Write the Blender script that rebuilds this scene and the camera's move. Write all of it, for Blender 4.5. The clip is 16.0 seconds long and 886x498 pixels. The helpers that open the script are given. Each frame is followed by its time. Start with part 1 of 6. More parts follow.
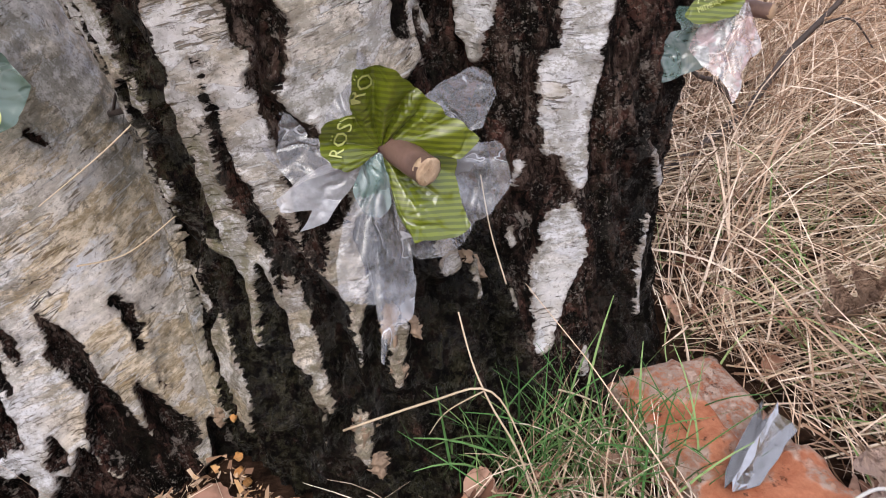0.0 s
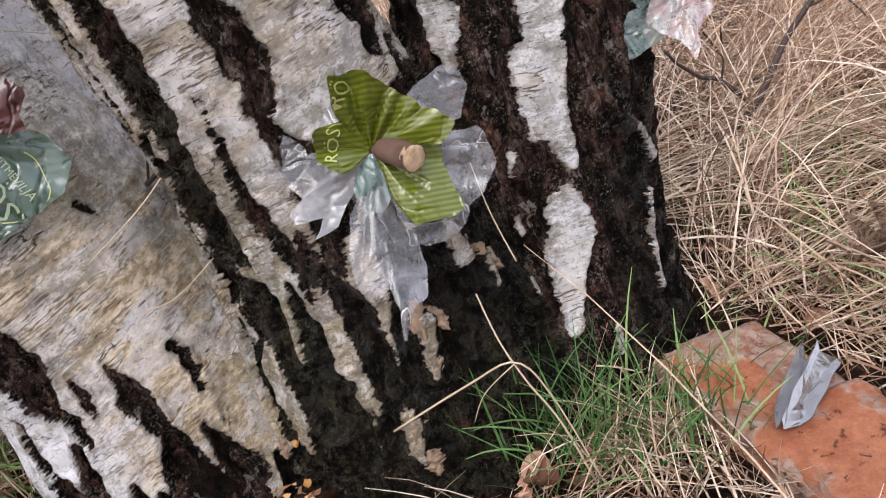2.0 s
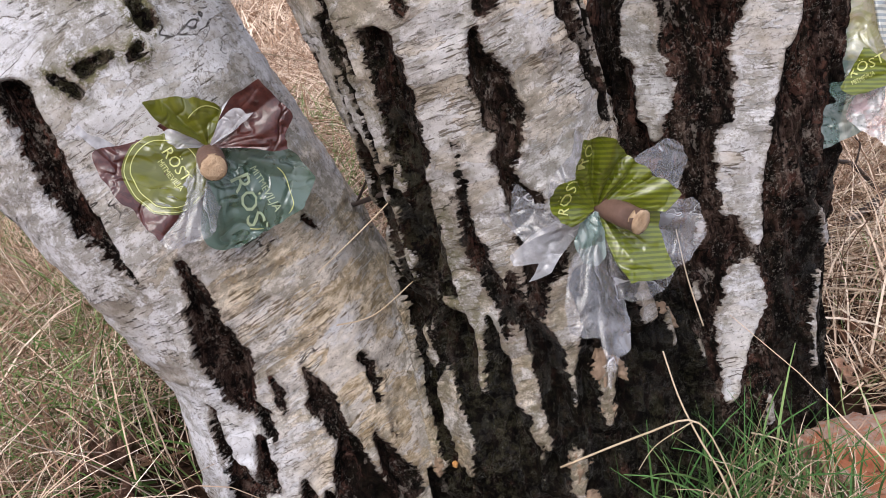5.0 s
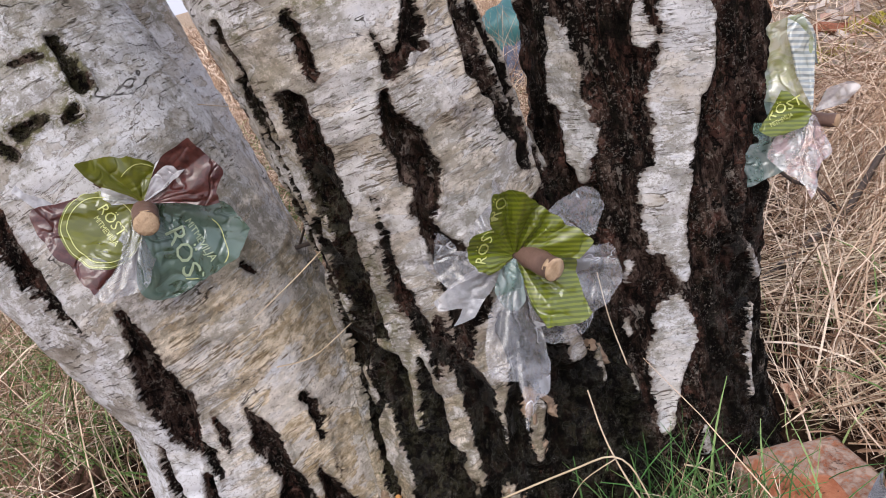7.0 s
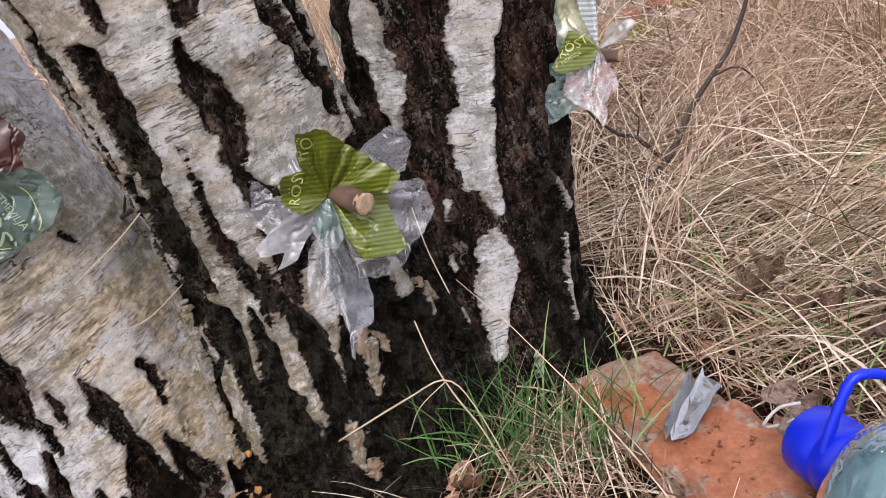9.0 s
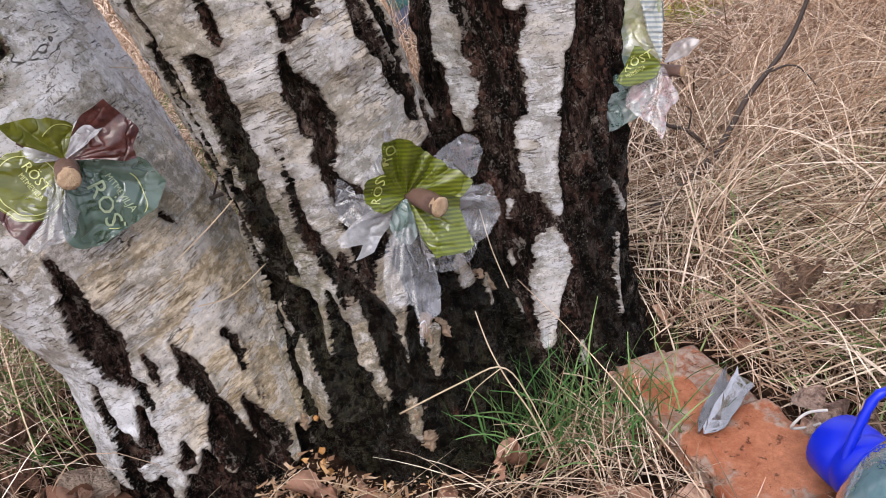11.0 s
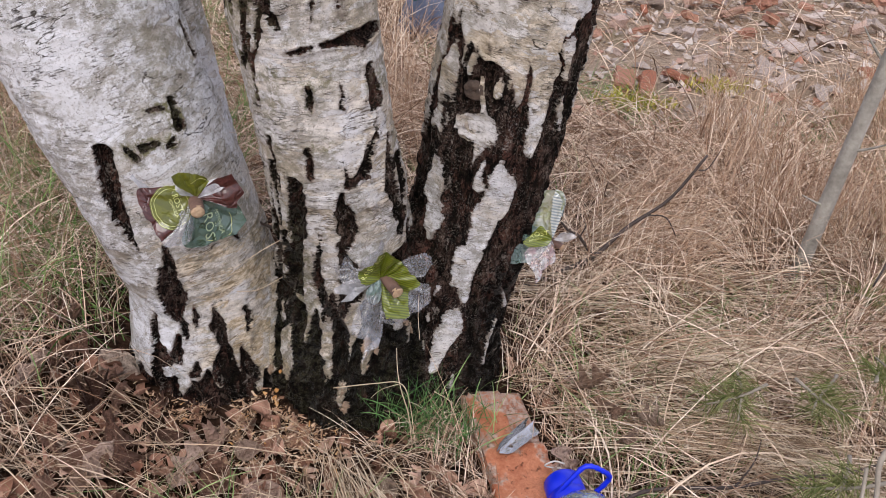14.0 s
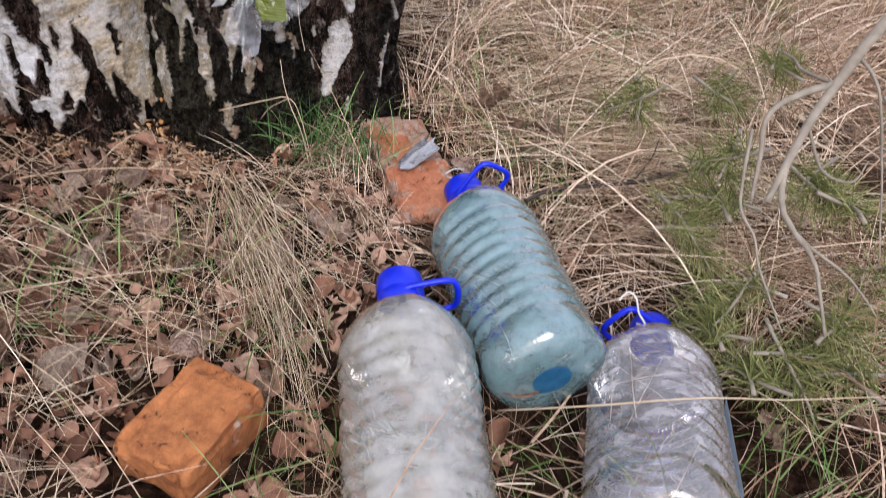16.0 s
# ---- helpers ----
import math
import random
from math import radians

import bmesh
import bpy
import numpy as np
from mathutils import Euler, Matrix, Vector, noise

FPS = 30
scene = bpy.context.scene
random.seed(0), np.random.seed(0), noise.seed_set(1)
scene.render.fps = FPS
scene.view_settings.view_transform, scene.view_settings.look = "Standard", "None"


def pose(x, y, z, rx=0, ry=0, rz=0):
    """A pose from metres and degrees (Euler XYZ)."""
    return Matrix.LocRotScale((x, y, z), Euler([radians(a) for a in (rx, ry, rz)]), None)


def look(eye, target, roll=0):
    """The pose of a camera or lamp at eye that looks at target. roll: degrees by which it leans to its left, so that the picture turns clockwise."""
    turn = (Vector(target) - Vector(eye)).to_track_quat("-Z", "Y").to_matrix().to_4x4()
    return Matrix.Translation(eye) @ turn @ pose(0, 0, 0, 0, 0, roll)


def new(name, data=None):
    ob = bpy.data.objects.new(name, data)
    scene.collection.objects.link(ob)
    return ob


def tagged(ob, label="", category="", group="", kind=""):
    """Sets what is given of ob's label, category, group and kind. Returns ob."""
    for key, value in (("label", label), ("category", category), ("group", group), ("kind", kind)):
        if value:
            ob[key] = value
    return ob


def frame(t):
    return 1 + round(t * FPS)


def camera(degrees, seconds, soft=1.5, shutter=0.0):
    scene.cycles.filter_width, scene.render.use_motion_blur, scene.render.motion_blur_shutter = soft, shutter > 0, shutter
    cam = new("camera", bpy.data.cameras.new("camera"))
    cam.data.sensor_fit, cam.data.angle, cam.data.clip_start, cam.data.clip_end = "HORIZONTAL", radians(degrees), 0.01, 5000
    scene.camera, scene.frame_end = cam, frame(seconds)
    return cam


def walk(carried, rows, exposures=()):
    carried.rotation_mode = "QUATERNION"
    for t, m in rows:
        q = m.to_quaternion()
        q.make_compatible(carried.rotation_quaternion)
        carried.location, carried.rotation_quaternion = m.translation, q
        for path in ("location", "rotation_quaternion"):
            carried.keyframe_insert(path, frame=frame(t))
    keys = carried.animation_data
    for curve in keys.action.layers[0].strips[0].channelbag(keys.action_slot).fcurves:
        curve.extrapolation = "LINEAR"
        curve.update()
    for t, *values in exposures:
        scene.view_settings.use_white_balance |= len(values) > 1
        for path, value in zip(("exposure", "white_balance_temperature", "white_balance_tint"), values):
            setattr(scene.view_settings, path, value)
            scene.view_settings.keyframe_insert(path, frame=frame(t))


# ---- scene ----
cam = camera(59.6, 16.0, soft=0.9, shutter=0.15)
METRES, EYE, TILT, LEAN, TURN = 1.5, 0.48, -33.0, 8.0, 0.0
ROWS = [
    (0.0, 0.0, 0.0, 0.0, 0.0, 0.0, -0.0),
    (0.5, 0.0153, -0.0372, -0.0371, 0.91, 2.05, 3.52),
    (1.0, 0.0162, -0.033, -0.0686, 4.51, 4.36, 6.25),
    (1.5, 0.0155, -0.0272, -0.0604, 5.75, 6.02, 7.64),
    (2.0, 0.0261, -0.0222, -0.0512, 6.26, 7.63, 10.07),
    (2.5, 0.0424, -0.0244, -0.0323, 5.93, 9.59, 11.36),
    (3.0, 0.0155, -0.0329, -0.0222, 5.05, 9.7, 9.16),
    (3.5, 0.0054, -0.0632, -0.0265, 3.69, 9.43, 3.96),
    (4.0, -0.0167, -0.0758, -0.0336, 3.59, 9.46, 2.7),
    (4.5, -0.0499, -0.0602, -0.0388, 6.85, 9.45, 1.52),
    (7.0, -0.0053, -0.0724, -0.0218, 8.71, 10.04, 2.75),
    (7.5, 0.0208, -0.086, -0.0242, 5.62, 10.49, 4.74),
    (8.0, 0.0431, -0.0913, -0.0319, 2.0, 10.66, 7.68),
    (8.5, 0.0437, -0.0865, -0.0466, 1.07, 10.61, 9.11),
    (9.0, 0.0275, -0.0815, -0.06, 1.44, 9.48, 9.35),
    (11.5, 0.0077, -0.1568, -0.0144, 3.95, 3.75, 4.16),
    (12.0, 0.0019, -0.2476, 0.0579, 2.41, 0.6, -1.37),
    (12.5, -0.0221, -0.3673, 0.0707, 1.15, -0.02, -11.66),
    (13.0, -0.0095, -0.4324, 0.072, -0.05, 0.69, -9.68),
    (13.5, -0.0124, -0.4228, 0.0745, -2.84, 0.82, -10.64),
    (14.0, -0.0193, -0.4356, 0.0676, -3.81, 0.86, -13.08),
    (14.5, -0.0197, -0.4218, 0.0614, -4.74, 0.14, -12.28),
    (15.0, -0.0122, -0.4418, 0.0274, -4.89, -0.08, -12.22),
    (15.5, 0.0315, -0.4433, 0.0015, -6.88, -2.39, -9.84),
    (16.0, 0.0465, -0.4247, -0.0335, -8.79, -11.31, -9.53),
]
walk(cam, [(t, pose(0, 0, EYE, TILT, LEAN, TURN) @ pose(METRES * x, METRES * y, METRES * z, 90 + pitch, roll, yaw)) for t, x, y, z, yaw, pitch, roll in ROWS],
     exposures=[(0.0, 0.81), (3.5, 0.74), (9.0, 0.69), (11.5, 0.69), (13.0, 0.57), (15.5, 0.52), (16.0, 0.62)])

# ---- overcast daylight ----
world = bpy.data.worlds.new("overcast_sky")
scene.world = world
world.use_nodes = True
sky = world.node_tree.nodes.new("ShaderNodeTexSky")
sky.sky_type, sky.sun_disc = "NISHITA", False
sky.sun_elevation, sky.sun_rotation = radians(42), radians(200)
sky.air_density, sky.dust_density, sky.ozone_density = 1.0, 6.0, 0.6
background = world.node_tree.nodes["Background"]
grey_veil = world.node_tree.nodes.new("ShaderNodeMixRGB")
grey_veil.inputs[0].default_value = 0.75
grey_veil.inputs[2].default_value = (7.0, 7.05, 8.5, 1)
world.node_tree.links.new(sky.outputs[0], grey_veil.inputs[1])
world.node_tree.links.new(grey_veil.outputs[0], background.inputs[0])
background.inputs[1].default_value = 0.1

sun = new("sun", bpy.data.lights.new("sun", "SUN"))
sun.data.energy, sun.data.angle, sun.data.color = 1.2, radians(35), (1.0, 0.97, 0.95)
sun.matrix_world = look((0.2, -2.2, 3.4), (0, 0.3, 0))

# ---- small helpers ----
rng = np.random.default_rng(7)


def lattice(ix, iy, iz, seed):
    h = (ix * 374761393 + iy * 668265263 + iz * 2147483647 + seed * 974634777) & 0xFFFFFFFF
    h = ((h ^ (h >> 13)) * 1274126177) & 0xFFFFFFFF
    return ((h ^ (h >> 16)) & 0xFFFF) / 32767.5 - 1.0


def grain(p, scale, seed=0, octaves=1):
    """Smooth value noise between -1 and 1 at the points p (n x 3)."""
    p = np.asarray(p, float) * np.asarray(scale, float)
    total, amp, norm = 0.0, 1.0, 0.0
    for k in range(octaves):
        f = np.floor(p).astype(np.int64)
        w = p - f
        w = w * w * (3 - 2 * w)
        v = 0.0
        for dx in (0, 1):
            for dy in (0, 1):
                for dz in (0, 1):
                    c = lattice(f[:, 0] + dx, f[:, 1] + dy, f[:, 2] + dz, seed + 31 * k)
                    v = v + c * np.abs(1 - dx - w[:, 0]) * np.abs(1 - dy - w[:, 1]) * np.abs(1 - dz - w[:, 2])
        total, norm, amp = total + amp * v, norm + amp, amp * 0.5
        p = p * 2.03 + 11.7
    return total / norm


def smooth(a, b, x):
    t = np.clip((x - a) / (b - a), 0, 1)
    return t * t * (3 - 2 * t)


def mesh_of(name, verts, faces, material, flat=False):
    me = bpy.data.meshes.new(name)
    me.from_pydata([tuple(v) for v in verts] if not isinstance(verts, list) else verts, [], faces if isinstance(faces, list) else faces.tolist())
    me.materials.append(material)
    me.shade_flat() if flat else me.shade_smooth()
    me.update()
    return me


def strips(name, verts, faces, material):
    """A large mesh from arrays: n x 3 vertices and n x 4 faces."""
    me = bpy.data.meshes.new(name)
    verts, faces = np.asarray(verts, np.float32), np.asarray(faces, np.int32)
    me.vertices.add(len(verts))
    me.vertices.foreach_set("co", verts.ravel())
    me.loops.add(faces.size)
    me.loops.foreach_set("vertex_index", faces.ravel())
    me.polygons.add(len(faces))
    me.polygons.foreach_set("loop_start", np.arange(0, faces.size, faces.shape[1], dtype=np.int32))
    me.polygons.foreach_set("loop_total", np.full(len(faces), faces.shape[1], dtype=np.int32))
    me.materials.append(material)
    me.update(calc_edges=True)
    me.validate()
    me.shade_smooth()
    return me


def part(name, me, parent, label="", m=None):
    """Links a mesh as one part of a thing."""
    ob = new(name, me)
    ob.parent = parent
    if m is not None:
        ob.matrix_basis = m
    return tagged(ob, label=label)


def thing(name, label, category, m=None, group="", kind="", me=None):
    ob = new(name, me)
    if m is not None:
        ob.matrix_basis = m
    return tagged(ob, label, category, group, kind)


def grid_faces(nu, nv, wrap=False):
    out = []
    for i in range(nu - 1):
        for j in range(nv if wrap else nv - 1):
            k = (j + 1) % nv
            out.append((i * nv + j, i * nv + k, (i + 1) * nv + k, (i + 1) * nv + j))
    return out


def tube(points, radii, seg=10, wobble=0.0, seed=0, caps=True):
    """Vertices and faces of a round tube along the points."""
    pts = [Vector(p) for p in points]
    verts, faces = [], []
    side = None
    local = random.Random(seed)
    for i, p in enumerate(pts):
        d = (pts[min(i + 1, len(pts) - 1)] - pts[max(i - 1, 0)]).normalized()
        if side is None:
            side = d.orthogonal().normalized()
        side = (side - d * side.dot(d)).normalized()
        up = d.cross(side)
        for j in range(seg):
            a = 2 * math.pi * j / seg
            r = radii[i] * (1 + wobble * local.uniform(-1, 1))
            verts.append(tuple(p + side * (math.cos(a) * r) + up * (math.sin(a) * r)))
    faces = grid_faces(len(pts), seg, True)
    if caps:
        faces.append(tuple(range(seg))[::-1])
        faces.append(tuple(range((len(pts) - 1) * seg, len(pts) * seg)))
    return verts, faces


def lathe(rows, seg=56, squash=0.0):
    verts, faces = [], []
    for z, r in rows:
        for j in range(seg):
            a = 2 * math.pi * j / seg
            k = 1 - squash * (abs(math.sin(2 * a)) ** 2) * 0.06
            verts.append((math.cos(a) * r * k, math.sin(a) * r * k, z))
    return verts, grid_faces(len(rows), seg, True)


def joined(*pieces):
    verts, faces = [], []
    for v, f in pieces:
        n = len(verts)
        verts += [tuple(x) for x in v]
        faces += [tuple(i + n for i in q) for q in f]
    return verts, faces


def curve_points(keys, n):
    """n points along a smooth curve through the keys."""
    k = np.array(keys, float)
    t = np.linspace(0, len(k) - 1, n)
    i = np.clip(t.astype(int), 0, len(k) - 2)
    u = (t - i)[:, None]
    a, b = k[np.clip(i - 1, 0, None)], k[i]
    c, d = k[i + 1], k[np.clip(i + 2, None, len(k) - 1)]
    return 0.5 * (2 * b + (c - a) * u + (2 * a - 5 * b + 4 * c - d) * u**2 + (3 * b - a - 3 * c + d) * u**3)

# ---- materials ----
class Nodes:
    """Short spelling for node materials."""

    def __init__(self, name):
        self.mat = bpy.data.materials.new(name)
        self.mat.use_nodes = True
        self.tree = self.mat.node_tree
        self.bsdf = self.tree.nodes["Principled BSDF"]
        self.place = None

    def add(self, kind, **inputs):
        n = self.tree.nodes.new(kind)
        for key, v in inputs.items():
            self.put(n, key.replace("_", " "), v)
        return n

    def put(self, n, key, v):
        s = n.inputs[int(key)] if key.isdigit() else n.inputs[key]
        if isinstance(v, bpy.types.NodeSocket):
            self.tree.links.new(v, s)
        else:
            s.default_value = v

    def coords(self, scale=(1, 1, 1), which="Object"):
        tc = self.add("ShaderNodeTexCoord")
        mp = self.add("ShaderNodeMapping", Vector=tc.outputs[which], Scale=scale)
        return mp.outputs[0]

    def noise(self, scale, detail=4.0, rough=0.6, stretch=(1, 1, 1), warp=0.0):
        return self.add("ShaderNodeTexNoise", Vector=self.coords(stretch), Scale=scale, Detail=detail, Roughness=rough, Distortion=warp).outputs[0]

    def math(self, op, a, b=0.0, c=0.0):
        n = self.tree.nodes.new("ShaderNodeMath")
        n.operation = op
        for i, v in enumerate((a, b, c)):
            self.put(n, str(i), v)
        return n.outputs[0]

    def step(self, x, a, b):
        n = self.add("ShaderNodeMapRange", Value=x)
        n.interpolation_type = "SMOOTHSTEP"
        n.inputs["From Min"].default_value, n.inputs["From Max"].default_value = a, b
        return n.outputs[0]

    def mix(self, fac, a, b, blend="MIX"):
        n = self.tree.nodes.new("ShaderNodeMixRGB")
        n.blend_type = blend
        for i, v in enumerate((fac, a, b)):
            if isinstance(v, tuple) and len(v) == 3:
                v = (*v, 1)
            self.put(n, str(i), v)
        return n.outputs[0]

    def ramp(self, x, *stops):
        n = self.add("ShaderNodeValToRGB", Fac=x)
        e = n.color_ramp.elements
        while len(e) < len(stops):
            e.new(0.5)
        for el, (pos, col) in zip(e, stops):
            el.position, el.color = pos, (*col, 1)
        return n.outputs[0]

    def attr(self, name):
        n = self.add("ShaderNodeAttribute")
        n.attribute_name = name
        return n.outputs["Fac"]

    def island(self):
        return self.add("ShaderNodeNewGeometry").outputs["Random Per Island"]

    def each(self):
        return self.add("ShaderNodeObjectInfo").outputs["Random"]

    def bump(self, h, strength=0.5, distance=0.002, under=None):
        n = self.add("ShaderNodeBump", Height=h, Strength=strength, Distance=distance)
        if under is not None:
            self.put(n, "Normal", under)
        return n.outputs[0]

    def done(self, color, rough=0.7, normal=None, **more):
        self.put(self.bsdf, "Base Color", (*color, 1) if isinstance(color, tuple) else color)
        self.put(self.bsdf, "Roughness", rough)
        if normal is not None:
            self.put(self.bsdf, "Normal", normal)
        for key, v in more.items():
            self.put(self.bsdf, key.replace("_", " "), v)
        return self.mat


def bark_material():
    m = Nodes("birch_bark")
    dark, brown, moss, wet_dark = m.attr("dark"), m.attr("brown"), m.attr("moss"), m.attr("wet_dark")
    # coordinates that follow the lean of each stem
    grow = m.add("ShaderNodeAttribute")
    grow.attribute_name = "grow"

    def along(scale, detail=4.0, rough=0.6, stretch=(1, 1, 1), warp=0.0):
        mp = m.add("ShaderNodeMapping", Vector=grow.outputs["Vector"], Scale=stretch)
        return m.add("ShaderNodeTexNoise", Vector=mp.outputs[0], Scale=scale, Detail=detail, Roughness=rough, Distortion=warp).outputs[0]

    def off(x, level=0.5):
        return m.math("SUBTRACT", x, level)

    # torn rim: short sideways ticks and fine fraying
    edge = m.math("MULTIPLY_ADD", off(along(34, 5, 0.7, (1, 1, 6.5))), 0.0135, dark)
    edge = m.math("MULTIPLY_ADD", off(m.noise(240, 5, 0.75)), 0.0055, edge)
    edge = m.math("MULTIPLY_ADD", off(along(52, 4, 0.65, (1, 1, 0.6))), 0.0065, edge)
    is_dark = m.step(edge, -0.0004, 0.0004)
    # white paper bark: peeled layers from chalk to beige, lenticels, stains
    tone = along(9, 7, 0.72, (1, 1, 1.7))
    white = m.ramp(tone, (0.34, (0.25, 0.215, 0.185)), (0.44, (0.46, 0.43, 0.4)), (0.5, (0.6, 0.59, 0.595)), (0.58, (0.71, 0.715, 0.755)))
    tan = m.mix(m.step(along(60, 6, 0.8, (1, 1, 2.6)), 0.4, 0.6), (0.74, 0.62, 0.47), (0.33, 0.245, 0.14))
    white = m.mix(m.math("MULTIPLY", brown, m.step(along(24, 6, 0.75, (1, 1, 1.8)), 0.3, 0.5)), white, tan)
    peel = along(15, 6, 0.62, (1, 1, 2.3), 0.4)
    chalk = m.math("MULTIPLY", m.step(peel, 0.503, 0.515), m.math("MULTIPLY_ADD", brown, -0.45, 0.85))
    white = m.mix(chalk, white, m.mix(m.noise(140, 5, 0.7), (0.57, 0.565, 0.585), (0.77, 0.775, 0.815)))
    rim = m.math("MULTIPLY", m.step(m.math("ABSOLUTE", off(peel, 0.501)), 0.008, 0.002), m.step(along(40, 3, 0.6), 0.46, 0.56))
    white = m.mix(m.math("MULTIPLY", rim, 0.8), white, (0.17, 0.14, 0.115))
    cloud = m.math("MULTIPLY", m.step(m.noise(8, 5, 0.7), 0.44, 0.54), m.step(along(60, 8, 0.85, (1, 1, 1.5)), 0.45, 0.53))
    white = m.mix(m.math("MULTIPLY", cloud, 0.68), white, m.mix(m.noise(20, 3, 0.6), (0.21, 0.2, 0.15), (0.25, 0.215, 0.18)))
    dash = along(20, 3, 0.55, (3.4, 3.4, 30))
    gap = m.noise(20, 3, 0.6)
    lent = m.math("MULTIPLY", m.step(m.math("MULTIPLY_ADD", brown, 0.05, dash), 0.615, 0.65), m.step(gap, 0.49, 0.57))
    white = m.mix(m.math("MULTIPLY", lent, 0.85), white, m.mix(brown, (0.075, 0.06, 0.05), (0.15, 0.105, 0.06)))
    curl = m.math("MULTIPLY", m.step(along(18, 4, 0.6, (2.2, 2.2, 22)), 0.58, 0.61), m.step(m.noise(17, 2, 0.5), 0.45, 0.55))
    white = m.mix(m.math("MULTIPLY", curl, 0.4), white, (0.86, 0.86, 0.89))
    flake = m.step(along(85, 7, 0.85, (1, 1, 2.0)), 0.565, 0.6)
    white = m.mix(m.math("MULTIPLY", flake, m.math("MULTIPLY_ADD", brown, 0.12, 0.5)), white, (0.14, 0.112, 0.085))
    pits = m.step(m.noise(300, 4, 0.75), 0.575, 0.63)
    white = m.mix(m.math("MULTIPLY", pits, 0.6), white, (0.12, 0.1, 0.085))
    grime = m.math("MULTIPLY", wet_dark, m.step(along(70, 7, 0.8, (1, 1, 1.3)), 0.42, 0.6))
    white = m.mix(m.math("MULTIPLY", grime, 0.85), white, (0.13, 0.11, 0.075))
    # lifted lip of the paper along a fissure
    lip = m.math("MULTIPLY", m.step(edge, -0.0042, -0.0004), m.step(m.noise(70, 5, 0.75), 0.4, 0.58))
    white = m.mix(m.math("MULTIPLY", lip, 0.72), white, (0.26, 0.205, 0.165))
    # black cross cracks through the plates
    split = m.math("MULTIPLY", m.step(m.math("ABSOLUTE", off(along(9, 4, 0.6, (1, 1, 3.6), 0.6))), 0.009, 0.002), m.step(m.noise(14, 3, 0.6), 0.55, 0.6))
    white = m.mix(m.math("MULTIPLY", split, 0.9), white, (0.03, 0.022, 0.018))
    # corky bark: upright fibrous ridges with red-brown flanks between black clefts
    fibre = along(64, 7, 0.8, (1, 1, 0.32), 0.3)
    warp = m.add("ShaderNodeTexNoise", Vector=m.coords(), Scale=90.0, Detail=4.0)
    chunk = m.add("ShaderNodeTexVoronoi", Vector=m.mix(0.03, m.coords((1, 1, 0.62)), warp.outputs[1]), Scale=165.0)
    cell = m.add("ShaderNodeSeparateColor", Color=chunk.outputs["Color"])
    body = m.math("MULTIPLY_ADD", off(cell.outputs[0]), 0.13, fibre)
    # black in low fibres, chunk gaps and clefts: bark tone plus painted relief shade
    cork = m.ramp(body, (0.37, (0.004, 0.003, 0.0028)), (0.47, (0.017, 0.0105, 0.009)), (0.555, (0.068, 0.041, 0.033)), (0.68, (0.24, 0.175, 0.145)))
    red = m.math("MULTIPLY", m.step(m.noise(15, 4, 0.65, (1, 1, 0.5)), 0.46, 0.58), m.step(cell.outputs[1], 0.3, 0.6))
    cork = m.mix(m.math("MULTIPLY", red, m.step(fibre, 0.42, 0.54)), cork, m.mix(cell.outputs[2], (0.05, 0.02, 0.0155), (0.185, 0.088, 0.067)))
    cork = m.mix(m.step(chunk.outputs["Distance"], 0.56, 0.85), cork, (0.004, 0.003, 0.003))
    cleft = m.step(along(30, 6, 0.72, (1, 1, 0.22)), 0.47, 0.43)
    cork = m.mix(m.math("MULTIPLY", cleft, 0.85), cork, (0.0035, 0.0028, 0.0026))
    # pale specks: lichen, and sky glints put into the colour
    speck = m.math("MULTIPLY", m.step(m.noise(330, 5, 0.8), 0.555, 0.6), m.step(m.noise(26, 3, 0.6), 0.42, 0.56))
    cork = m.mix(m.math("MULTIPLY", speck, 0.65), cork, (0.38, 0.33, 0.29))
    shred = m.math("MULTIPLY", m.step(along(46, 5, 0.7, (1, 1, 0.7)), 0.6, 0.64), m.step(m.noise(180, 4, 0.7), 0.42, 0.52))
    cork = m.mix(m.math("MULTIPLY", shred, 0.65), cork, (0.4, 0.345, 0.3))
    # near-black cork at the wet foot and along some stem flanks
    blackened = m.math("MULTIPLY", wet_dark, m.step(m.noise(26, 5, 0.7), 0.78, 0.48))
    cork = m.mix(m.math("MULTIPLY", blackened, 0.9), cork, (0.0035, 0.003, 0.003))
    green = m.math("MULTIPLY", moss, m.step(m.noise(110, 6, 0.85), 0.46, 0.54))
    pale_moss = m.mix(m.noise(240, 3, 0.6), (0.065, 0.06, 0.025), (0.24, 0.225, 0.13))
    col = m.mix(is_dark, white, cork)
    col = m.mix(m.math("MULTIPLY", green, m.math("MULTIPLY_ADD", is_dark, -0.6, 0.9)), col, pale_moss)
    fine = m.noise(150, 8, 0.8, (1, 1, 0.6))
    h = m.math("MULTIPLY", fine, m.math("MULTIPLY_ADD", is_dark, 0.9, 0.2))
    h = m.math("ADD", h, m.math("MULTIPLY", m.math("MULTIPLY_ADD", fibre, 1.6, m.math("MULTIPLY_ADD", chunk.outputs["Distance"], -0.7, m.math("MULTIPLY", cleft, -0.6))), is_dark))
    h = m.math("SUBTRACT", h, m.math("MULTIPLY", m.math("MAXIMUM", lent, split), 0.3))
    h = m.math("ADD", h, m.math("MULTIPLY", m.math("ADD", curl, chalk), 0.12))
    h = m.math("SUBTRACT", h, m.math("MULTIPLY", is_dark, 1.3))
    h = m.math("MULTIPLY_ADD", lip, 0.15, h)
    slick = m.math("MULTIPLY", m.math("MULTIPLY", wet_dark, is_dark), m.step(m.noise(55, 4, 0.65), 0.48, 0.58))
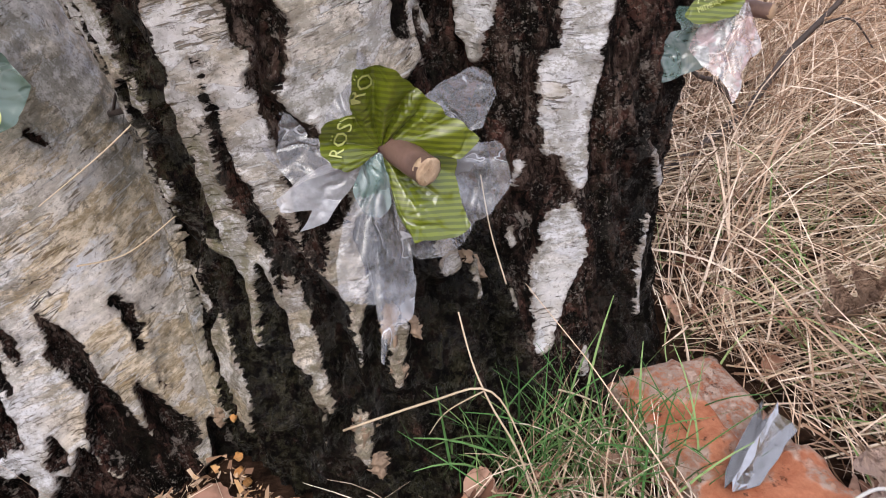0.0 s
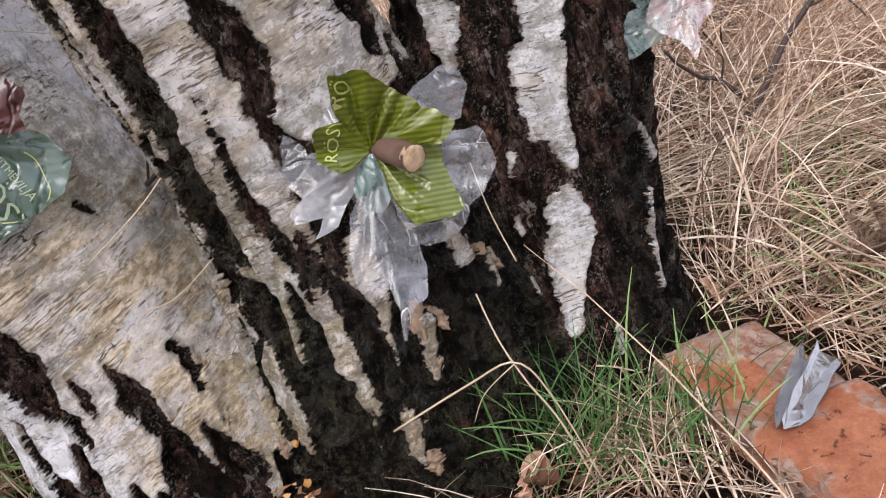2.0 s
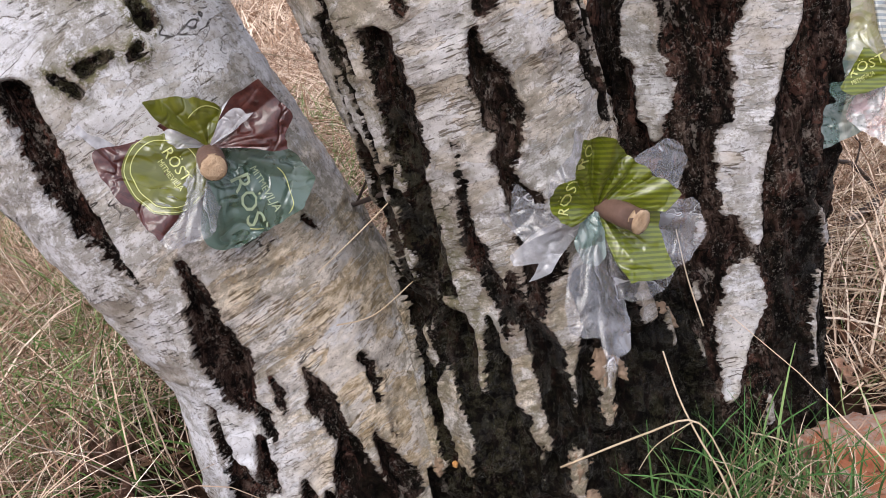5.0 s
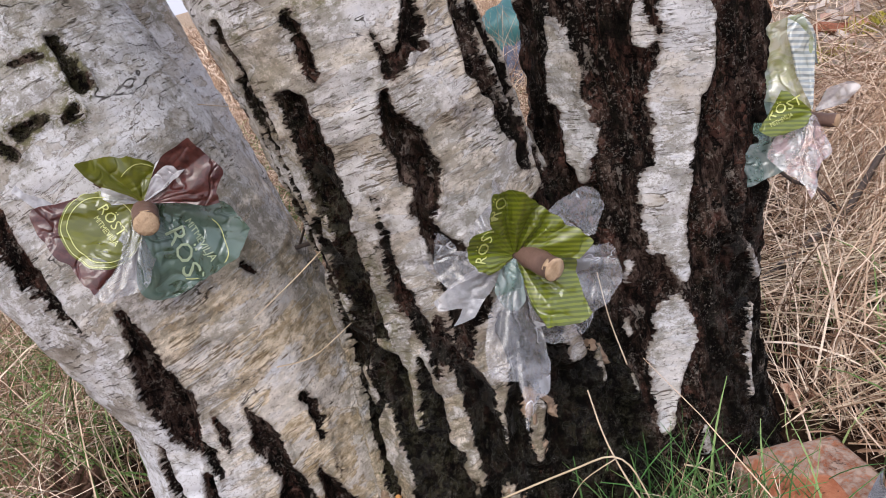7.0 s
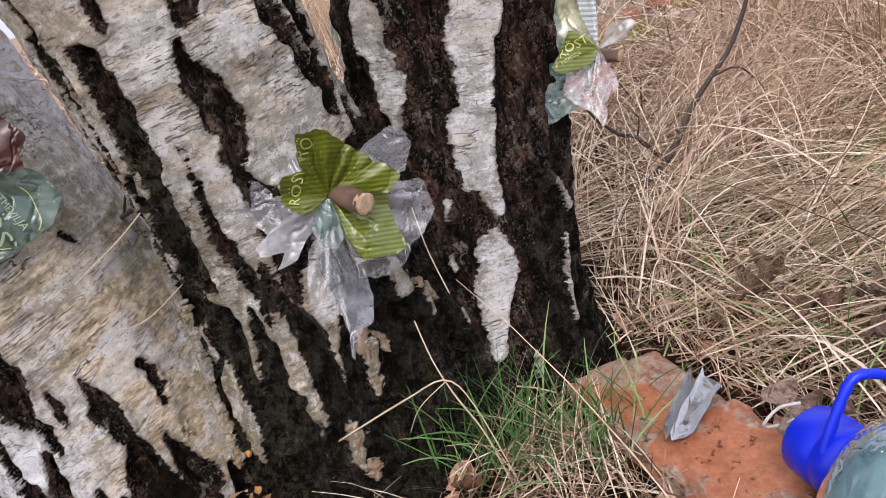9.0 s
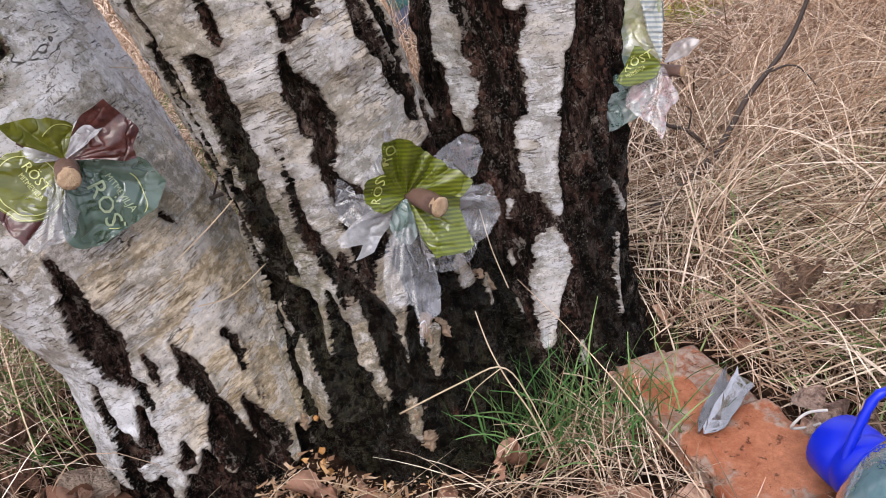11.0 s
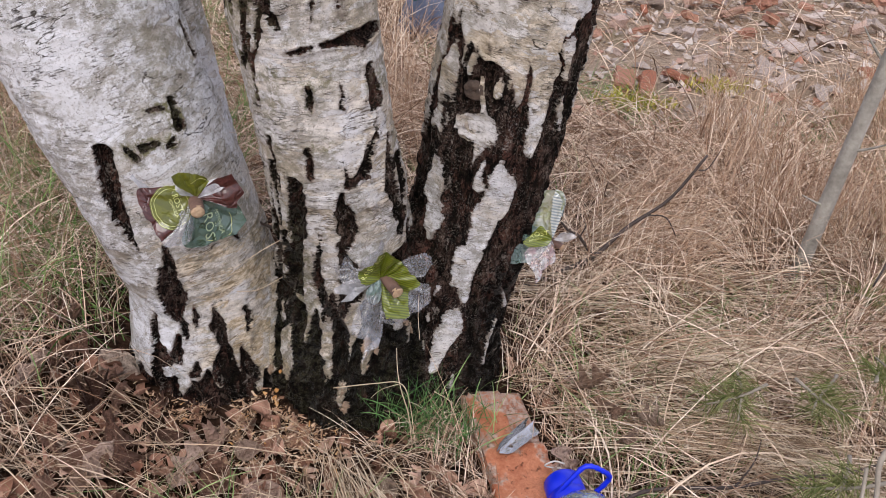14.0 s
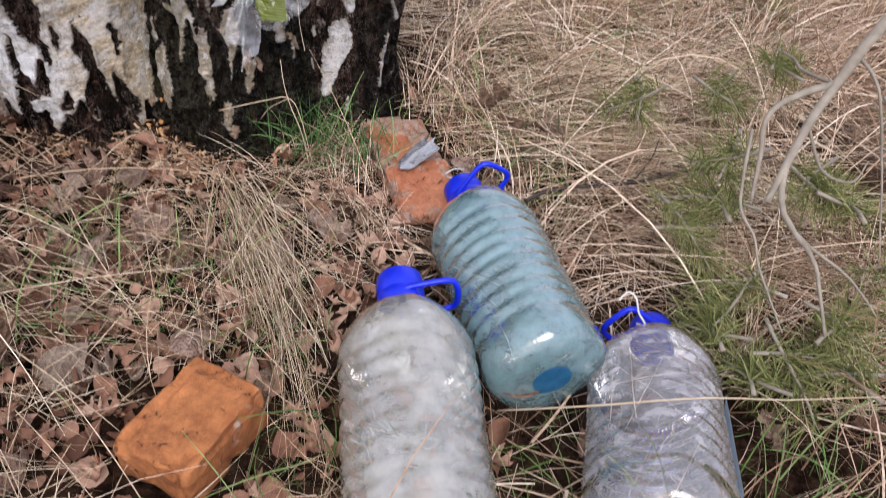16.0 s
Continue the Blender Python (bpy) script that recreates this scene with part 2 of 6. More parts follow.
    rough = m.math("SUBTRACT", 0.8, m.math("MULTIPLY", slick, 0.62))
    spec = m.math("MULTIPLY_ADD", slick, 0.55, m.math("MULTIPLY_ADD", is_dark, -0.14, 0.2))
    return m.done(col, rough, m.bump(h, 1.0, 0.006), Specular_IOR_Level=spec)


def straw_material(name, stops, patch_col=(0.5, 0.315, 0.21), dirt=(0.2, 0.125, 0.08)):
    m = Nodes(name)
    col = m.ramp(m.island(), *stops)
    col = m.mix(m.math("MULTIPLY", m.step(m.noise(2.2, 3, 0.6), 0.45, 0.7), 0.4), col, patch_col)
    col = m.mix(m.math("MULTIPLY", m.step(m.noise(60, 3, 0.6), 0.45, 0.75), 0.7), col, dirt)
    return m.done(col, 0.6, None, Specular_IOR_Level=0.1)


def mottled(name, colours, scale, rough=0.9):
    """One colour for each piece out of a range, with grain and pits."""
    m = Nodes(name)
    n = len(colours)
    col = m.ramp(m.each(), *[(k / max(1, n - 1), c) for k, c in enumerate(colours)])
    col = m.mix(m.step(m.noise(scale, 5, 0.7), 0.4, 0.65), col, m.mix(0.55, col, (0.12, 0.09, 0.075)))
    return m.done(col, rough, m.bump(m.noise(scale * 3, 4, 0.7), 0.5, 0.006), Specular_IOR_Level=0.2)


def simple(name, a, b, scale=40, rough=0.7, bump=0.3, depth=0.002, stretch=(1, 1, 1), **more):
    """A surface between two colours with grain and relief."""
    m = Nodes(name)
    n = m.noise(scale, 5, 0.65, stretch)
    big = m.noise(scale * 0.17, 3, 0.6, stretch)
    fac = m.math("MULTIPLY_ADD", m.math("ADD", n, big), 1.6, -1.1)
    n2 = m.tree.nodes.new("ShaderNodeClamp")
    m.put(n2, "0", fac)
    return m.done(m.mix(n2.outputs[0], a, b), rough, m.bump(n, bump, depth), **more)


def film_material(name, tint, cover, gloss=0.12, pattern=None, sheen=1.3, crinkle=0.3, crease_glint=0.0):
    """Thin plastic film: tinted see-through sheet with a glossy face. cover: how much of it is printed or clouded."""
    m = Nodes(name)
    clear = m.add("ShaderNodeBsdfTransparent", Color=(*tint, 1))
    body = m.bsdf
    shine = m.add("ShaderNodeBsdfGlossy", Color=(1, 1, 1, 1), Roughness=gloss)
    crease = m.math("ABSOLUTE", m.math("SUBTRACT", m.noise(34, 2, 0.5, warp=1.0), 0.5))
    wr = m.bump(m.math("ADD", m.step(crease, 0.0, 0.09), m.math("MULTIPLY", m.noise(70, 3, 0.6), 0.25)), min(1.0, 1.6 * crinkle), 0.0025)
    m.put(shine, "Normal", wr)
    fr = m.add("ShaderNodeFresnel", IOR=1.5, Normal=wr)
    cloud = cover if isinstance(cover, float) else cover(m)
    # highlights along the creases, painted in as pale lines of cover
    if crease_glint:
        cloud = m.math("MAXIMUM", cloud, m.math("MULTIPLY", m.step(crease, 0.016, 0.002), m.math("MULTIPLY", m.step(m.noise(24, 3, 0.6), 0.45, 0.6), crease_glint)))
    body_col = pattern(m) if pattern else (0.75, 0.78, 0.8)
    m.done(body_col, 0.3, wr)
    a = m.add("ShaderNodeMixShader", **{"0": cloud, "1": clear.outputs[0], "2": body.outputs[0]})
    lift = m.math("MULTIPLY_ADD", fr.outputs[0], sheen, 0.02)
    b = m.add("ShaderNodeMixShader", **{"0": lift, "1": a.outputs[0], "2": shine.outputs[0]})
    m.tree.links.new(b.outputs[0], m.tree.nodes["Material Output"].inputs[0])
    return m.mat


BARK = bark_material()
STRAW = straw_material("dry_straw", ((0.0, (0.07, 0.038, 0.024)), (0.32, (0.33, 0.2, 0.13)), (0.6, (0.74, 0.565, 0.425)), (1.0, (1.0, 0.86, 0.72))))
PALE_STRAW = straw_material("pale_straw", ((0.0, (0.2, 0.13, 0.08)), (0.4, (0.56, 0.43, 0.3)), (1.0, (0.86, 0.74, 0.58))))
RUST_GRASS = straw_material("rusty_grass", ((0.0, (0.24, 0.135, 0.08)), (0.5, (0.56, 0.385, 0.26)), (1.0, (0.84, 0.68, 0.53))))
GREEN = straw_material("green_grass", ((0.0, (0.08, 0.15, 0.04)), (0.5, (0.18, 0.3, 0.09)), (1.0, (0.36, 0.44, 0.2))), (0.08, 0.15, 0.05), (0.06, 0.1, 0.03))
TUFT_GREEN = straw_material("tuft_grass", ((0.0, (0.045, 0.12, 0.035)), (0.5, (0.12, 0.27, 0.085)), (1.0, (0.3, 0.42, 0.17))), (0.1, 0.22, 0.08), (0.08, 0.14, 0.045))
NEEDLES = straw_material("pine_needles", ((0.0, (0.09, 0.11, 0.035)), (0.5, (0.21, 0.225, 0.08)), (1.0, (0.4, 0.39, 0.19))), (0.1, 0.15, 0.05), (0.08, 0.11, 0.035))


def soil_material():
    """Dark crumbly soil round the tree, under a mat of dead grass further out."""
    m = Nodes("soil")
    n = m.noise(55, 6, 0.7)
    soil = m.mix(m.step(n, 0.35, 0.7), (0.016, 0.0095, 0.0065), (0.1, 0.055, 0.036))
    strands = m.add("ShaderNodeTexNoise", Vector=m.coords((1, 7, 1)), Scale=24.0, Detail=6.0, Roughness=0.75, Distortion=1.6).outputs[0]
    mat_col = m.ramp(strands, (0.3, (0.07, 0.048, 0.034)), (0.46, (0.32, 0.235, 0.17)), (0.6, (0.55, 0.44, 0.34)), (0.75, (0.68, 0.57, 0.46)))
    mat_col = m.mix(m.math("MULTIPLY", m.step(m.noise(0.9, 4, 0.6), 0.45, 0.65), 0.45), mat_col, (0.3, 0.2, 0.12))
    mat_col = m.mix(m.math("MULTIPLY", m.step(m.noise(1.7, 4, 0.6), 0.55, 0.7), 0.4), mat_col, (0.13, 0.15, 0.06))
    away = m.add("ShaderNodeVectorMath", **{"0": m.coords(), "1": (0.05, 0.35, 0.0)})
    away.operation = "DISTANCE"
    far = m.math("ADD", away.outputs["Value"], m.math("MULTIPLY", m.noise(3.0, 4, 0.6), 0.9))
    cover = m.math("MULTIPLY", m.step(far, 1.25, 1.9), m.math("MULTIPLY_ADD", m.step(n, 0.3, 0.5), 0.4, 0.6))
    return m.done(m.mix(cover, soil, mat_col), 0.95, m.bump(m.math("ADD", n, strands), 0.9, 0.01), Specular_IOR_Level=0.03)


SOIL = soil_material()

# ---- ground ----
def ground_z(x, y):
    """Height of the soil under the grass."""
    x, y = np.asarray(x, float), np.asarray(y, float)
    z = -0.035 + 0.055 * smooth(-0.15, -0.6, x) * smooth(1.2, 0.3, y) - 0.03 * smooth(0.1, 0.5, x)
    z = z + 0.05 * np.exp(-((x + 0.16) ** 2 + (y - 0.5) ** 2) / 0.06)
    z = z - 0.03 * smooth(0.9, 2.4, y)
    p = np.stack([x.ravel(), y.ravel(), 0 * x.ravel()], 1)
    bumps = 0.012 * grain(p, 6, 3, 2) + 0.03 * grain(p, 1.1, 5, 2)
    return z + (bumps.reshape(x.shape)) * 1.0


def ground_sheet():
    # fine in the middle, reaching the horizon by growing steps
    s = np.concatenate([-np.geomspace(400, 2.6, 26), np.linspace(-2.5, 2.5, 126), np.geomspace(2.6, 400, 26)])
    gx, gy = np.meshgrid(s, s + 0.6, indexing="ij")
    gz = ground_z(gx, gy)
    verts = np.stack([gx.ravel(), gy.ravel(), gz.ravel()], 1)
    n = len(s)
    i, j = np.meshgrid(np.arange(n - 1), np.arange(n - 1), indexing="ij")
    a = (i * n + j).ravel()
    me = strips("ground", verts, np.stack([a, a + n, a + n + 1, a + 1], 1), SOIL)
    tagged(new("ground", me), "brown soil under matted dry grass and leaf litter", "ground", kind="structure")


ground_sheet()


# what the grass keeps clear of: middle, half length, half width, turn of the long side, height
KEEP_OUT = [(0.162, 0.406, 0.127, 0.053, 106.6, 0.099), (-0.079, -0.1, 0.072, 0.053, 60.5, 0.099), (0.277, 0.13, 0.21, 0.085, 103.6, 0.14), (0.155, -0.1, 0.2, 0.085, 94.5, 0.14), (0.43, -0.09, 0.2, 0.085, 75, 0.14)]


def blocked(x, y, z):
    hit = ~off_tree(x, y)
    for cx, cy, a, b, deg, top in KEEP_OUT:
        c, s = math.cos(radians(deg)), math.sin(radians(deg))
        u, v = (x - cx) * c + (y - cy) * s, -(x - cx) * s + (y - cy) * c
        hit |= (np.abs(u) < a) & (np.abs(v) < b) & (z < top) & ((z > 0.012) | (top < 0.1))
    return hit


def blades(name, xs, ys, length, width, az, rise, droop, material, label, category="grass", lift=0.0, curl=0.3, seg=4, clear=True):
    """Many thin blades as one mesh. rise: angle from the ground at the root; droop: how far the tip bends down."""
    n = len(xs)
    t = np.linspace(0, 1, seg + 1)[None, :]
    L = np.broadcast_to(length, n)[:, None]
    ang = np.broadcast_to(rise, n)[:, None] - np.broadcast_to(droop, n)[:, None] * t**1.4
    turn = np.broadcast_to(az, n)[:, None] + curl * rng.normal(0, 1, (n, 1)) * t
    ds = L / seg
    dx, dy, dz = np.cos(ang) * np.cos(turn) * ds, np.cos(ang) * np.sin(turn) * ds, np.sin(ang) * ds
    zero = np.zeros((n, 1))
    X = xs[:, None] + np.concatenate([zero, np.cumsum(dx[:, :-1], 1)], 1)
    Y = ys[:, None] + np.concatenate([zero, np.cumsum(dy[:, :-1], 1)], 1)
    Z = (ground_z(xs, ys) + np.broadcast_to(lift, n))[:, None] + np.concatenate([zero, np.cumsum(dz[:, :-1], 1)], 1)
    Z = np.maximum(Z, ground_z(X, Y) + 0.004)
    if clear:
        ok = ~blocked(X, Y, Z).any(1)
        X, Y, Z, turn, n = X[ok], Y[ok], Z[ok], turn[ok], int(ok.sum())
        width = np.broadcast_to(width, len(ok))[ok]
    w = np.broadcast_to(width, n)[:, None] * (1 - 0.75 * t**2) * 0.5
    spin = rng.uniform(0, math.pi, (n, 1))
    sx, sy, sz = -np.sin(turn) * np.cos(spin), np.cos(turn) * np.cos(spin), np.sin(spin) * np.ones_like(t)
    a = np.stack([X + sx * w, Y + sy * w, Z + sz * w], 2)
    b = np.stack([X - sx * w, Y - sy * w, Z - sz * w], 2)
    verts = np.stack([a, b], 2).reshape(-1, 3)
    k = np.arange(n)[:, None] * (2 * (seg + 1)) + 2 * np.arange(seg)[None, :]
    faces = np.stack([k, k + 1, k + 3, k + 2], 2).reshape(-1, 4)
    me = strips(name, verts, faces, material)
    return tagged(new(name, me), label, category, kind="stuff")


def scattered(n, x0, x1, y0, y1, keep):
    out = np.zeros((0, 2))
    while len(out) < n:
        p = np.stack([rng.uniform(x0, x1, 2 * n), rng.uniform(y0, y1, 2 * n)], 1)
        out = np.concatenate([out, p[keep(p[:, 0], p[:, 1])]])
    return out[:n, 0], out[:n, 1]


def off_tree(x, y):
    """True outside the foot of the tree."""
    inside = ((x + 0.345) / 0.155) ** 2 + ((y - 0.53) / 0.155) ** 2 < 1
    inside |= ((x + 0.118) / 0.155) ** 2 + ((y - 0.52) / 0.15) ** 2 < 1
    inside |= ((x - 0.01) / 0.135) ** 2 + ((y - 0.6) / 0.132) ** 2 < 1
    inside |= ((x + 0.4) / 0.12) ** 2 + ((y - 0.75) / 0.12) ** 2 < 1
    return ~inside


def thin(x, y):
    """Keeps most straw off the bare litter in front of the tree."""
    bare = np.maximum(np.exp(-(((x + 0.2) / 0.24) ** 2 + ((y - 0.24) / 0.14) ** 2)), np.exp(-(((x - 0.02) / 0.14) ** 2 + ((y - 0.36) / 0.1) ** 2)))
    bare = np.maximum(bare, 0.8 * np.exp(-(((x + 0.3) / 0.38) ** 4 + ((y - 0.02) / 0.34) ** 4)))
    edge = np.minimum(np.minimum(x + 1.5, 1.9 - x), np.minimum(y + 0.95, 1.8 - y))
    return off_tree(x, y) & (rng.random(x.shape) > 0.93 * bare) & (edge > 0.4 * rng.random(x.shape))


def drifts(x, y):
    """Straw in bundles with dark gaps between them."""
    lumps = grain(np.stack([x, y, 0 * x], 1), (4.2, 6, 1), 61, 3)
    return thin(x, y) & (lumps > 0.1 + 0.22 * (rng.random(x.shape) - 0.6))


def front(x, y):
    """1 on the trodden ground before the tree and the brick, where no long straw stands."""
    return smooth(-0.75, -0.55, x) * smooth(0.13, 0.03, x) * smooth(-0.4, -0.2, y) * smooth(0.62, 0.5, y)


def near_grass():
    # matted straw lying in tangled drifts
    n = 15000
    x, y = scattered(n, -1.5, 1.9, -0.95, 1.8, drifts)
    comb = 2.75 + 1.3 * grain(np.stack([x, y, 0 * x], 1), 3.1, 9, 2) * math.pi
    short = 1 - 0.6 * front(x, y)
    blades("dry_grass", x, y, (rng.gamma(3, 0.045, n) + 0.04) * short, (rng.gamma(2.5, 0.00042, n) + 0.0005) * (1 - 0.35 * front(x, y)), comb + rng.normal(0, 0.8, n) + math.pi * (rng.random(n) > 0.7),
           rng.normal(0.2, 0.2, n) * short, rng.uniform(0.1, 0.7, n), STRAW, "matted pale dry grass lying on the ground", lift=rng.uniform(0.0, 0.05, n), curl=0.5, seg=5)
    n = 800
    x, y = scattered(n, -1.4, 1.8, -0.85, 1.7, lambda x, y: thin(x, y) & (front(x, y) < 0.3))
    blades("dry_grass", x, y, rng.uniform(0.15, 0.4, n), rng.uniform(0.0018, 0.0034, n), rng.uniform(0, 6.28, n),
           rng.uniform(0.1, 0.9, n), rng.uniform(0.3, 1.6, n), STRAW, "broad pale dry grass leaves", lift=rng.uniform(0, 0.05, n), curl=0.6, seg=6)
    # combed drifts of longer pale straw: from, to, spread, number
    for (x0, y0), (x1, y1), spread, n in (((-0.08, 0.25), (0.05, -0.01), 0.028, 420), ((0.25, 0.5), (0.62, 0.42), 0.05, 300), ((0.2, 0.84), (0.75, 0.66), 0.055, 380), ((-0.55, 0.25), (-0.2, 0.0), 0.08, 110), ((0.6, 0.95), (1.1, 0.9), 0.08, 300), ((0.32, 0.62), (0.66, 0.7), 0.035, 200), ((0.45, 0.3), (0.75, 0.2), 0.04, 190), ((0.9, 0.6), (0.6, 0.75), 0.045, 200),
                                             ((0.35, 1.05), (0.6, 1.3), 0.045, 200), ((0.95, 1.25), (1.4, 1.1), 0.06, 220), ((0.5, 0.52), (0.85, 0.34), 0.03, 220), ((-0.75, 0.6), (-1.0, 0.3), 0.06, 300)):
        f = rng.uniform(-0.3, 0.8, n)
        x, y = x0 + (x1 - x0) * f + rng.normal(0, spread, n), y0 + (y1 - y0) * f + rng.normal(0, spread, n)
        blades("dry_grass", x, y, rng.uniform(0.16, 0.36, n), rng.uniform(0.0008, 0.002, n), math.atan2(y1 - y0, x1 - x0) + rng.normal(0, 0.22, n),
               rng.uniform(0.1, 0.5, n), rng.uniform(0.3, 0.8, n), PALE_STRAW, "combed drift of long pale straw", lift=rng.uniform(0.01, 0.05, n), curl=0.25, seg=6)
    # looser arching stems
    n = 2800
    x, y = scattered(n, -1.45, 1.85, -0.9, 1.75, lambda x, y: thin(x, y) & (front(x, y) < rng.random(x.shape) * 0.9))
    blades("dry_grass", x, y, rng.uniform(0.12, 0.36, n), rng.uniform(0.001, 0.0026, n), rng.uniform(0, 6.28, n),
           rng.uniform(0.4, 1.3, n), rng.uniform(0.8, 2.6, n), STRAW, "loose arching dry grass stems", seg=6)


def tussocks():
    """Tufts of long dead grass, each bent over from its own root, leaning the way its neighbours lean."""
    n, each = 250, 44
    cx, cy = scattered(n, -1.3, 1.7, -0.5, 1.9, lambda x, y: off_tree(x, y) & (front(x, y) < 0.15) & (np.hypot(x - 0.16, y - 0.36) > 0.22) & (grain(np.stack([x, y, 0 * x], 1), (4.2, 6, 1), 61, 3) > -0.25))
    way = 3.4 * grain(np.stack([cx, cy, 0 * cx], 1), 2.2, 19, 2) + rng.normal(0, 0.5, n)
    x, y = (np.repeat(c, each) + rng.normal(0, 0.018, n * each) for c in (cx, cy))
    n = n * each
    blades("dry_grass", x, y, rng.uniform(0.1, 0.36, n), rng.gamma(2.5, 0.00045, n) + 0.0005, np.repeat(way, each) + rng.normal(0, 0.55, n), rng.uniform(0.5, 1.45, n),
           rng.uniform(1.0, 2.5, n), STRAW, "tussocks of long dead grass bent over", curl=0.45, seg=7)


def outer_grass():
    # the same dead grass all round, thinner with the distance
    n = 34000
    away = lambda x, y: np.hypot(x - 0.15, y - 0.4)
    x, y = scattered(n, -4.5, 4.8, -4.2, 5.2, lambda x, y: (np.maximum(np.abs(x - 0.2) - 0.25, np.abs(y - 0.42)) > 0.95 + 0.5 * rng.random(x.shape)) & (rng.random(x.shape) < 1.5 / away(x, y) ** 1.3) & (away(x, y) < 3.4 + 1.2 * rng.random(x.shape)) & ~((y > 1.9) & (x > 0.05) & (rng.random(x.shape) < 0.95)))
    far = np.hypot(x - 0.15, y - 0.4)
    blades("dry_grass", x, y, rng.uniform(0.1, 0.35, n), rng.uniform(0.0015, 0.003, n) * (0.6 + 0.5 * far), 2.75 + 3.5 * grain(np.stack([x, y, 0 * x], 1), 1.6, 9, 2) + rng.normal(0, 0.8, n),
           rng.uniform(0.05, 0.9, n), rng.uniform(0.3, 1.6, n), STRAW, "rough dead grass all round the tree", lift=rng.uniform(0, 0.04, n), clear=False)
    n = 7000
    x, y = scattered(n, -4.0, 4.4, -3.6, 1.4, lambda x, y: (np.maximum(np.abs(x - 0.2) - 0.25, np.abs(y - 0.42)) > 0.9) & (grain(np.stack([x, y, 0 * x], 1), 1.5, 43, 2) > 0.05))
    blades("green_grass", x, y, rng.uniform(0.06, 0.2, n), rng.uniform(0.0015, 0.004, n), rng.uniform(0, 6.28, n), rng.uniform(0.5, 1.4, n), rng.uniform(0.2, 1.4, n), GREEN, "green grass patches in the dead grass", clear=False)


def far_grass():
    n = 32000
    x, y = scattered(n, -3.2, 4.2, 1.3, 5.5, lambda x, y: (np.abs(x) < 0.6 + 0.95 * y) & ~((y > 1.95) & (x > 0.12) & (rng.random(x.shape) < 0.9)))
    blades("dry_grass", x, y, rng.uniform(0.08, 0.3, n), rng.uniform(0.002, 0.005, n), rng.uniform(0, 6.28, n),
           rng.uniform(0.1, 1.3, n), rng.uniform(0.4, 2.2, n), STRAW, "rough pale dry grass behind the tree")
    n = 16000
    x, y = scattered(n, -3.0, 4.0, 1.0, 4.5, lambda x, y: (grain(np.stack([x, y, 0 * x], 1), 1.3, 17, 2) > 0.1) & ~((y > 1.9) & (x > 0.1) & (x < 2.6)))
    blades("dry_grass", x, y, rng.uniform(0.15, 0.5, n), rng.uniform(0.001, 0.003, n), rng.uniform(0, 6.28, n),
           rng.uniform(1.0, 1.55, n), rng.uniform(0.1, 1.0, n), RUST_GRASS, "upright rust-brown dry grass clumps")
    n = 5200
    x, y = scattered(n, 0.35, 2.4, 1.15, 2.3, lambda x, y: (x > 0.62 + 0.4 * np.abs(y - 1.5)) & (grain(np.stack([x, y, 0 * x], 1), 3.4, 29, 2) > 0.0))
    blades("dry_grass", x, y, rng.uniform(0.12, 0.4, n), rng.uniform(0.0012, 0.0032, n), rng.uniform(0, 6.28, n),
           rng.uniform(1.05, 1.55, n), rng.uniform(0.05, 0.9, n), RUST_GRASS, "standing rust-brown dry grass behind the birch", seg=5)
    n = 26000
    x, y = scattered(n, -9, 10, 5.2, 16, lambda x, y: np.abs(x) < 1 + 0.8 * y)
    blades("dry_grass", x, y, rng.uniform(0.15, 0.5, n), rng.uniform(0.008, 0.02, n), rng.uniform(0, 6.28, n),
           rng.uniform(0.3, 1.4, n), rng.uniform(0.4, 2.0, n), STRAW, "distant pale dry grass", seg=3, clear=False)


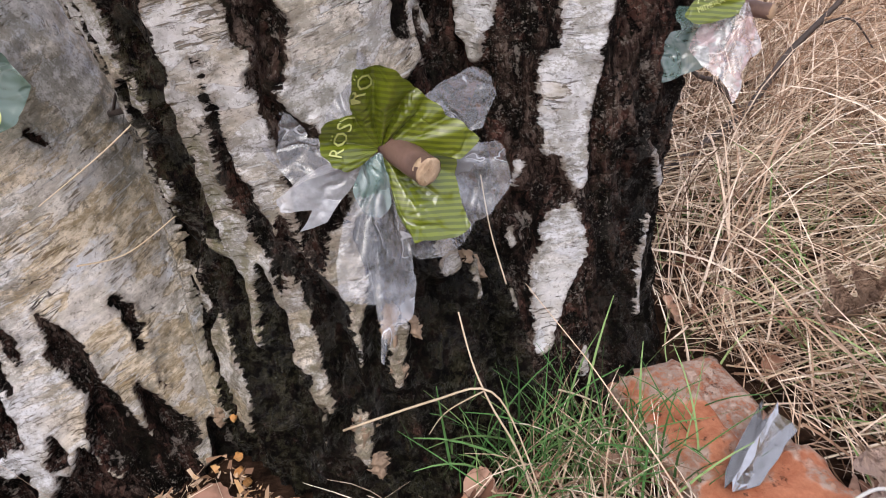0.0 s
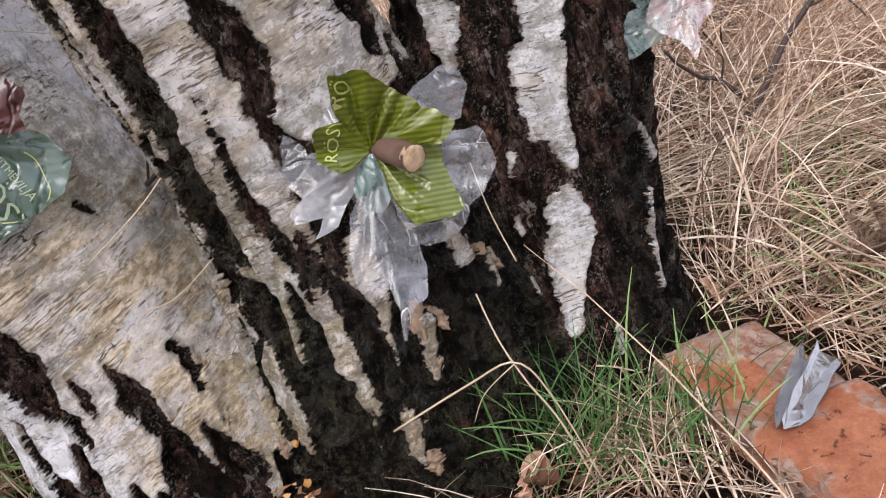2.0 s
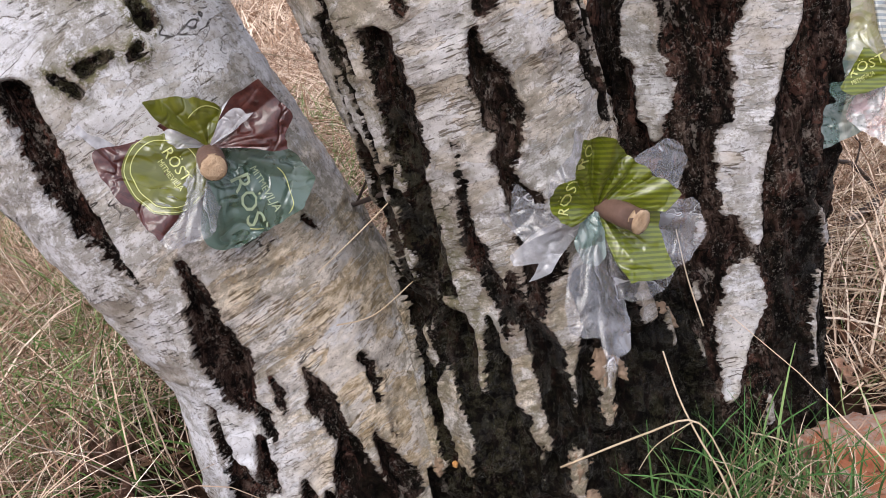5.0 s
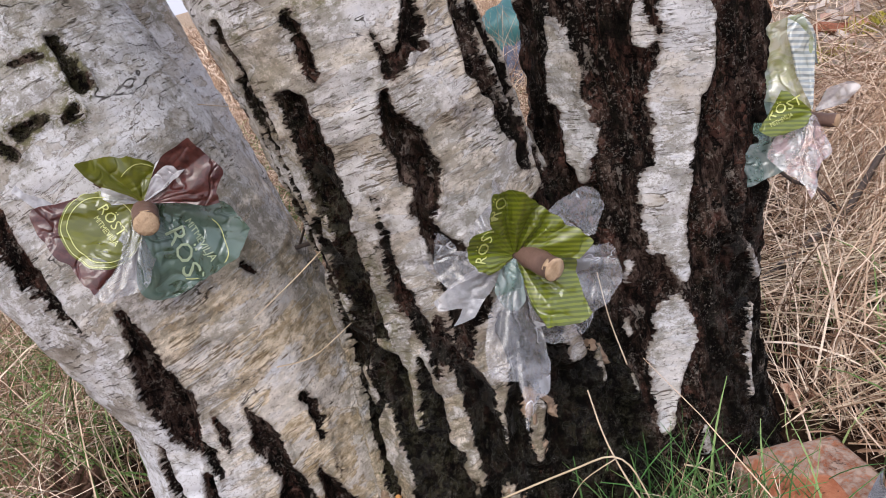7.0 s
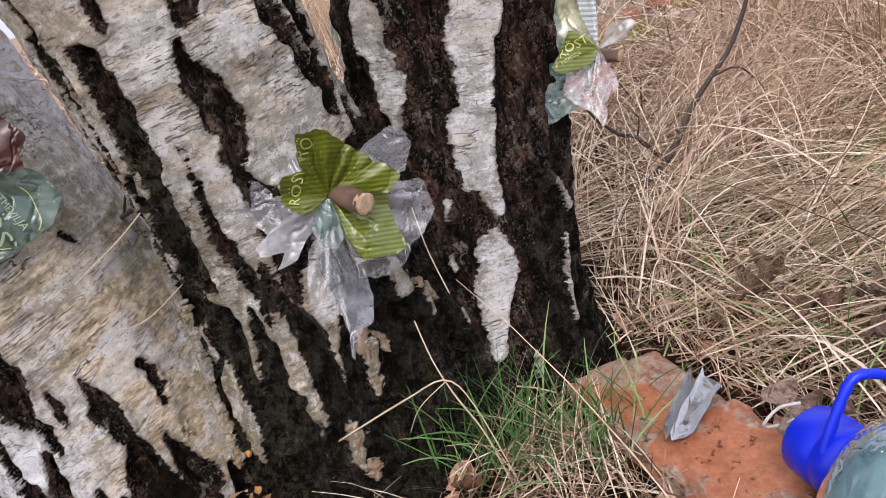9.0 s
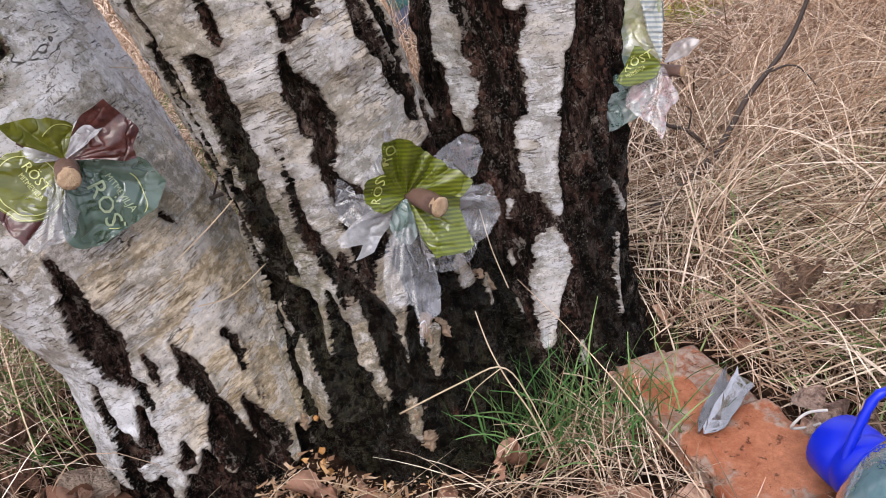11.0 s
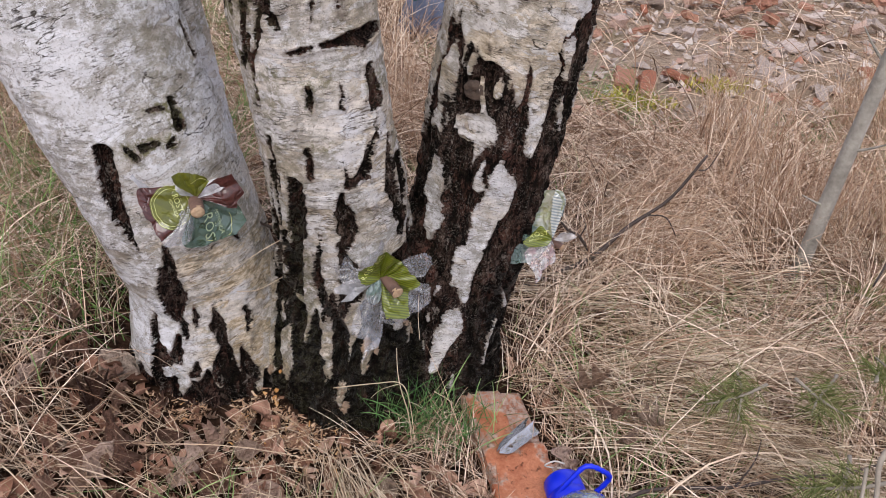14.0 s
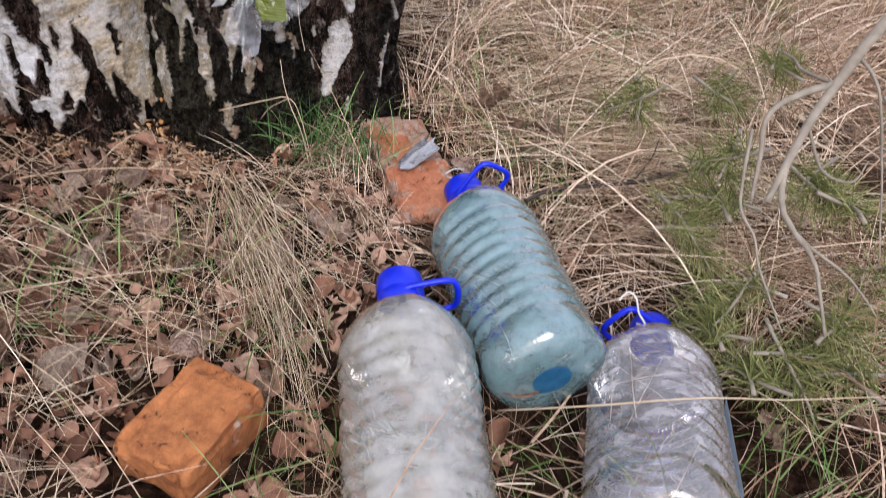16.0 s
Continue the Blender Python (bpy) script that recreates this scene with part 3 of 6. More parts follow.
def green_grass():
    # the fresh tuft at the foot of the tree
    n = 350
    c = rng.normal(0, 1, (n, 2))
    x, y = 0.03 + 0.048 * c[:, 0], 0.415 + 0.026 * c[:, 1]
    blades("green_grass", x, y, 0.035 + 0.11 * rng.random(n) ** 1.4, rng.uniform(0.0012, 0.003, n), rng.normal(-1.5, 1.4, n), rng.uniform(0.9, 1.55, n),
           rng.uniform(0.1, 1.0, n), TUFT_GREEN, "fresh green grass tuft at the foot of the birch", seg=6, curl=0.25, clear=False)
    n = 520
    c = rng.normal(0, 1, (n, 2))
    x, y = 0.02 + 0.07 * c[:, 0], 0.39 + 0.035 * c[:, 1]
    blades("dry_grass", x, y, rng.uniform(0.04, 0.12, n), rng.uniform(0.0008, 0.002, n), rng.uniform(0, 6.28, n), rng.uniform(0.4, 1.4, n),
           rng.uniform(0.2, 1.6, n), STRAW, "short dry stems in the green tuft", seg=5)
    # short straw close round the brick
    n = 1500
    x, y = scattered(n, 0.04, 0.36, 0.22, 0.64, off_tree)
    blades("dry_grass", x, y, rng.uniform(0.025, 0.09, n), rng.uniform(0.0009, 0.0022, n), rng.normal(1.85, 0.7, n) + math.pi * (rng.random(n) > 0.5), rng.uniform(0.1, 1.2, n),
           rng.uniform(0.0, 1.0, n), STRAW, "short dry grass close round the brick", lift=rng.uniform(0, 0.035, n), seg=4)
    # thin straw and green shoots over the litter in front
    n = 3600
    x, y = scattered(n, -0.9, 0.14, -0.45, 0.34, off_tree)
    blades("dry_grass", x, y, rng.uniform(0.04, 0.17, n), rng.uniform(0.0006, 0.0014, n), rng.uniform(0, 6.28, n), rng.uniform(0.0, 0.7, n),
           rng.uniform(0.0, 0.9, n), PALE_STRAW, "thin pale straw lying over the leaf litter", lift=rng.uniform(0.01, 0.04, n), seg=5, curl=0.4)
    n = 1000
    x, y = scattered(n, -0.95, 0.2, -0.45, 0.75, lambda x, y: off_tree(x, y) & (grain(np.stack([x, y, 0 * x], 1), 6, 47, 2) > 0.05) & (np.hypot((x + 0.2) / 0.2, (y - 0.3) / 0.12) > 1))
    blades("green_grass", x, y, rng.uniform(0.05, 0.17, n), rng.uniform(0.001, 0.0026, n), rng.uniform(0, 6.28, n), rng.uniform(0.3, 1.3, n),
           rng.uniform(0.2, 1.4, n), GREEN, "green grass growing through straw and litter", seg=5, curl=0.4)
    # rusty clumps bent over to the right of the tree
    n = 900
    x, y = scattered(n, 0.35, 1.5, 0.6, 1.3, lambda x, y: grain(np.stack([x, y, 0 * x], 1), 4, 71, 2) > 0.18)
    blades("dry_grass", x, y, rng.uniform(0.14, 0.34, n), rng.uniform(0.001, 0.0026, n), rng.normal(0.3, 0.9, n), rng.uniform(0.7, 1.5, n),
           rng.uniform(0.8, 2.4, n), RUST_GRASS, "clumps of bent rust-brown dry grass", seg=6)
    n = 2600
    x, y = scattered(n, -1.3, -0.5, 0.15, 1.3, off_tree)
    blades("dry_grass", x, y, rng.uniform(0.12, 0.34, n), rng.uniform(0.0009, 0.0022, n), rng.uniform(0, 6.28, n), rng.uniform(0.6, 1.45, n),
           rng.uniform(0.3, 1.9, n), STRAW, "standing dry grass beside the birch", seg=6)
    n = 3400
    x, y = scattered(n, -1.9, -0.5, 0.45, 2.4, lambda x, y: off_tree(x, y) & (grain(np.stack([x, y, 0 * x], 1), 3, 77, 2) > -0.05))
    blades("green_grass", x, y, rng.uniform(0.12, 0.3, n), rng.uniform(0.0016, 0.0038, n), rng.uniform(0, 6.28, n), rng.uniform(0.6, 1.45, n),
           rng.uniform(0.2, 1.6, n), GREEN, "yellow-green grass in the dry grass beside the birch", seg=5)
    n = 3900
    x, y = scattered(n, -1.3, 1.6, -0.5, 2.4, lambda x, y: off_tree(x, y) & (grain(np.stack([x, y, 0 * x], 1), 2.6, 41, 2) > np.where(x < -0.35, 0.02, 0.3)))
    blades("green_grass", x, y, rng.uniform(0.05, 0.16, n), rng.uniform(0.0012, 0.003, n), rng.uniform(0, 6.28, n), rng.uniform(0.5, 1.4, n),
           rng.uniform(0.2, 1.4, n), GREEN, "sparse green grass among the straw", seg=5)


near_grass()
tussocks()
outer_grass()
far_grass()
green_grass()

# ---- birch with three stems in front and one behind ----
# each stem: height, centre x, centre y, radius
STEM_WEST = [(-0.12, -0.345, 0.53, 0.165), (0.0, -0.345, 0.525, 0.15), (0.06, -0.35, 0.525, 0.135), (0.18, -0.355, 0.52, 0.12), (0.3, -0.385, 0.505, 0.122),
             (0.44, -0.43, 0.495, 0.125), (0.58, -0.485, 0.5, 0.125), (0.75, -0.545, 0.505, 0.125), (1.0, -0.64, 0.52, 0.12)]
STEM_MIDDLE = [(-0.12, -0.115, 0.52, 0.165), (0.0, -0.118, 0.52, 0.148), (0.06, -0.12, 0.515, 0.132), (0.18, -0.122, 0.515, 0.113), (0.3, -0.133, 0.505, 0.1),
               (0.42, -0.142, 0.48, 0.094), (0.5, -0.156, 0.465, 0.09), (0.63, -0.18, 0.46, 0.088), (0.8, -0.2, 0.455, 0.087), (1.0, -0.23, 0.45, 0.085)]
STEM_EAST = [(-0.12, 0.01, 0.6, 0.15), (0.0, 0.01, 0.6, 0.13), (0.08, 0.015, 0.6, 0.118), (0.18, 0.03, 0.602, 0.112), (0.33, 0.062, 0.602, 0.103),
             (0.45, 0.075, 0.6, 0.103), (0.55, 0.083, 0.6, 0.102), (0.66, 0.095, 0.605, 0.1), (1.0, 0.13, 0.615, 0.096)]
STEM_BACK = [(-0.12, -0.4, 0.73, 0.125), (0.0, -0.413, 0.735, 0.105), (0.26, -0.456, 0.75, 0.085), (0.41, -0.482, 0.75, 0.084), (0.56, -0.508, 0.75, 0.084), (1.0, -0.585, 0.77, 0.08)]
STEMS = [np.array(s) for s in (STEM_WEST, STEM_MIDDLE, STEM_EAST, STEM_BACK)]


def stem_row(stem, z):
    return [np.interp(z, stem[:, 0], stem[:, k]) for k in (1, 2, 3)]


def tree_field(x, y, z):
    """Signed distance to the joined stems, softly blended where they meet."""
    total = 0.0
    for stem in STEMS:
        cx, cy, r = stem_row(stem, z)
        d = np.hypot(x - cx, y - cy) - r
        total = total + np.exp(-np.clip(d, -0.3, 0.3) / 0.011)
    return -0.011 * np.log(total)


def tree_surface(step=0.0027):
    """Surface nets over the field: vertices and quads."""
    lo, hi = np.array([-0.74, 0.3, -0.1]), np.array([0.26, 0.88, 0.8])
    ax = [np.arange(a, b, step) for a, b in zip(lo, hi)]
    X, Y = np.meshgrid(ax[0], ax[1], indexing="ij")
    field = np.stack([tree_field(X, Y, z) for z in ax[2]], 2).astype(np.float32)
    inside = field < 0
    nx, ny, nz = field.shape
    corner = lambda i, j, k: (slice(i, nx - 1 + i), slice(j, ny - 1 + j), slice(k, nz - 1 + k))
    count = sum(inside[corner(i, j, k)].astype(np.int8) for i in (0, 1) for j in (0, 1) for k in (0, 1))
    active = np.argwhere((count > 0) & (count < 8))
    index = np.full((nx - 1, ny - 1, nz - 1), -1, np.int32)
    index[tuple(active.T)] = np.arange(len(active))
    acc, num = np.zeros((len(active), 3)), np.zeros(len(active))
    ends = [(i, j, k) for i in (0, 1) for j in (0, 1) for k in (0, 1)]
    for a in ends:
        for axis in range(3):
            if a[axis] == 0:
                b = tuple(1 if d == axis else a[d] for d in range(3))
                fa, fb = field[tuple((active + a).T)], field[tuple((active + b).T)]
                cut = (fa < 0) != (fb < 0)
                t = np.where(cut, fa / np.where(cut, fa - fb, 1), 0)
                p = np.array(a)[None, :] + t[:, None] * (np.array(b) - np.array(a))[None, :]
                acc += p * cut[:, None]
                num += cut
    verts = lo + step * (active + acc / num[:, None])
    quads = []
    for axis in range(3):
        e = [0, 0, 0]
        e[axis] = 1
        a = inside[: nx - e[0], : ny - e[1], : nz - e[2]]
        b = inside[e[0]:, e[1]:, e[2]:]
        at = np.argwhere(a != b)
        u, v = [d for d in range(3) if d != axis]
        at = at[(at[:, u] > 0) & (at[:, v] > 0) & (at[:, u] < (nx, ny, nz)[u] - 1) & (at[:, v] < (nx, ny, nz)[v] - 1)]
        out = a[tuple(at.T)]
        du, dv = np.eye(3, dtype=int)[u], np.eye(3, dtype=int)[v]
        q = np.stack([index[tuple((at - du - dv).T)], index[tuple((at - dv).T)], index[tuple(at.T)], index[tuple((at - du).T)]], 1)
        flip = out if axis != 1 else ~out
        q[~flip] = q[~flip][:, ::-1]
        quads.append(q[(q >= 0).all(1)])
    return verts, np.concatenate(quads)


def field_normal(p, e=0.002):
    n = []
    for d in range(3):
        h = np.zeros(3)
        h[d] = e
        n.append(tree_field(*(p + h).T) - tree_field(*(p - h).T))
    n = np.stack(n, 1)
    return n / np.linalg.norm(n, axis=1)[:, None]


def stroke_depth(s, z, r, strokes):
    """How deep each point (degrees, height) lies inside the nearest tapering stroke; negative outside, in metres."""
    best = np.full(len(s), -0.05)
    for a0, z0, a1, z1, w0, w1 in strokes:
        ax, az = np.radians(s - a0) * r, z - z0 / 100
        bx, bz = np.radians(a1 - a0) * r, np.full(len(s), (z1 - z0) / 100)
        t = np.clip((ax * bx + az * bz) / (bx * bx + bz * bz + 1e-9), 0, 1)
        d = np.hypot(ax - t * bx, az - t * bz)
        best = np.maximum(best, (w0 + (w1 - w0) * t) / 2000 - d)
    return best


# marks in the bark by stem: degrees round it and height in cm at one end and at the other, widths in mm at both
WEST_DARK_A = [(15, 32.1, 9, 27.7, 12, 19), (8, 27.8, 3, 23.5, 19, 39), (3, 23.5, -4, 19.5, 39, 23), (-4, 19.5, -6, 18.1, 20, 7), (8, 46.2, 5, 42.6, 22, 21), (5, 42.6, -1, 37.9, 21, 18), (-1, 37.9, -3, 33.6, 18, 10),
    (-3, 33.6, -2, 31.5, 10, 4), (-20, 18.9, -21, 13.2, 6, 19), (-21, 13.2, -17, 9.9, 19, 29), (0, 18.4, 1, 15.6, 9, 14), (-5, 15, -9, 10.6, 9, 21), (14, 21, 10, 17.8, 4, 10), (26, 21, 24, 17, 5, 23)]
WEST_DARK_B = [(24, 17, 25, 14.2, 25, 14), (26, 14.1, 23, 8, 12, 43), (45, 19.4, 45, 15, 10, 11), (44, 13.4, 45, 11.3, 4, 6), (37, 12.4, 39, 6.8, 7, 34), (6, 10.7, 5, 8.4, 3, 14), (59, 31.6, 61, 30.8, 5, 9),
    (-23, 9.7, -21, 5.1, 23, 33), (6, 46.8, 3, 42.9, 7, 16), (3, 42.9, -5, 35.8, 18, 21), (58, 51.7, 56, 48.6, 6, 15), (22, 46.6, 25, 45.4, 6, 9), (31, 46.6, 38, 46.9, 7, 4), (43, 46.3, 49, 46.9, 3, 4), (44, 51.0, 50, 51, 3, 3)]
WEST_DARK_C = [(95, 59.3, 94, 55.3, 7, 10)]
MIDDLE_DARK_A = [(-42, 45.9, -43, 42.4, 13, 11), (-43, 42.4, -41, 38.6, 11.2, 7), (-41, 38.6, -43, 35.5, 5.6, 7), (-40, 32.8, -40, 28.4, 14, 21), (-16, 44.2, -21, 39.3, 8.4, 21), (-21, 39.3, -25, 34.2, 21, 19.6), (-25, 34.2, -35, 27.6, 19.6, 22.4),
    (-35, 27.6, -52, 20.9, 21, 25.2), (-61, 20.2, -63, 13.2, 33.6, 42), (-4, 36.8, -9, 32.6, 4, 8), (-9, 32.6, -12, 27.6, 8, 16), (-10, 28, -8, 23.3, 16, 13), (-5, 23.7, 0, 19.6, 10, 14), (0, 19.6, 1, 14.8, 17, 26)]
MIDDLE_DARK_B = [(1, 14.8, 5, 9.8, 26, 31), (15, 43.1, 12, 40.2, 3, 16), (15, 40.8, 18, 37.5, 18, 22), (18, 37.5, 15, 34.7, 20, 13), (11, 34.9, 10, 32.3, 11, 6), (75, 42.6, 79, 38.7, 16, 20), (79, 38.7, 64, 34.9, 22, 20),
    (81, 34, 75, 31.9, 17, 9), (100, 30.1, 57, 24.3, 19, 31), (-17, 21.9, -21, 17.9, 4.2, 11.2), (-21, 17.9, -20, 13, 11.2, 18.2), (-20, 13, -22, 7.5, 18.2, 32.2), (-17, 22, -19, 19.2, 4.2, 9.8), (-19, 19.2, -15, 15.3, 9.8, 16.8)]
MIDDLE_DARK_C = [(-15, 15.3, -14, 10.5, 18.2, 22.4), (-14, 10.5, -19, 4, 23.8, 37.8), (-2, 22.3, 3, 18.7, 14, 19), (3, 18.7, 3, 14.5, 20, 25), (3, 14.5, -3, 8.1, 25, 30), (-41, 21.1, -56, 14.4, 15.4, 25.2), (-56, 14.4, -57, 7, 25.2, 23.8),
    (-24, 13, -36, 4, 18.2, 26.6), (22, 19.5, 15, 13.6, 20, 25), (36, 17.1, 17, 6.5, 29, 39), (55, 14.8, 35, 7.3, 26, 35), (25, 62.8, 58, 63.4, 8, 17), (0, 61.8, 16, 62.5, 9, 5), (61, 63.3, 81, 63.5, 22, 14)]
MIDDLE_DARK_D = [(62, 59.3, 62, 55.2, 14, 23), (8, 57.3, 7, 55.2, 8, 7), (32, 58, 31, 55, 4, 6), (69, 49.9, 58, 42.7, 10, 21), (61, 42.5, 64, 37.4, 23, 20), (-3, 49.5, -5, 45.6, 5, 7), (-20, 44.2, -24, 36.5, 21, 36.4),
    (13, 42.3, 16, 37.8, 4, 27), (-32, 63, -35, 60.2, 8, 5), (-36, 50, -38, 42.2, 9, 11)]
EAST_DARK_A = [(-63, 40.8, -52, 35.5, 10, 10), (-52, 35.5, -44, 30.1, 13, 19)]
MIDDLE_WHITE_A = [(73, 12.9, 72, 11.7, 8, 6), (-34, 11.4, -40, 7.2, 11, 8), (-27, 9.1, -32, 5.3, 8, 7), (5, 10.1, 2, 6.1, 10, 12), (23, 16.1, 18, 11.9, 12, 8), (49, 21.1, 48, 18.5, 11, 15), (59, 17.4, 56, 15.2, 5, 7),
    (-29, 21.7, -34, 16.3, 21, 15), (-10, 20.4, -9, 15.4, 21, 18), (-7, 15.1, -5, 10.9, 12, 8), (11, 23.8, 10, 18, 22, 7)]
EAST_WHITE_A = [(7, 38.1, 17, 37.1, 17, 15), (3, 36.5, 13, 35.9, 24, 19), (7, 34.7, 6, 32.6, 36, 30), (5, 31.6, 3, 29.7, 29, 31), (2, 28.9, 4, 25.2, 42, 36), (5, 24.7, 14, 20.8, 20, 15), (8, 17.4, 11, 14.8, 33, 38),
    (8, 14.4, 5, 9.9, 41, 22), (4, 9.9, 3, 7.3, 20, 14), (-36, 36.3, -34, 33.6, 15, 27), (-34, 33.6, -34, 30.5, 27, 16), (-42, 40.2, -45, 37.3, 30, 20), (-12, 23.2, -12, 21.3, 6, 5), (-11, 17.9, -11, 16.9, 9, 8)]
EAST_WHITE_B = [(50, 20.5, 59, 17.2, 5, 8), (52, 14.6, 49, 6.1, 4, 7), (19, 5.7, 19, 3.5, 7, 7), (2, 67.3, 4, 63.1, 32, 25), (4, 63.1, 4, 57.8, 28, 28), (-5, 56.1, -7, 54.8, 19, 11), (-28, 66.5, -30, 61.3, 36, 22),
    (-70, 63.1, -63, 55.6, 29, 17), (-69, 51, -75, 45.2, 26, 15), (-33, 49.6, -20, 50.7, 20, 17), (-14, 49.2, -6, 40.6, 17, 15), (15, 43.7, 10, 37.1, 40, 46), (4, 36, 6, 31.6, 32, 27), (-43, 43.1, -40, 36.7, 28, 24)]
EAST_WHITE_C = [(-38, 34.9, -36, 32, 24, 21), (22, 54, 28, 46.2, 18, 14), (43, 61.4, 43, 56, 24, 20), (44, 55.1, 55, 48.8, 11, 8), (-31, 58.9, -33, 56.6, 12, 8)]
DARK = [WEST_DARK_A + WEST_DARK_B + WEST_DARK_C, MIDDLE_DARK_A + MIDDLE_DARK_B + MIDDLE_DARK_C + MIDDLE_DARK_D + [(11, 33.5, 14, 30, 8, 20), (14, 30, 18, 26, 20, 12)], EAST_DARK_A, []]
WHITE = [[], MIDDLE_WHITE_A, EAST_WHITE_A + EAST_WHITE_B + EAST_WHITE_C, []]
BROWN = [lambda a, z: 0.95 * smooth(-10, 25, a) * smooth(0.46, 0.28, z), lambda a, z: 0.45 + 0.35 * smooth(0.25, 0.1, z) + 0.2 * smooth(20, 60, a), lambda a, z: 0.3 + 0.3 * smooth(0.4, 0.55, z), lambda a, z: 0.25 + 0 * z]



def bark_marks(p):
    """Attributes of the bark at the points: dark depth, brown stain, moss, wet and darkened zones."""
    which = np.stack([np.hypot(p[:, 0] - stem_row(s, p[:, 2])[0], p[:, 1] - stem_row(s, p[:, 2])[1]) - stem_row(s, p[:, 2])[2] for s in STEMS], 1).argmin(1)
    dark, brown, moss, wet_dark = (np.zeros(len(p)) for _ in range(4))
    wob = 0.008 * grain(p, (40, 40, 14), 2, 3)
    tear = 0.0042 * grain(p, (30, 30, 120), 21, 3) + 0.003 * grain(p, (70, 70, 20), 23, 2)
    strips = grain(p + np.stack([0.24 * p[:, 2], 0 * p[:, 0], 0 * p[:, 0]], 1), (60, 60, 9), 99, 2)
    lichen = grain(p, (48, 48, 62), 103, 3)
    tongue = grain(p, (56, 56, 5), 91, 2)
    plates = grain(p + np.stack([0.16 * p[:, 2], 0 * p[:, 0], 0 * p[:, 0]], 1), (27, 27, 9), 71, 3)
    fiss = grain(p, (34, 34, 9), 4, 3)
    bent = p + 0.006 * np.stack([grain(p, 55, 51, 2), grain(p, 55, 52, 2), 0 * p[:, 0]], 1)
    crackle, patchy = grain(bent, (30, 30, 8), 33, 2), grain(p, (13, 13, 9), 35, 2)
    for k, stem in enumerate(STEMS):
        m = which == k
        q = p[m]
        cx, cy, r = stem_row(stem, q[:, 2])
        a = np.degrees(np.arctan2(q[:, 0] - cx, cy - q[:, 1]))
        z = q[:, 2]
        low = z + 2 * wob[m] - 0.055 * tongue[m]
        foot = (smooth(0.095, 0.03, low), np.maximum(smooth(0.125, 0.05, low), smooth(0.2, 0.12, z + 2 * wob[m]) * smooth(-2, 14, a)), 1.0, smooth(0.15, 0.05, low))[k]
        d = -0.016 + 0.026 * foot + 0.016 * np.maximum(0, fiss[m] - 0.2) * smooth(0.75, 0.2, z)
        if k == 2:
            d = d - 0.02 * smooth(-25, -55, a) * smooth(0.42, 0.6, z) - 0.026 * smooth(0.44, 0.52, z) * smooth(-0.12, 0.16, plates[m])
        if k == 1:
            d = d + 0.03 * smooth(38, 52, a) * smooth(0.36, 0.28, z) + 0.03 * smooth(14, 24, a) * smooth(0.27, 0.23, z)
        d = np.maximum(d, stroke_depth(a + 230 * wob[m] + np.degrees(tear[m] / r), z + 0.4 * tear[m], r, DARK[k]))
        d = np.where(stroke_depth(a + 230 * wob[m] + np.degrees(tear[m] / r), z + 0.4 * tear[m], r, WHITE[k]) > -0.01, np.minimum(d, -stroke_depth(a + 230 * wob[m] + np.degrees(tear[m] / r), z + 0.4 * tear[m], r, WHITE[k])), d)
        if k == 1:
            d = d + 0.0015 * smooth(0.24, 0.1, z)
            d = d - 0.02 * smooth(0.0, 0.4, strips[m]) * smooth(-22, -45, a) * smooth(0.44, 0.32, z)
            d = np.maximum(d, -0.016 + 0.018 * smooth(-50, -66, a + 260 * wob[m]) * smooth(0.44, 0.3, z) * smooth(-0.35, 0.1, fiss[m]))
        # thin upright cracks through the white plates
        wide = (0.0042, 0.0062, 0.0042, 0.0042)[k] + (0.006 * smooth(-5, -40, a) * smooth(0.5, 0.3, z) + 0.003 * smooth(0.4, 0.25, z) if k == 1 else 0.004 * smooth(0.2, 0.4, z) if k == 2 else 0.0)
        line = wide - 0.05 * np.abs(crackle[m]) - 0.03 * np.maximum(0, (0.8, 0.12 + 0.35 * smooth(0.26, 0.38, z), 0.1 + 0.5 * smooth(0.36, 0.28, z), 0.3)[k] - patchy[m])
        d = np.maximum(d, line)
        dark[m] = d
        brown[m] = BROWN[k](a, z)
        # wet foot; also darkens stem flanks and clefts by height and angle
        wet_dark[m] = np.maximum(smooth(0.34, 0.14, z), 0.8 * smooth(0.52, 0.3, z) * smooth(5, -30, a) if k == 1 else 0) * (1.0 if k == 1 else np.maximum(0.9 * smooth(-30, -62, a), 0.9 * smooth(24, 42, a)) if k == 2 else smooth(35, 75, a) if k == 0 else 0.7)
        moss[m] = (np.maximum(np.maximum(0.25 + 0.75 * smooth(0, -35, a), 0.95 * smooth(0.24, 0.12, z)), 1.8 * smooth(0.46, 0.54, z) * smooth(15, -10, a) * smooth(-0.006, 0.0, d + 0.01 * fiss[m])) if k == 1 else np.maximum(np.maximum(0.3 * smooth(0, 40, a), 0.35 * smooth(-12, 18, a) * smooth(0.32, 0.42, z) * smooth(0.02, 0.3, lichen[m])), 1.3 * smooth(0.05, 0.025, np.abs(z - 0.485)) * smooth(12, 20, a) * smooth(66, 58, a) * smooth(-0.009, 0.0, d + 0.008 * fiss[m])) if k == 0 else 0.2 + 0.5 * (k == 3) * smooth(0.05, 0.35, lichen[m])) * (0.4 + 0.6 * smooth(-0.2, 0.3, fiss[m]))
    ring = sum(np.exp(-((p[:, 2] - h + 0.012 * grain(p, 14, 95, 2)) / w) ** 2) for h, w in ((0.632, 0.009), (0.58, 0.016), (0.497, 0.012)))
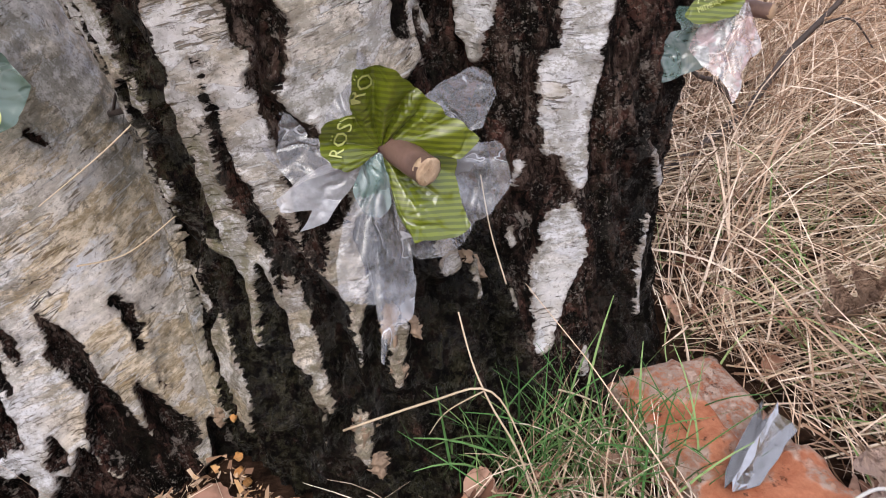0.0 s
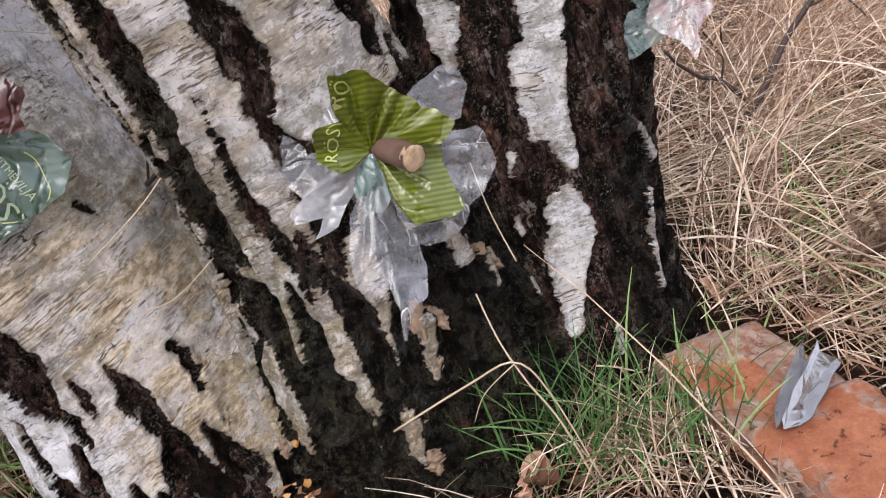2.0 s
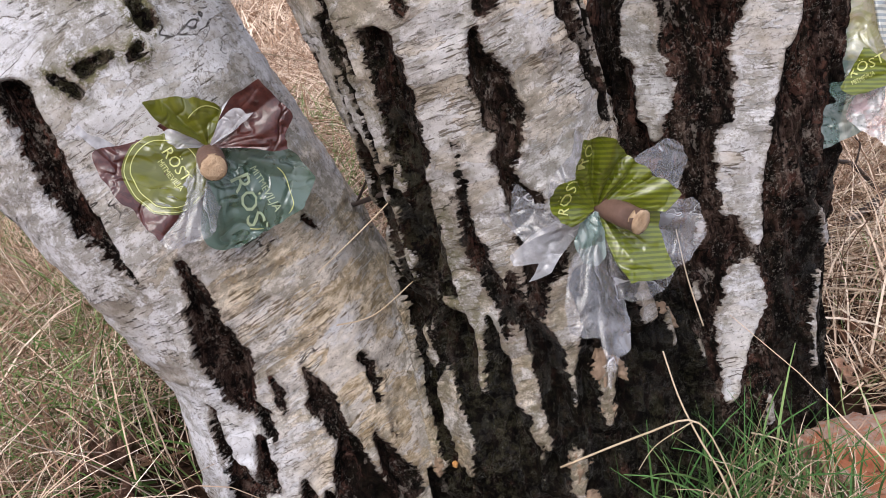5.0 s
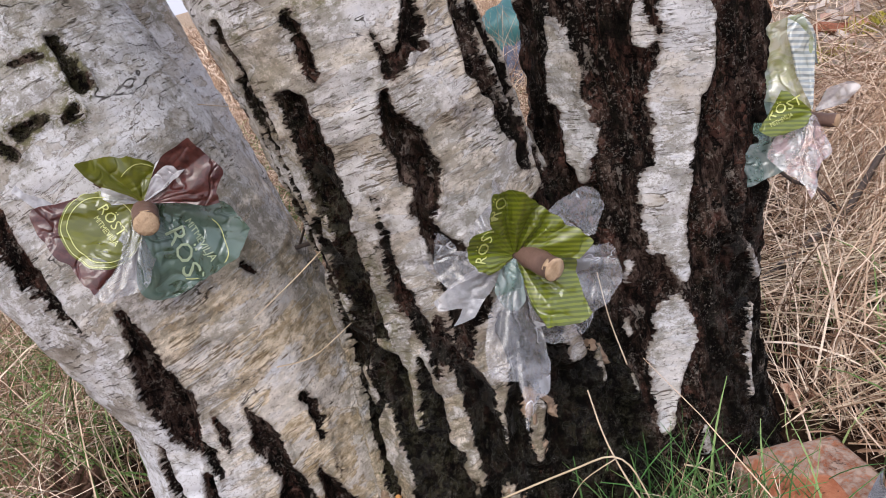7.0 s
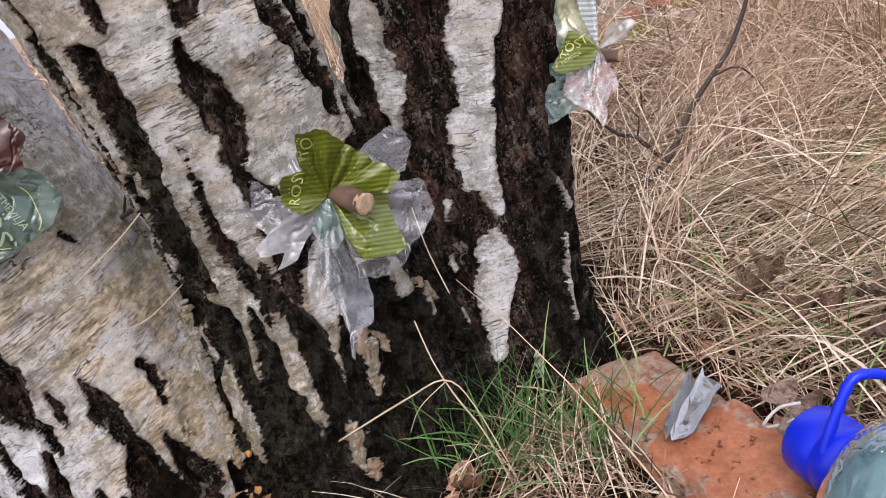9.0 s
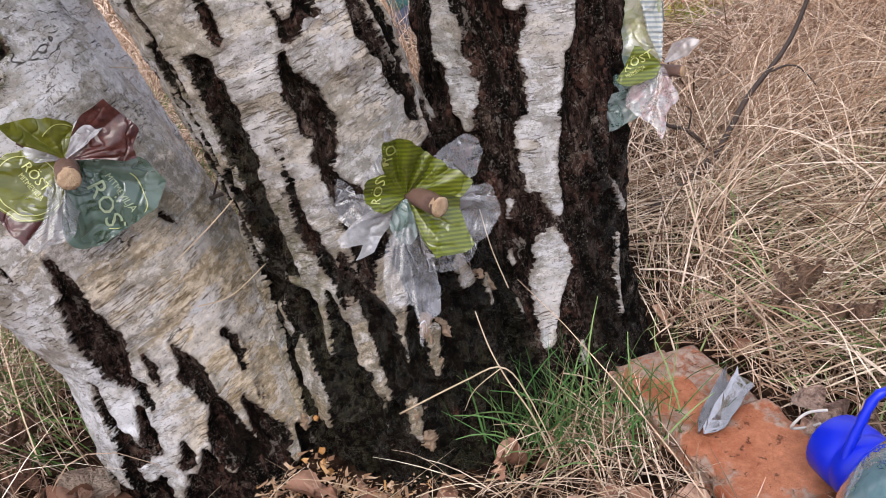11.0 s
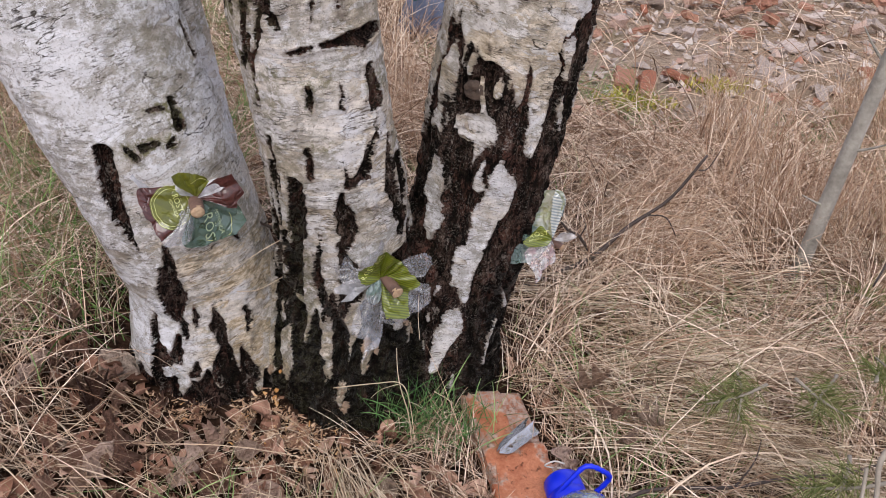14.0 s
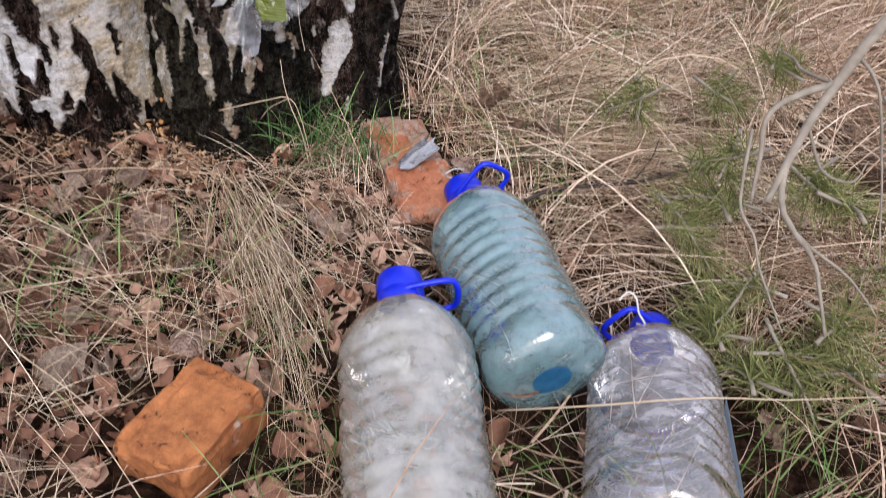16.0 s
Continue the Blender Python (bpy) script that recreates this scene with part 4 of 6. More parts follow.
    moss = np.where(which == 1, np.maximum(moss, 0.95 * ring * smooth(-0.25, 0.2, grain(p, (40, 40, 26), 97, 3))), moss)
    return dark + 0.004 * fiss, brown, moss, wet_dark


def build_tree():
    verts, quads = tree_surface()
    for _ in range(2):
        n = field_normal(verts)
        verts = verts - n * tree_field(*verts.T)[:, None]
    n = field_normal(verts)
    dark, brown, moss, wet_dark = bark_marks(verts)
    depth = smooth(-0.003, 0.004, dark)
    ex, ey, er = stem_row(STEMS[2], verts[:, 2])
    east = np.hypot(verts[:, 0] - ex, verts[:, 1] - ey) < er + 0.015
    push = 0.006 * grain(verts, (14, 14, 5), 8, 2) + 0.003 * (1 - depth) - depth * np.where(east, np.clip(0.002 + 0.7 * dark, 0.002, 0.009), np.clip(0.003 + 1.3 * dark, 0.003, 0.017))
    ridge = 1 - 2 * np.abs(grain(verts, (52, 52, 8), 12, 2))
    push += depth * (0.0085 * ridge + 0.004 * grain(verts, (95, 95, 38), 15, 3) + 0.0035 * grain(verts, (190, 190, 90), 13, 2))
    push += (1 - depth) * (0.0016 * grain(verts, (60, 60, 60), 14, 3) + 0.002 * grain(verts, (22, 22, 90), 16, 2))
    push += 0.0025 * np.exp(-((dark + 0.002) / 0.002) ** 2)
    verts = verts + n * push[:, None]
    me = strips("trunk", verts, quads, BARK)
    for name, v in (("dark", dark), ("brown", brown), ("moss", moss), ("wet_dark", wet_dark)):
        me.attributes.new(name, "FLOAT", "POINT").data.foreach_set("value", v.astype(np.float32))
    lean = np.zeros(len(verts))
    for k, slope in enumerate((0.27, 0.12, -0.14, 0.2)):
        near = np.hypot(verts[:, 0] - stem_row(STEMS[k], verts[:, 2])[0], verts[:, 1] - stem_row(STEMS[k], verts[:, 2])[1]) - stem_row(STEMS[k], verts[:, 2])[2] < 0.012
        lean = np.where(near, -slope * (verts[:, 0] - stem_row(STEMS[k], verts[:, 2])[0]), lean)
    grow = np.stack([verts[:, 0], verts[:, 1], verts[:, 2] + lean], 1)
    me.attributes.new("grow", "FLOAT_VECTOR", "POINT").data.foreach_set("vector", grow.astype(np.float32).ravel())
    tree = thing("birch_tree", "multi-stemmed birch with white papery bark and black fissured foot", "tree")
    part("trunk", me, tree)
    # the stems go on above
    for stem in STEMS:
        z = np.linspace(0.78, 3.4, 24)
        run = stem[-1, 1:3] - stem[-2, 1:3]
        slope = run / (stem[-1, 0] - stem[-2, 0])
        pts, rad = [], []
        for h in z:
            c = np.array([np.interp(h, stem[:, 0], stem[:, 1]), np.interp(h, stem[:, 0], stem[:, 2])]) + slope * max(0, h - stem[-1, 0]) * (0.8 - 0.1 * h)
            pts.append((c[0], c[1], h))
            rad.append(np.interp(h, stem[:, 0], stem[:, 3]) * (1 - 0.22 * max(0, h - 0.8)))
        v, f = tube(pts, rad, 36, 0.0)
        me = mesh_of("stem", v, f, BARK)
        pv = np.array(v)
        fis = grain(pv, (30, 30, 9), 4, 3)
        for name, val in (("dark", -0.02 + 0.03 * np.maximum(0, fis - 0.1)), ("brown", 0.3 + 0 * fis), ("moss", 0.1 + 0 * fis), ("wet_dark", 0 * fis)):
            me.attributes.new(name, "FLOAT", "POINT").data.foreach_set("value", val.astype(np.float32))
        me.attributes.new("grow", "FLOAT_VECTOR", "POINT").data.foreach_set("vector", pv.astype(np.float32).ravel())
        part("stem", me, tree)
    # torn plates of tan inner bark standing on the black foot: place, width, height, lean
    for k, (x, y, z, w, h, turn) in enumerate(((-0.078, 0.405, 0.163, 0.011, 0.03, 8), (-0.066, 0.41, 0.158, 0.008, 0.024, -14), (-0.08, 0.403, 0.128, 0.009, 0.018, 4), (-0.112, 0.387, 0.09, 0.012, 0.028, 4),
                                               (-0.108, 0.39, 0.055, 0.01, 0.022, -6), (-0.036, 0.443, 0.196, 0.01, 0.024, -18), (-0.02, 0.458, 0.17, 0.008, 0.03, -16), (-0.235, 0.44, 0.068, 0.009, 0.022, 6))):
        p = np.array([[x, y, z]])
        for _ in range(3):
            p = p - field_normal(p) * tree_field(*p.T)[:, None]
        out = Vector(field_normal(p)[0])
        up = Vector((0, 0, 1))
        side = up.cross(out).normalized()
        up = out.cross(side)
        n, m = 26, 8
        verts = []
        for i in range(n):
            for j in range(m):
                u, v = 2 * i / (n - 1) - 1, 2 * j / (m - 1) - 1
                half = 0.8 * w * (0.22 + 0.78 * (1 - abs(u)) ** 0.8) * (1 + 0.9 * noise.noise((u * 8, k * 5.1, 2 * v)))
                a = v * half + math.sin(radians(turn)) * u * h * 0.6
                lift = 0.0035 + 0.003 * noise.noise((u * 3 + k, v * 1.5, 2.2)) + 0.0012 * noise.noise((u * 12, v * 6, k)) - 0.004 * v * v
                verts.append(tuple(Vector(p[0]) + side * a + up * (u * h * 0.5) + out * lift))
        c = len(verts)
        verts += [tuple(Vector(q) - out * 0.005) for q in verts]
        top = grid_faces(n, m)
        part("bark_flake", mesh_of("bark_flake", verts, top + [tuple(i + c for i in f[::-1]) for f in top], INNER_BARK), tree, "torn flake of tan inner bark")
    # grown-over branch knot: swollen collar, ring and dark pith
    p = np.array([(0.043, 0.515, 0.544)])
    for _ in range(3):
        p = p - field_normal(p) * tree_field(*p.T)[:, None]
    out = Vector(field_normal(p)[0])
    rows = [(-0.006, 0.034), (0.002, 0.03), (0.0065, 0.024), (0.005, 0.019), (0.0085, 0.014), (0.006, 0.01), (0.008, 0.0065), (0.003, 0.004), (0.002, 0.0)]
    v, f = lathe(rows, 40)
    v = [(0.42 * x * 1.25 * (1 + 0.1 * noise.noise((60 * x, 60 * y, 1))), 0.42 * y * (1 + 0.1 * noise.noise((60 * x, 60 * y, 5))), 0.55 * z + 0.0015 * noise.noise((90 * x, 90 * y, 9))) for x, y, z in v]
    part("knot", mesh_of("knot", v, f, INNER_BARK_DARK), tree, "grown-over brown branch knot", Matrix.Translation(Vector(p[0])) @ out.to_track_quat("Z", "Y").to_matrix().to_4x4())
    return tree


INNER_BARK_DARK = simple("knot_bark", (0.025, 0.016, 0.012), (0.13, 0.09, 0.068), 120, 0.8, 0.9, 0.003)
INNER_BARK = simple("inner_bark", (0.13, 0.085, 0.055), (0.4, 0.285, 0.195), 130, 0.75, 0.9, 0.003, (1, 1, 0.4))
build_tree()

# ---- bricks ----
def brick_mesh(name, lx, ly, lz, round_, seed, material, ledge=0.0):
    bm = bmesh.new()
    bmesh.ops.create_cube(bm, size=1)
    bmesh.ops.scale(bm, vec=(lx, ly, lz), verts=bm.verts)
    bmesh.ops.bevel(bm, geom=bm.edges[:], offset=round_, segments=3, affect="EDGES", profile=0.6)
    bmesh.ops.subdivide_edges(bm, edges=[e for e in bm.edges if e.calc_length() > 0.02], cuts=28, use_grid_fill=True)
    p = np.array([v.co[:] for v in bm.verts])
    push = 0.0032 * grain(p, 18, seed, 2) + 0.0024 * grain(p, 70, seed + 1, 3)
    worn = 0.009 * np.maximum(0, grain(p, 30, seed + 2, 2))
    bm.normal_update()
    for v, a, b in zip(bm.verts, push, worn):
        edge = sum(abs(v.co[d]) > s / 2 - 0.016 for d, s in enumerate((lx, ly, lz))) >= 2
        broken = smooth(-0.009, -0.0145, v.co.y + 1.5 * a) * smooth(0.0, 0.007, v.co.x + 2 * a) * (v.co.z > 0.02)
        v.co += v.normal * (a - (b * 1.6 if edge else b * 0.3))
        v.co.z -= ledge * broken
    me = bpy.data.meshes.new(name)
    bm.to_mesh(me)
    bm.free()
    me.materials.append(material)
    me.shade_smooth()
    return me


def brick_material(name, base, deep, mortar_amount):
    m = Nodes(name)
    col = m.ramp(m.noise(22, 8, 0.75), (0.34, deep), (0.5, base), (0.66, tuple(min(1, c * 1.4) for c in base)))
    col = m.mix(m.math("MULTIPLY", m.step(m.noise(8, 3, 0.6), 0.52, 0.66), 0.6), col, deep)
    mortar = m.math("MULTIPLY", m.step(m.noise(11, 4, 0.65), 0.56 - mortar_amount, 0.62 - mortar_amount), m.step(m.noise(110, 6, 0.8), 0.36, 0.56))
    col = m.mix(m.math("MULTIPLY", mortar, 0.85), col, m.mix(m.noise(90), (0.5, 0.37, 0.3), (0.66, 0.55, 0.47)))
    pits = m.step(m.noise(75, 5, 0.75), 0.6, 0.66)
    col = m.mix(m.math("MULTIPLY", pits, 0.75), col, (0.12, 0.06, 0.04))
    h = m.math("ADD", m.noise(130, 7, 0.8), m.math("MULTIPLY", pits, -0.8))
    h = m.math("ADD", h, m.math("MULTIPLY", mortar, 0.5))
    return m.done(col, 0.88, m.bump(h, 0.9, 0.004), Specular_IOR_Level=0.25)


BRICK = brick_material("red_brick", (0.58, 0.235, 0.13), (0.42, 0.125, 0.06), 0.09)
BRICK_ORANGE = brick_material("orange_brick", (0.52, 0.205, 0.08), (0.29, 0.095, 0.04), -0.06)
BRICK_YAW = math.degrees(math.atan2(0.235, -0.07))
thing("brick", "worn red clay brick with mortar traces lying beside the tree", "brick",
      pose(0.162, 0.406, -0.036, 3, 0, BRICK_YAW), me=brick_mesh("brick", 0.255, 0.112, 0.068, 0.006, 3, BRICK, 0.014))
thing("brick", "broken orange half brick lying in dry grass", "brick",
      pose(-0.079, -0.1, 0.018, -3, 2, 60.5), me=brick_mesh("brick", 0.132, 0.096, 0.066, 0.006, 11, BRICK_ORANGE))

# ---- bottles ----
CAP_BLUE = simple("blue_plastic", (0.004, 0.02, 0.62), (0.006, 0.03, 0.8), 30, 0.35, 0.08, 0.001)


def bottle_profile(ribs=1.0):
    """Height along the axis and radius of a ribbed five litre bottle."""
    rows = [(0.0, 0.0), (0.0, 0.05), (0.004, 0.066), (0.014, 0.075), (0.03, 0.078)]
    for k in range(9):
        z = 0.05 + 0.022 * k
        rows += [(z + h, 0.078 - ribs * d) for h, d in ((0, 0.0001), (0.004, 0.0027), (0.008, 0.0032), (0.012, 0.002), (0.016, -0.0003))]
    rows += [(0.255, 0.0775), (0.275, 0.071), (0.295, 0.058), (0.308, 0.043), (0.316, 0.03), (0.32, 0.025), (0.335, 0.0245)]
    return rows


LABEL_BLUE = simple("pale_blue_label", (0.45, 0.62, 0.78), (0.7, 0.78, 0.84), 40, 0.4, 0.1)


def bottle(label, m, film, spin, loop_lean, label_side=None, dimple=0.0, ribs=1.0):
    b = thing("water_bottle", label, "bottle", m, group="bottles on the grass")
    v, f = lathe(bottle_profile(ribs), 56, 1.0)
    dent = grain(np.array(v), 14, int(spin) + 3, 2) + dimple * grain(np.array(v), 55, int(spin) + 9, 1)
    v = [(x * (1 + 0.02 * d), y * (1 + 0.02 * d), z) for (x, y, z), d in zip(v, dent)]
    part("body", mesh_of("body", v, f, film), b)
    cap = []
    rows = [(0.318, 0.027), (0.322, 0.029), (0.332, 0.029), (0.334, 0.0275), (0.337, 0.0275), (0.339, 0.0285), (0.362, 0.0275), (0.365, 0.025), (0.3655, 0.0)]
    seg = 60
    cv = []
    for i, (z, r) in enumerate(rows):
        for j in range(seg):
            k = r * (1 + (0.018 if 4 < i < 7 and j % 2 else 0))
            cv.append((math.cos(2 * math.pi * j / seg) * k, math.sin(2 * math.pi * j / seg) * k, z))
    c = part("cap", mesh_of("cap", cv, grid_faces(len(rows), seg, True), CAP_BLUE), b, "blue ribbed screw cap")
    # the carrying loop leaves the collar on both sides
    keys = [(0.024, 0.0, 0.322), (0.026, 0.0, 0.34), (0.027, 0.002, 0.365), (0.026, 0.004, 0.386), (0.018, 0.006, 0.394), (0.0, 0.007, 0.396), (-0.018, 0.006, 0.394), (-0.026, 0.004, 0.386), (-0.027, 0.002, 0.365), (-0.026, 0, 0.34), (-0.024, 0, 0.322)]
    lean = Matrix.Rotation(radians(spin), 4, "Z") @ Matrix.Translation((0, 0, 0.327)) @ Matrix.Rotation(radians(loop_lean), 4, "X") @ Matrix.Translation((0, 0, -0.327))
    pts = [lean @ Vector(p) for p in curve_points(keys, 34)]
    wave = [0.0034 + 0.0008 * (i % 2) for i in range(34)]
    hv, hf = tube(pts, wave, 8)
    part("carrying_loop", mesh_of("carrying_loop", hv, hf, CAP_BLUE), c, "blue plastic carrying loop")
    if label_side is not None:
        rows, n = 8, 16
        lv = [(math.cos(radians(label_side + 42 * j / (n - 1))) * 0.0792, math.sin(radians(label_side + 42 * j / (n - 1))) * 0.0792, 0.075 + 0.15 * i / (rows - 1)) for i in range(rows) for j in range(n)]
        part("label", mesh_of("label", lv, grid_faces(rows, n), LABEL_BLUE), b, "pale blue printed label")
    return b


def lying(neck, foot, roll):
    """The pose of a bottle whose base centre is at foot and whose axis points to neck."""
    d = Vector(neck) - Vector(foot)
    return Matrix.Translation(foot) @ d.to_track_quat("Z", "Y").to_matrix().to_4x4() @ pose(0, 0, 0, 0, 0, roll)


TEAL_FILM = film_material("teal_bottle_plastic", (0.74, 0.89, 0.91), lambda m: m.math("MULTIPLY_ADD", m.step(m.noise(26, 5, 0.65), 0.35, 0.68), 0.26, 0.4), 0.07, lambda m: (0.27, 0.46, 0.52), 2.4, 0.08)
CLEAR_FILM = film_material("clear_bottle_plastic", (0.9, 0.9, 0.93), lambda m: m.math("MULTIPLY_ADD", m.step(m.noise(34, 4, 0.6, (1, 1, 2.5)), 0.5, 0.66), 0.28, 0.13), 0.08, lambda m: (0.72, 0.7, 0.75), 2.2, 0.12)
CLOUDY_FILM = film_material("cloudy_bottle_plastic", (0.93, 0.94, 0.92), lambda m: m.math("MULTIPLY_ADD", m.step(m.noise(20, 4, 0.6), 0.4, 0.7), 0.2, 0.26), 0.08, lambda m: (0.8, 0.8, 0.76), 2.0, 0.06)
BASE_GLOW = simple("blue_base_glow", (0.01, 0.07, 0.17), (0.03, 0.17, 0.34), 90, 0.4, 0.2)
teal_bottle = bottle("bluish ribbed plastic water bottle lying with its neck against the brick", lying((0.235, 0.3, 0.03), (0.318, -0.045, 0.045), 0), TEAL_FILM, 34, -84)
# added disc: blue glow of the cap through the base, put in as colour
v, f = lathe([(-0.0012, 0.0), (-0.0012, 0.012), (-0.0009, 0.02), (0.0005, 0.026)], 40)
part("base", mesh_of("base", v, f, BASE_GLOW), teal_bottle, "added blue disc for the glow seen in the bottle base")
bottle("cloudy ribbed plastic water bottle lying on dry grass", lying((0.14, 0.075, 0.07), (0.168, -0.28, 0.055), 0), CLOUDY_FILM, 84, -80, ribs=0.5)
bottle("clear empty ribbed plastic bottle lying on dry grass", lying((0.472, 0.06, 0.0), (0.385, -0.265, 0.085), 0), CLEAR_FILM, -58, -96, 160, 0.5, 1.3)

# ---- grey sapling behind ----
SAPLING = simple("sapling_bark", (0.17, 0.155, 0.13), (0.43, 0.405, 0.36), 60, 0.8, 0.8, 0.004)
sap = thing("sapling", "slim grey-barked young tree in the dry grass", "tree")
pts = curve_points([(0.86, 1.1, -0.1), (0.865, 1.1, 0.2), (0.88, 1.11, 0.55), (0.9, 1.12, 1.0), (0.95, 1.14, 1.8)], 30)
v, f = tube(pts, np.linspace(0.0185, 0.012, 30), 20, 0.05, 4)
part("trunk", mesh_of("trunk", v, f, SAPLING), sap)
for k, (h, dx, dy, up) in enumerate(((0.33, -0.07, -0.02, 0.03), (0.52, 0.06, -0.05, 0.05), (0.78, -0.05, 0.05, 0.06))):
    root = pts[int(29 * (h + 0.1) / 1.9)]
    v, f = tube(curve_points([root, root + np.array((0.4 * dx, 0.4 * dy, 0.3 * up)), root + np.array((dx, dy, up))], 10), np.linspace(0.0045, 0.0012, 10), 8, 0.05, k)
    part("side_branch", mesh_of("side_branch", v, f, SAPLING), sap)

# ---- bread bags held in the tap holes by short sticks ----
WOOD_END = simple("cut_wood", (0.34, 0.21, 0.12), (0.66, 0.49, 0.33), 180, 0.8, 0.9, 0.003)
TWIG_BARK = simple("stick_bark", (0.075, 0.042, 0.032), (0.22, 0.13, 0.1), 110, 0.55, 0.5, 0.0015, (1, 1, 0.25))
PRINT = simple("pale_print", (0.55, 0.58, 0.2), (0.62, 0.64, 0.28), 60, 0.4, 0.05)
PRINT_WHITE = simple("pale_green_print", (0.3, 0.38, 0.24), (0.4, 0.48, 0.32), 60, 0.4, 0.05)


def stripes(a, b, freq, warp=2.5):
    def make(m):
        w = m.add("ShaderNodeTexWave", Vector=m.coords((1, 1, 1)), Scale=freq, Distortion=warp, Detail=1.5, Detail_Scale=1.2)
        w.bands_direction = "Y"
        return m.mix(m.step(w.outputs[1], 0.35, 0.65), a, b)
    return make


def blotch(a, b, scale=90):
    return lambda m: m.mix(m.step(m.noise(scale, 3, 0.6, warp=1.0), 0.42, 0.58), a, b)


GREEN_FILM = film_material("green_printed_film", (0.5, 0.6, 0.1), 0.95, 0.2, stripes((0.085, 0.105, 0.008), (0.155, 0.19, 0.012), 92, 1.2), 0.35, 0.2)
OLIVE_PRINT = film_material("olive_label_film", (0.5, 0.6, 0.1), 0.97, 0.2, blotch((0.1, 0.11, 0.008), (0.14, 0.15, 0.01), 40), 0.4, 0.2)
MAROON_FILM = film_material("maroon_printed_film", (0.4, 0.2, 0.18), 0.9, 0.18, blotch((0.05, 0.011, 0.01), (0.085, 0.022, 0.019), 160), 0.16, 0.3)
TEAL_BAG = film_material("teal_bag_film", (0.6, 0.75, 0.73), 0.5, 0.2, blotch((0.16, 0.27, 0.25), (0.36, 0.46, 0.46), 45), 0.9, 0.35, 0.7)
GREEN_TEAL = film_material("green_teal_film", (0.42, 0.6, 0.48), 0.6, 0.2, blotch((0.035, 0.085, 0.05), (0.12, 0.2, 0.17), 45), 0.8, 0.35, 0.85)
CLEAR_BAG = film_material("clear_bag_film", (0.93, 0.93, 0.95), lambda m: m.math("MULTIPLY_ADD", m.step(m.noise(30, 4, 0.65), 0.46, 0.7), 0.22, 0.13), 0.22, lambda m: (0.72, 0.73, 0.79), 0.8, 0.3, 0.7)
HAZY_BAG = film_material("hazy_bag_film", (0.82, 0.82, 0.85), lambda m: m.math("MULTIPLY_ADD", m.step(m.noise(30, 4, 0.65), 0.46, 0.7), 0.16, 0.2), 0.2, lambda m: (0.5, 0.5, 0.54), 0.9, 0.3, 0.7)
MILKY_BAG = film_material("milky_bag_film", (0.9, 0.9, 0.92), lambda m: m.math("MULTIPLY_ADD", m.step(m.noise(45, 4, 0.65), 0.4, 0.7), 0.3, 0.34), 0.2, lambda m: (0.74, 0.75, 0.8), 0.8, 0.3, 0.8)
PINK_BAG = film_material("pink_clear_film", (0.93, 0.88, 0.89), lambda m: m.math("MULTIPLY_ADD", m.step(m.noise(60, 4, 0.65), 0.45, 0.7), 0.3, 0.3), 0.22, blotch((0.66, 0.67, 0.7), (0.62, 0.46, 0.49), 70), 0.8, 0.3, 0.7)
LABEL_FILM = film_material("striped_label_film", (0.8, 0.82, 0.7), 0.72, 0.2, stripes((0.62, 0.65, 0.62), (0.3, 0.36, 0.4), 70, 0.6))
YELLOW_FILM = film_material("yellowish_film", (0.8, 0.86, 0.6), 0.45, 0.14, blotch((0.4, 0.47, 0.26), (0.62, 0.69, 0.64), 60))


